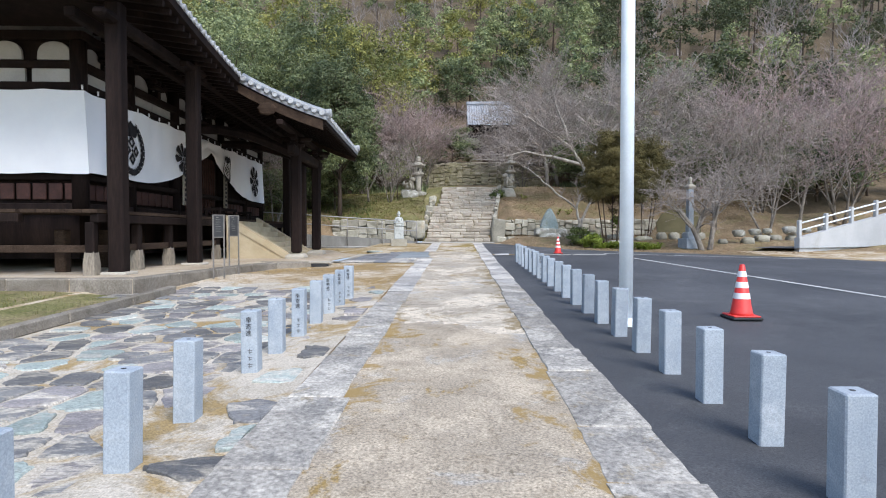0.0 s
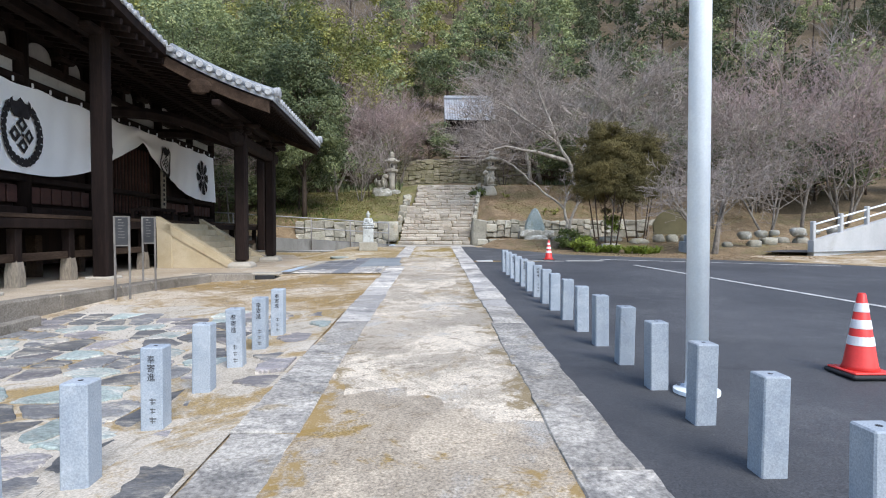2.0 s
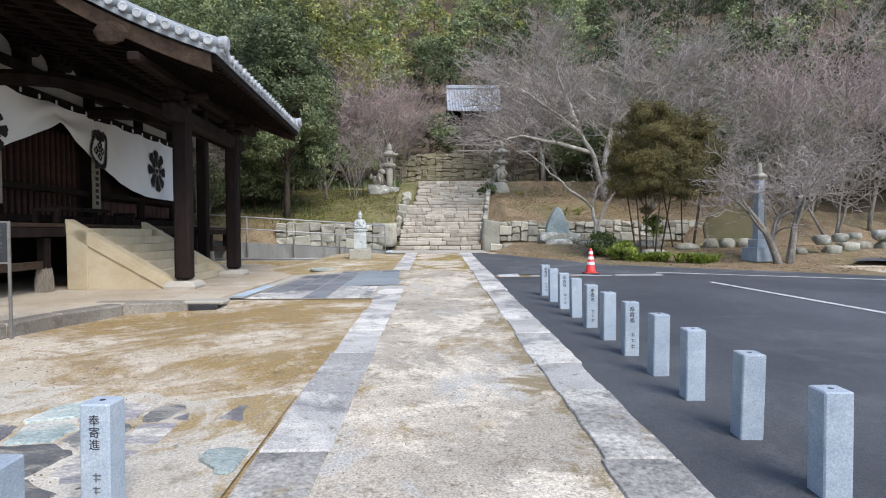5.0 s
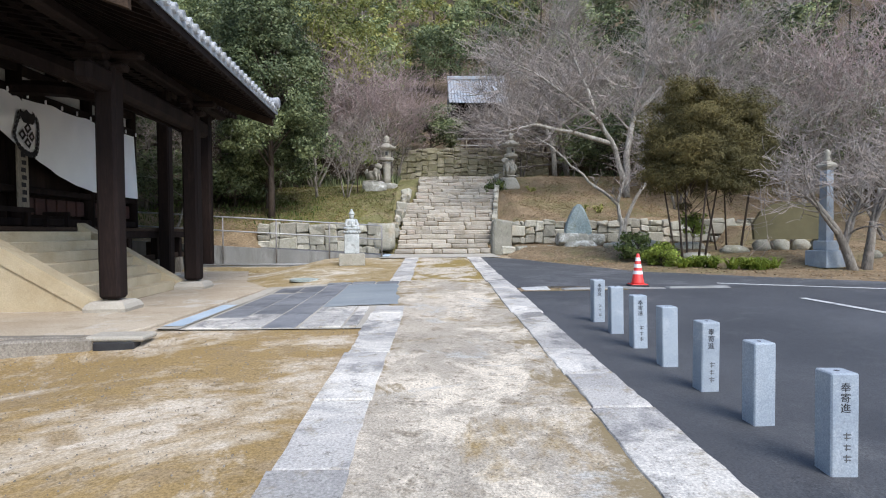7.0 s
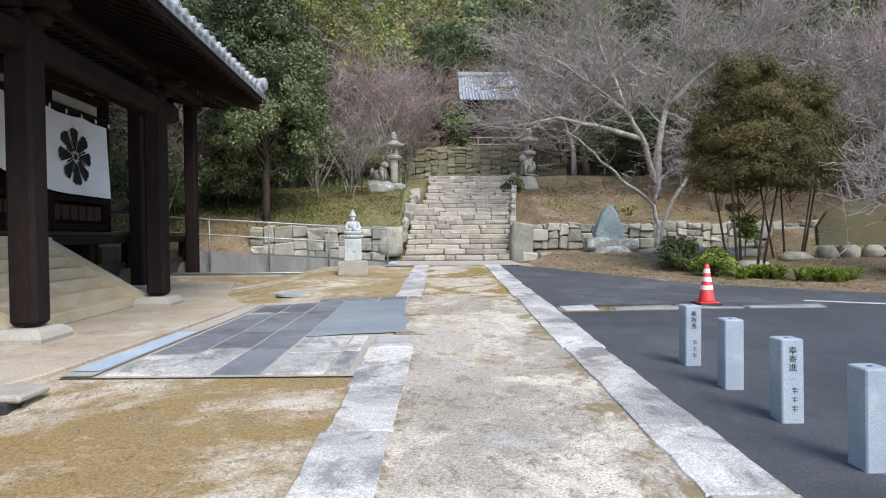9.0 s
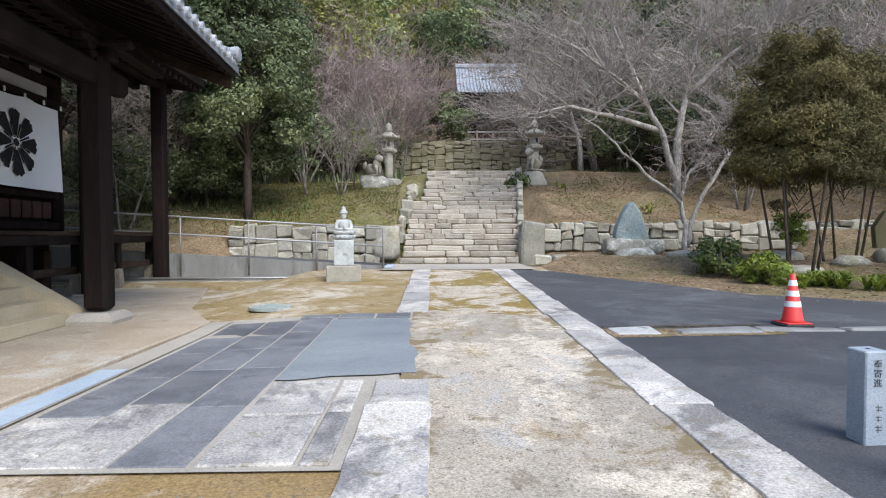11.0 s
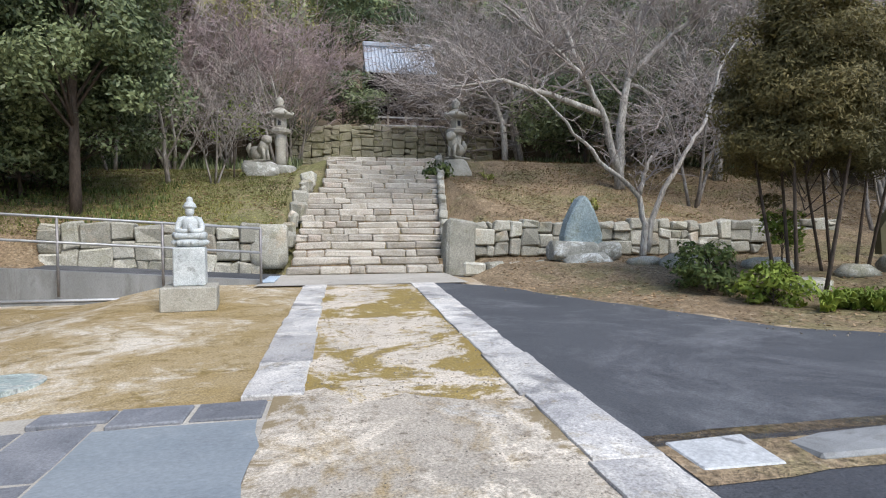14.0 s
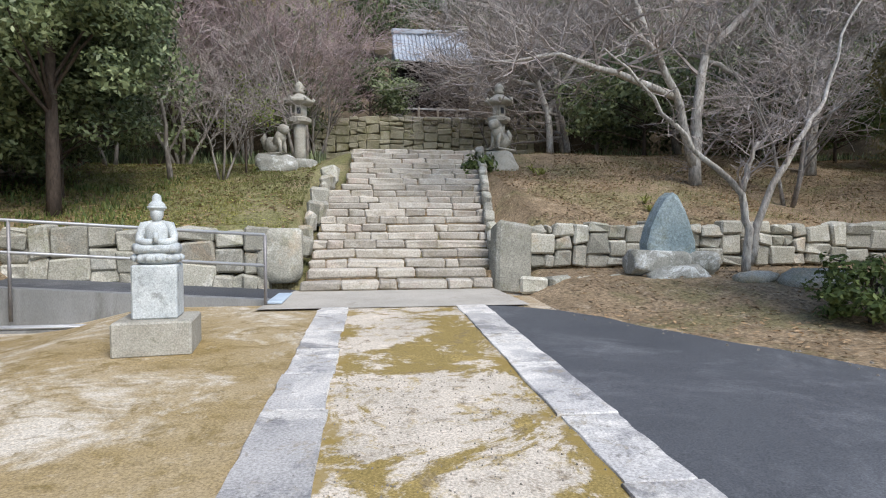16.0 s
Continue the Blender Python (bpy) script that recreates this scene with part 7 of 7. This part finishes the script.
evergreen("shrub", "dark rounded evergreen shrub beside the bank", 5.55, 25.4, 0.85, 0.5, -0.2, 31, "shrub", 0.09, 40, 60, 0.03, category="shrub", group="shrubs by the conifers", crad=0.2)
evergreen("shrub", "bright green leafy shrub beside the asphalt", 5.75, 24.2, 0.62, 0.42, -0.2, 32, "fern", 0.10, 36, 45, 0.02, category="shrub", group="shrubs by the conifers", crad=0.18)
evergreen("shrub", "small green shrub under the conifers", 7.35, 25.9, 1.1, 0.35, 0.3, 33, "fern", 0.10, 22, 40, 0.02, category="shrub", group="shrubs by the conifers", crad=0.18)
evergreen("yellow_shrub", "thin shrub with sparse yellowing leaves", -3.55, 34.6, 2.5, 0.75, 0.6, 34, "fern", 0.09, 40, 14, 0.03, category="shrub", group="shrubs on the bank", crad=0.3)
evergreen("shrub", "low green plant beside the stair top", 2.5, 34.2, 0.75, 0.35, 0.05, 35, "shrub", 0.16, 18, 26, 0.02, category="shrub", group="shrubs on the bank", crad=0.2)


def fern_patch(x, y, w, d, n, seed, label, leaf="fern", grow=1.0):
    rs = np.random.RandomState(seed)
    Q = []
    for i in range(n):
        cx, cy = x + rs.uniform(-w, w), y + rs.uniform(-d, d)
        z = ground_z(cx, cy)
        for k in range(9):
            a = rs.uniform(0, 6.28)
            l, h = grow * rs.uniform(0.18, 0.34), grow * rs.uniform(0.12, 0.3)
            dx, dy = math.cos(a), math.sin(a)
            for q in range(5):
                t0, t1 = q / 5, (q + 1) / 5
                p0 = np.array((cx + dx * l * t0, cy + dy * l * t0, z + h * math.sin(2.2 * t0)))
                p1 = np.array((cx + dx * l * t1, cy + dy * l * t1, z + h * math.sin(2.2 * t1)))
                wd = grow * 0.055 * (1 - t0)
                for s in (-1, 1):
                    o = np.array((-dy * s * wd, dx * s * wd, -0.01))
                    Q.append([p0, p0 + o, p1 + o * 0.6, p1])
    tagged(new("fern", quads_mesh("fern", np.array(Q), M[leaf])), label, "fern", "ferns by the asphalt", "stuff")


fern_patch(5.9, 31.0, 0.5, 0.4, 9, 3, "small bright weeds on the leafy bank", "leaf2", 0.55)
fern_patch(3.95, 34.0, 0.25, 0.3, 6, 4, "small bright weeds beside the lantern", "leaf2", 0.55)
fern_patch(-3.2, 34.9, 0.3, 0.2, 7, 5, "yellow-green weeds below the guardian rock", "leaf2", 0.55)
fern_patch(6.35, 23.6, 0.55, 0.22, 22, 1, "bright green ferns beside the asphalt edge")
fern_patch(7.6, 23.0, 0.6, 0.22, 20, 2, "bright green ferns under the conifers")


# ---- ground cover: leaves, grass, bamboo grass ----
def scatter(name, label, n, xr, yr, mat, size, seed, tall=0.0, mask=None, category="leaves", slim=0.45):
    rs = np.random.RandomState(seed)
    X, Y = rs.uniform(*xr, n), rs.uniform(*yr, n)
    keep = [i for i in range(n) if (mask is None or mask(X[i], Y[i])) and noise.noise((X[i] * 0.6, Y[i] * 0.6, seed)) > -0.25]
    C = np.array([(X[i], Y[i], ground_z(X[i], Y[i]) - 0.02) for i in keep])
    if tall:
        a = rs.uniform(0, 6.28, len(C))
        lean = rs.uniform(0.1, 0.7, len(C))
        h = tall * rs.uniform(0.5, 1.3, len(C))
        d = np.stack([np.cos(a) * lean, np.sin(a) * lean, np.ones(len(C))], 1)
        tip = C + d * h[:, None]
        side = np.stack([-np.sin(a), np.cos(a), np.zeros(len(C))], 1) * size
        P = np.stack([C - side * 0.5, C + side * 0.5, tip + side * 0.12, tip - side * 0.12], 1)
    else:
        P = leaf_quads(rs, C + np.array((0, 0, 0.025)), size, 0.0, 0.55)
        mid = P.mean(1, keepdims=True)
        P[:, :, 2] = mid[:, :, 2] + (P[:, :, 2] - mid[:, :, 2]) * 0.35
    tagged(new(name, quads_mesh(name, P, M[mat])), label, category, "", "stuff")


off_stair = lambda x, y: not (-1.95 + 0.15 * (y - 29.5) < x < 2.15 + 0.13 * (y - 29.5) and y < 36.5)
scatter("leaf_litter", "brown fallen leaves covering the bank", 24000, (2.0, 16), (29.9, 37.5), "fallen", 0.075, 1, 0, off_stair)
scatter("leaf_litter", "brown fallen leaves under the conifers", 7000, (2.4, 13), (20.2, 29.7), "fallen", 0.075, 2, 0, lambda x, y: y > road_edge(x) + 0.25)
scatter("leaf_litter", "brown fallen leaves on the grassy bank", 5000, (-9, -1.8), (29.7, 37), "fallen", 0.10, 3, 0, off_stair)
scatter("bank_grass", "short dry grass on the bank", 26000, (-8, -1.8), (29.8, 37.5), "grass", 0.020, 4, 0.045, off_stair, "grass")
scatter("bank_grass", "sparse green grass on the leafy bank", 5000, (2.0, 14), (30, 37), "grass", 0.018, 5, 0.05, off_stair, "grass")
scatter("bank_grass", "thin grass in the plot by the temple", 7000, (-11, -5.2), (2.5, 9.5), "grass", 0.012, 6, 0.06, None, "grass")
scatter("ground_cover", "low green leafy weeds on the grassy bank", 9000, (-8, -1.8), (29.8, 37.5), "leaf2", 0.06, 14, 0, off_stair, "ground cover")
scatter("bamboo_grass", "low bamboo grass under the trees", 2600, (-14, -4.6), (29.9, 34), "shrub", 0.045, 7, 0.12, None, "bamboo grass")
scatter("bamboo_grass", "green undergrowth on the dark slope", 6000, (-14, 20), (38, 44), "leaf", 0.06, 8, 0.35, lambda x, y: not -2 < x < 7, "undergrowth")


def grit(name, label, n, xr, yr, mat, lo, hi, seed, mask=None):
    rs = np.random.RandomState(seed)
    g = Geo()
    for i in range(n):
        x, y = rs.uniform(*xr), rs.uniform(*yr)
        if mask and not mask(x, y):
            continue
        r = rs.uniform(lo, hi)
        z = yard(x, y) + 0.004
        a = rs.uniform(0, 6.28)
        b = [(x + r * rs.uniform(0.7, 1.2) * math.cos(a + k * 1.57), y + r * rs.uniform(0.6, 1.1) * math.sin(a + k * 1.57), z - 0.004) for k in range(4)]
        t = [(x + (p[0] - x) * 0.55, y + (p[1] - y) * 0.55, z + r * rs.uniform(0.35, 0.7)) for p in b]
        g.add(b + t, [(0, 1, 5, 4), (1, 2, 6, 5), (2, 3, 7, 6), (3, 0, 4, 7), (4, 5, 6, 7)])
    tagged(new(name, g.mesh(name, M[mat])), label, "gravel", "", "stuff")


grit("gravel", "loose grit and small stones on the sandy path", 3000, (-0.85, 0.8), (1, 24), "kerbstone", 0.003, 0.009, 1)
grit("gravel", "loose grit on the sandy yard", 1500, (-5, -1.3), (9, 16), "kerbstone", 0.003, 0.009, 2)
grit("gravel", "small rubble along the asphalt edge", 900, (1.6, 9), (20.5, 27.3), "kerbstone", 0.006, 0.022, 4, lambda x, y: abs(y - (27.0 - 1.75 * (x - 2.0) if x < 4.6 else 22.6 - 0.6 * (x - 4.6))) < 0.5)


# ---- far woods: one mass of many trees ----
def far_woods():
    rs, rng = np.random.RandomState(9), random.Random(9)
    leaves, leaves2, leaves3, wood, stems = [], [], [], Geo(), Geo()
    spots = []
    for i in range(2600):
        y = 42 + 62 * rng.random() ** 1.15
        x = rng.uniform(-0.85 * y - 6, 0.85 * y + 6)
        if (-3 < x < 9 and y < 56) or (y < 47 and -9 < x < 16):
            continue
        if all((x - a) ** 2 + (y - b) ** 2 > (2.6 + 0.018 * y) ** 2 for a, b in spots):
            spots.append((x, y))
        if len(spots) >= 330:
            break
    for i, (x, y) in enumerate(spots):
        z = ground_z(x, y)
        kind = noise.noise((x * 0.06, y * 0.06, 4.0)) + rng.uniform(-0.25, 0.25) + 0.35 * clamp((56 - y) / 6)
        h = rng.uniform(6, 10.5)
        if kind > -0.2:
            rx = rng.uniform(1.7, 3.0)
            C = crown_centres(rs, 44, rx, h * 0.38, h * 0.60, 0.4, 0.55, i * 1.7)
            C = C + np.array((x, y, z))
            L = clump_points(rs, C, 30, 0.62)
            out = (L - np.repeat(C, 30, axis=0)) / 0.6 + 0.5 * (L - np.array((x, y, z + h * 0.6))) / rx
            P = leaf_quads(rs, L, 0.32, 0.3, 0.5, out)
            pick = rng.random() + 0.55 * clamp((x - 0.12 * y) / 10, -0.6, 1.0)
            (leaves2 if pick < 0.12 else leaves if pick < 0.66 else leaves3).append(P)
            stems.tube([(x, y, z - 0.3), (x + 0.1, y, z + h * 0.6)], [0.16, 0.07], 5, False)
        else:
            for s in range(rng.randint(1, 3)):
                p = Vector((x + rng.uniform(-0.3, 0.3), y, z - 0.2))
                pts, rr, de = limb(rng, p, (rng.uniform(-0.25, 0.25), rng.uniform(-0.2, 0.2), 1), h * 0.7, 0.12, 0.1, 0.05, 4)
                wood.tube(pts, rr, 5, False)
                for k in range(9):
                    t = rng.uniform(0.3, 1.0) * (len(pts) - 1.001)
                    q = pts[int(t)].lerp(pts[int(t) + 1], t % 1)
                    nd = Vector((rng.uniform(-1, 1), rng.uniform(-1, 1), rng.uniform(0.3, 1.2)))
                    p2, r2, d2 = limb(rng, q, nd, h * rng.uniform(0.2, 0.36), 0.045, 0.2, 0.05, 3)
                    wood.tube(p2, [max(r, 0.022) for r in r2], 3, False)
                    for m in range(6):
                        q2 = p2[rng.randint(1, 3)]
                        nd = d2 + Vector((rng.uniform(-0.9, 0.9), rng.uniform(-0.9, 0.9), rng.uniform(-0.2, 0.9)))
                        p3, r3, _ = limb(rng, q2, nd, h * rng.uniform(0.09, 0.2), 0.02, 0.2, 0.03, 2)
                        wood.tube(p3, 0.014, 3, False)
    for nm, L, mt in (("wood_foliage", leaves, "hazyfarleaf"), ("wood_foliage", leaves2, "leaf2"), ("wood_foliage", leaves3, "deepleaf")):
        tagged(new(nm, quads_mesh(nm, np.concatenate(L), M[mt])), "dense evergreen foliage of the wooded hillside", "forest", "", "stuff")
    tagged(new("wood_trunks", stems.mesh("wood_trunks", M["darkbark"])), "dark evergreen trunks of the wooded hillside", "forest", "", "stuff")
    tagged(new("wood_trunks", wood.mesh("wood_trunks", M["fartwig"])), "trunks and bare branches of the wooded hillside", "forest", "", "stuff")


far_woods()

build_flags()
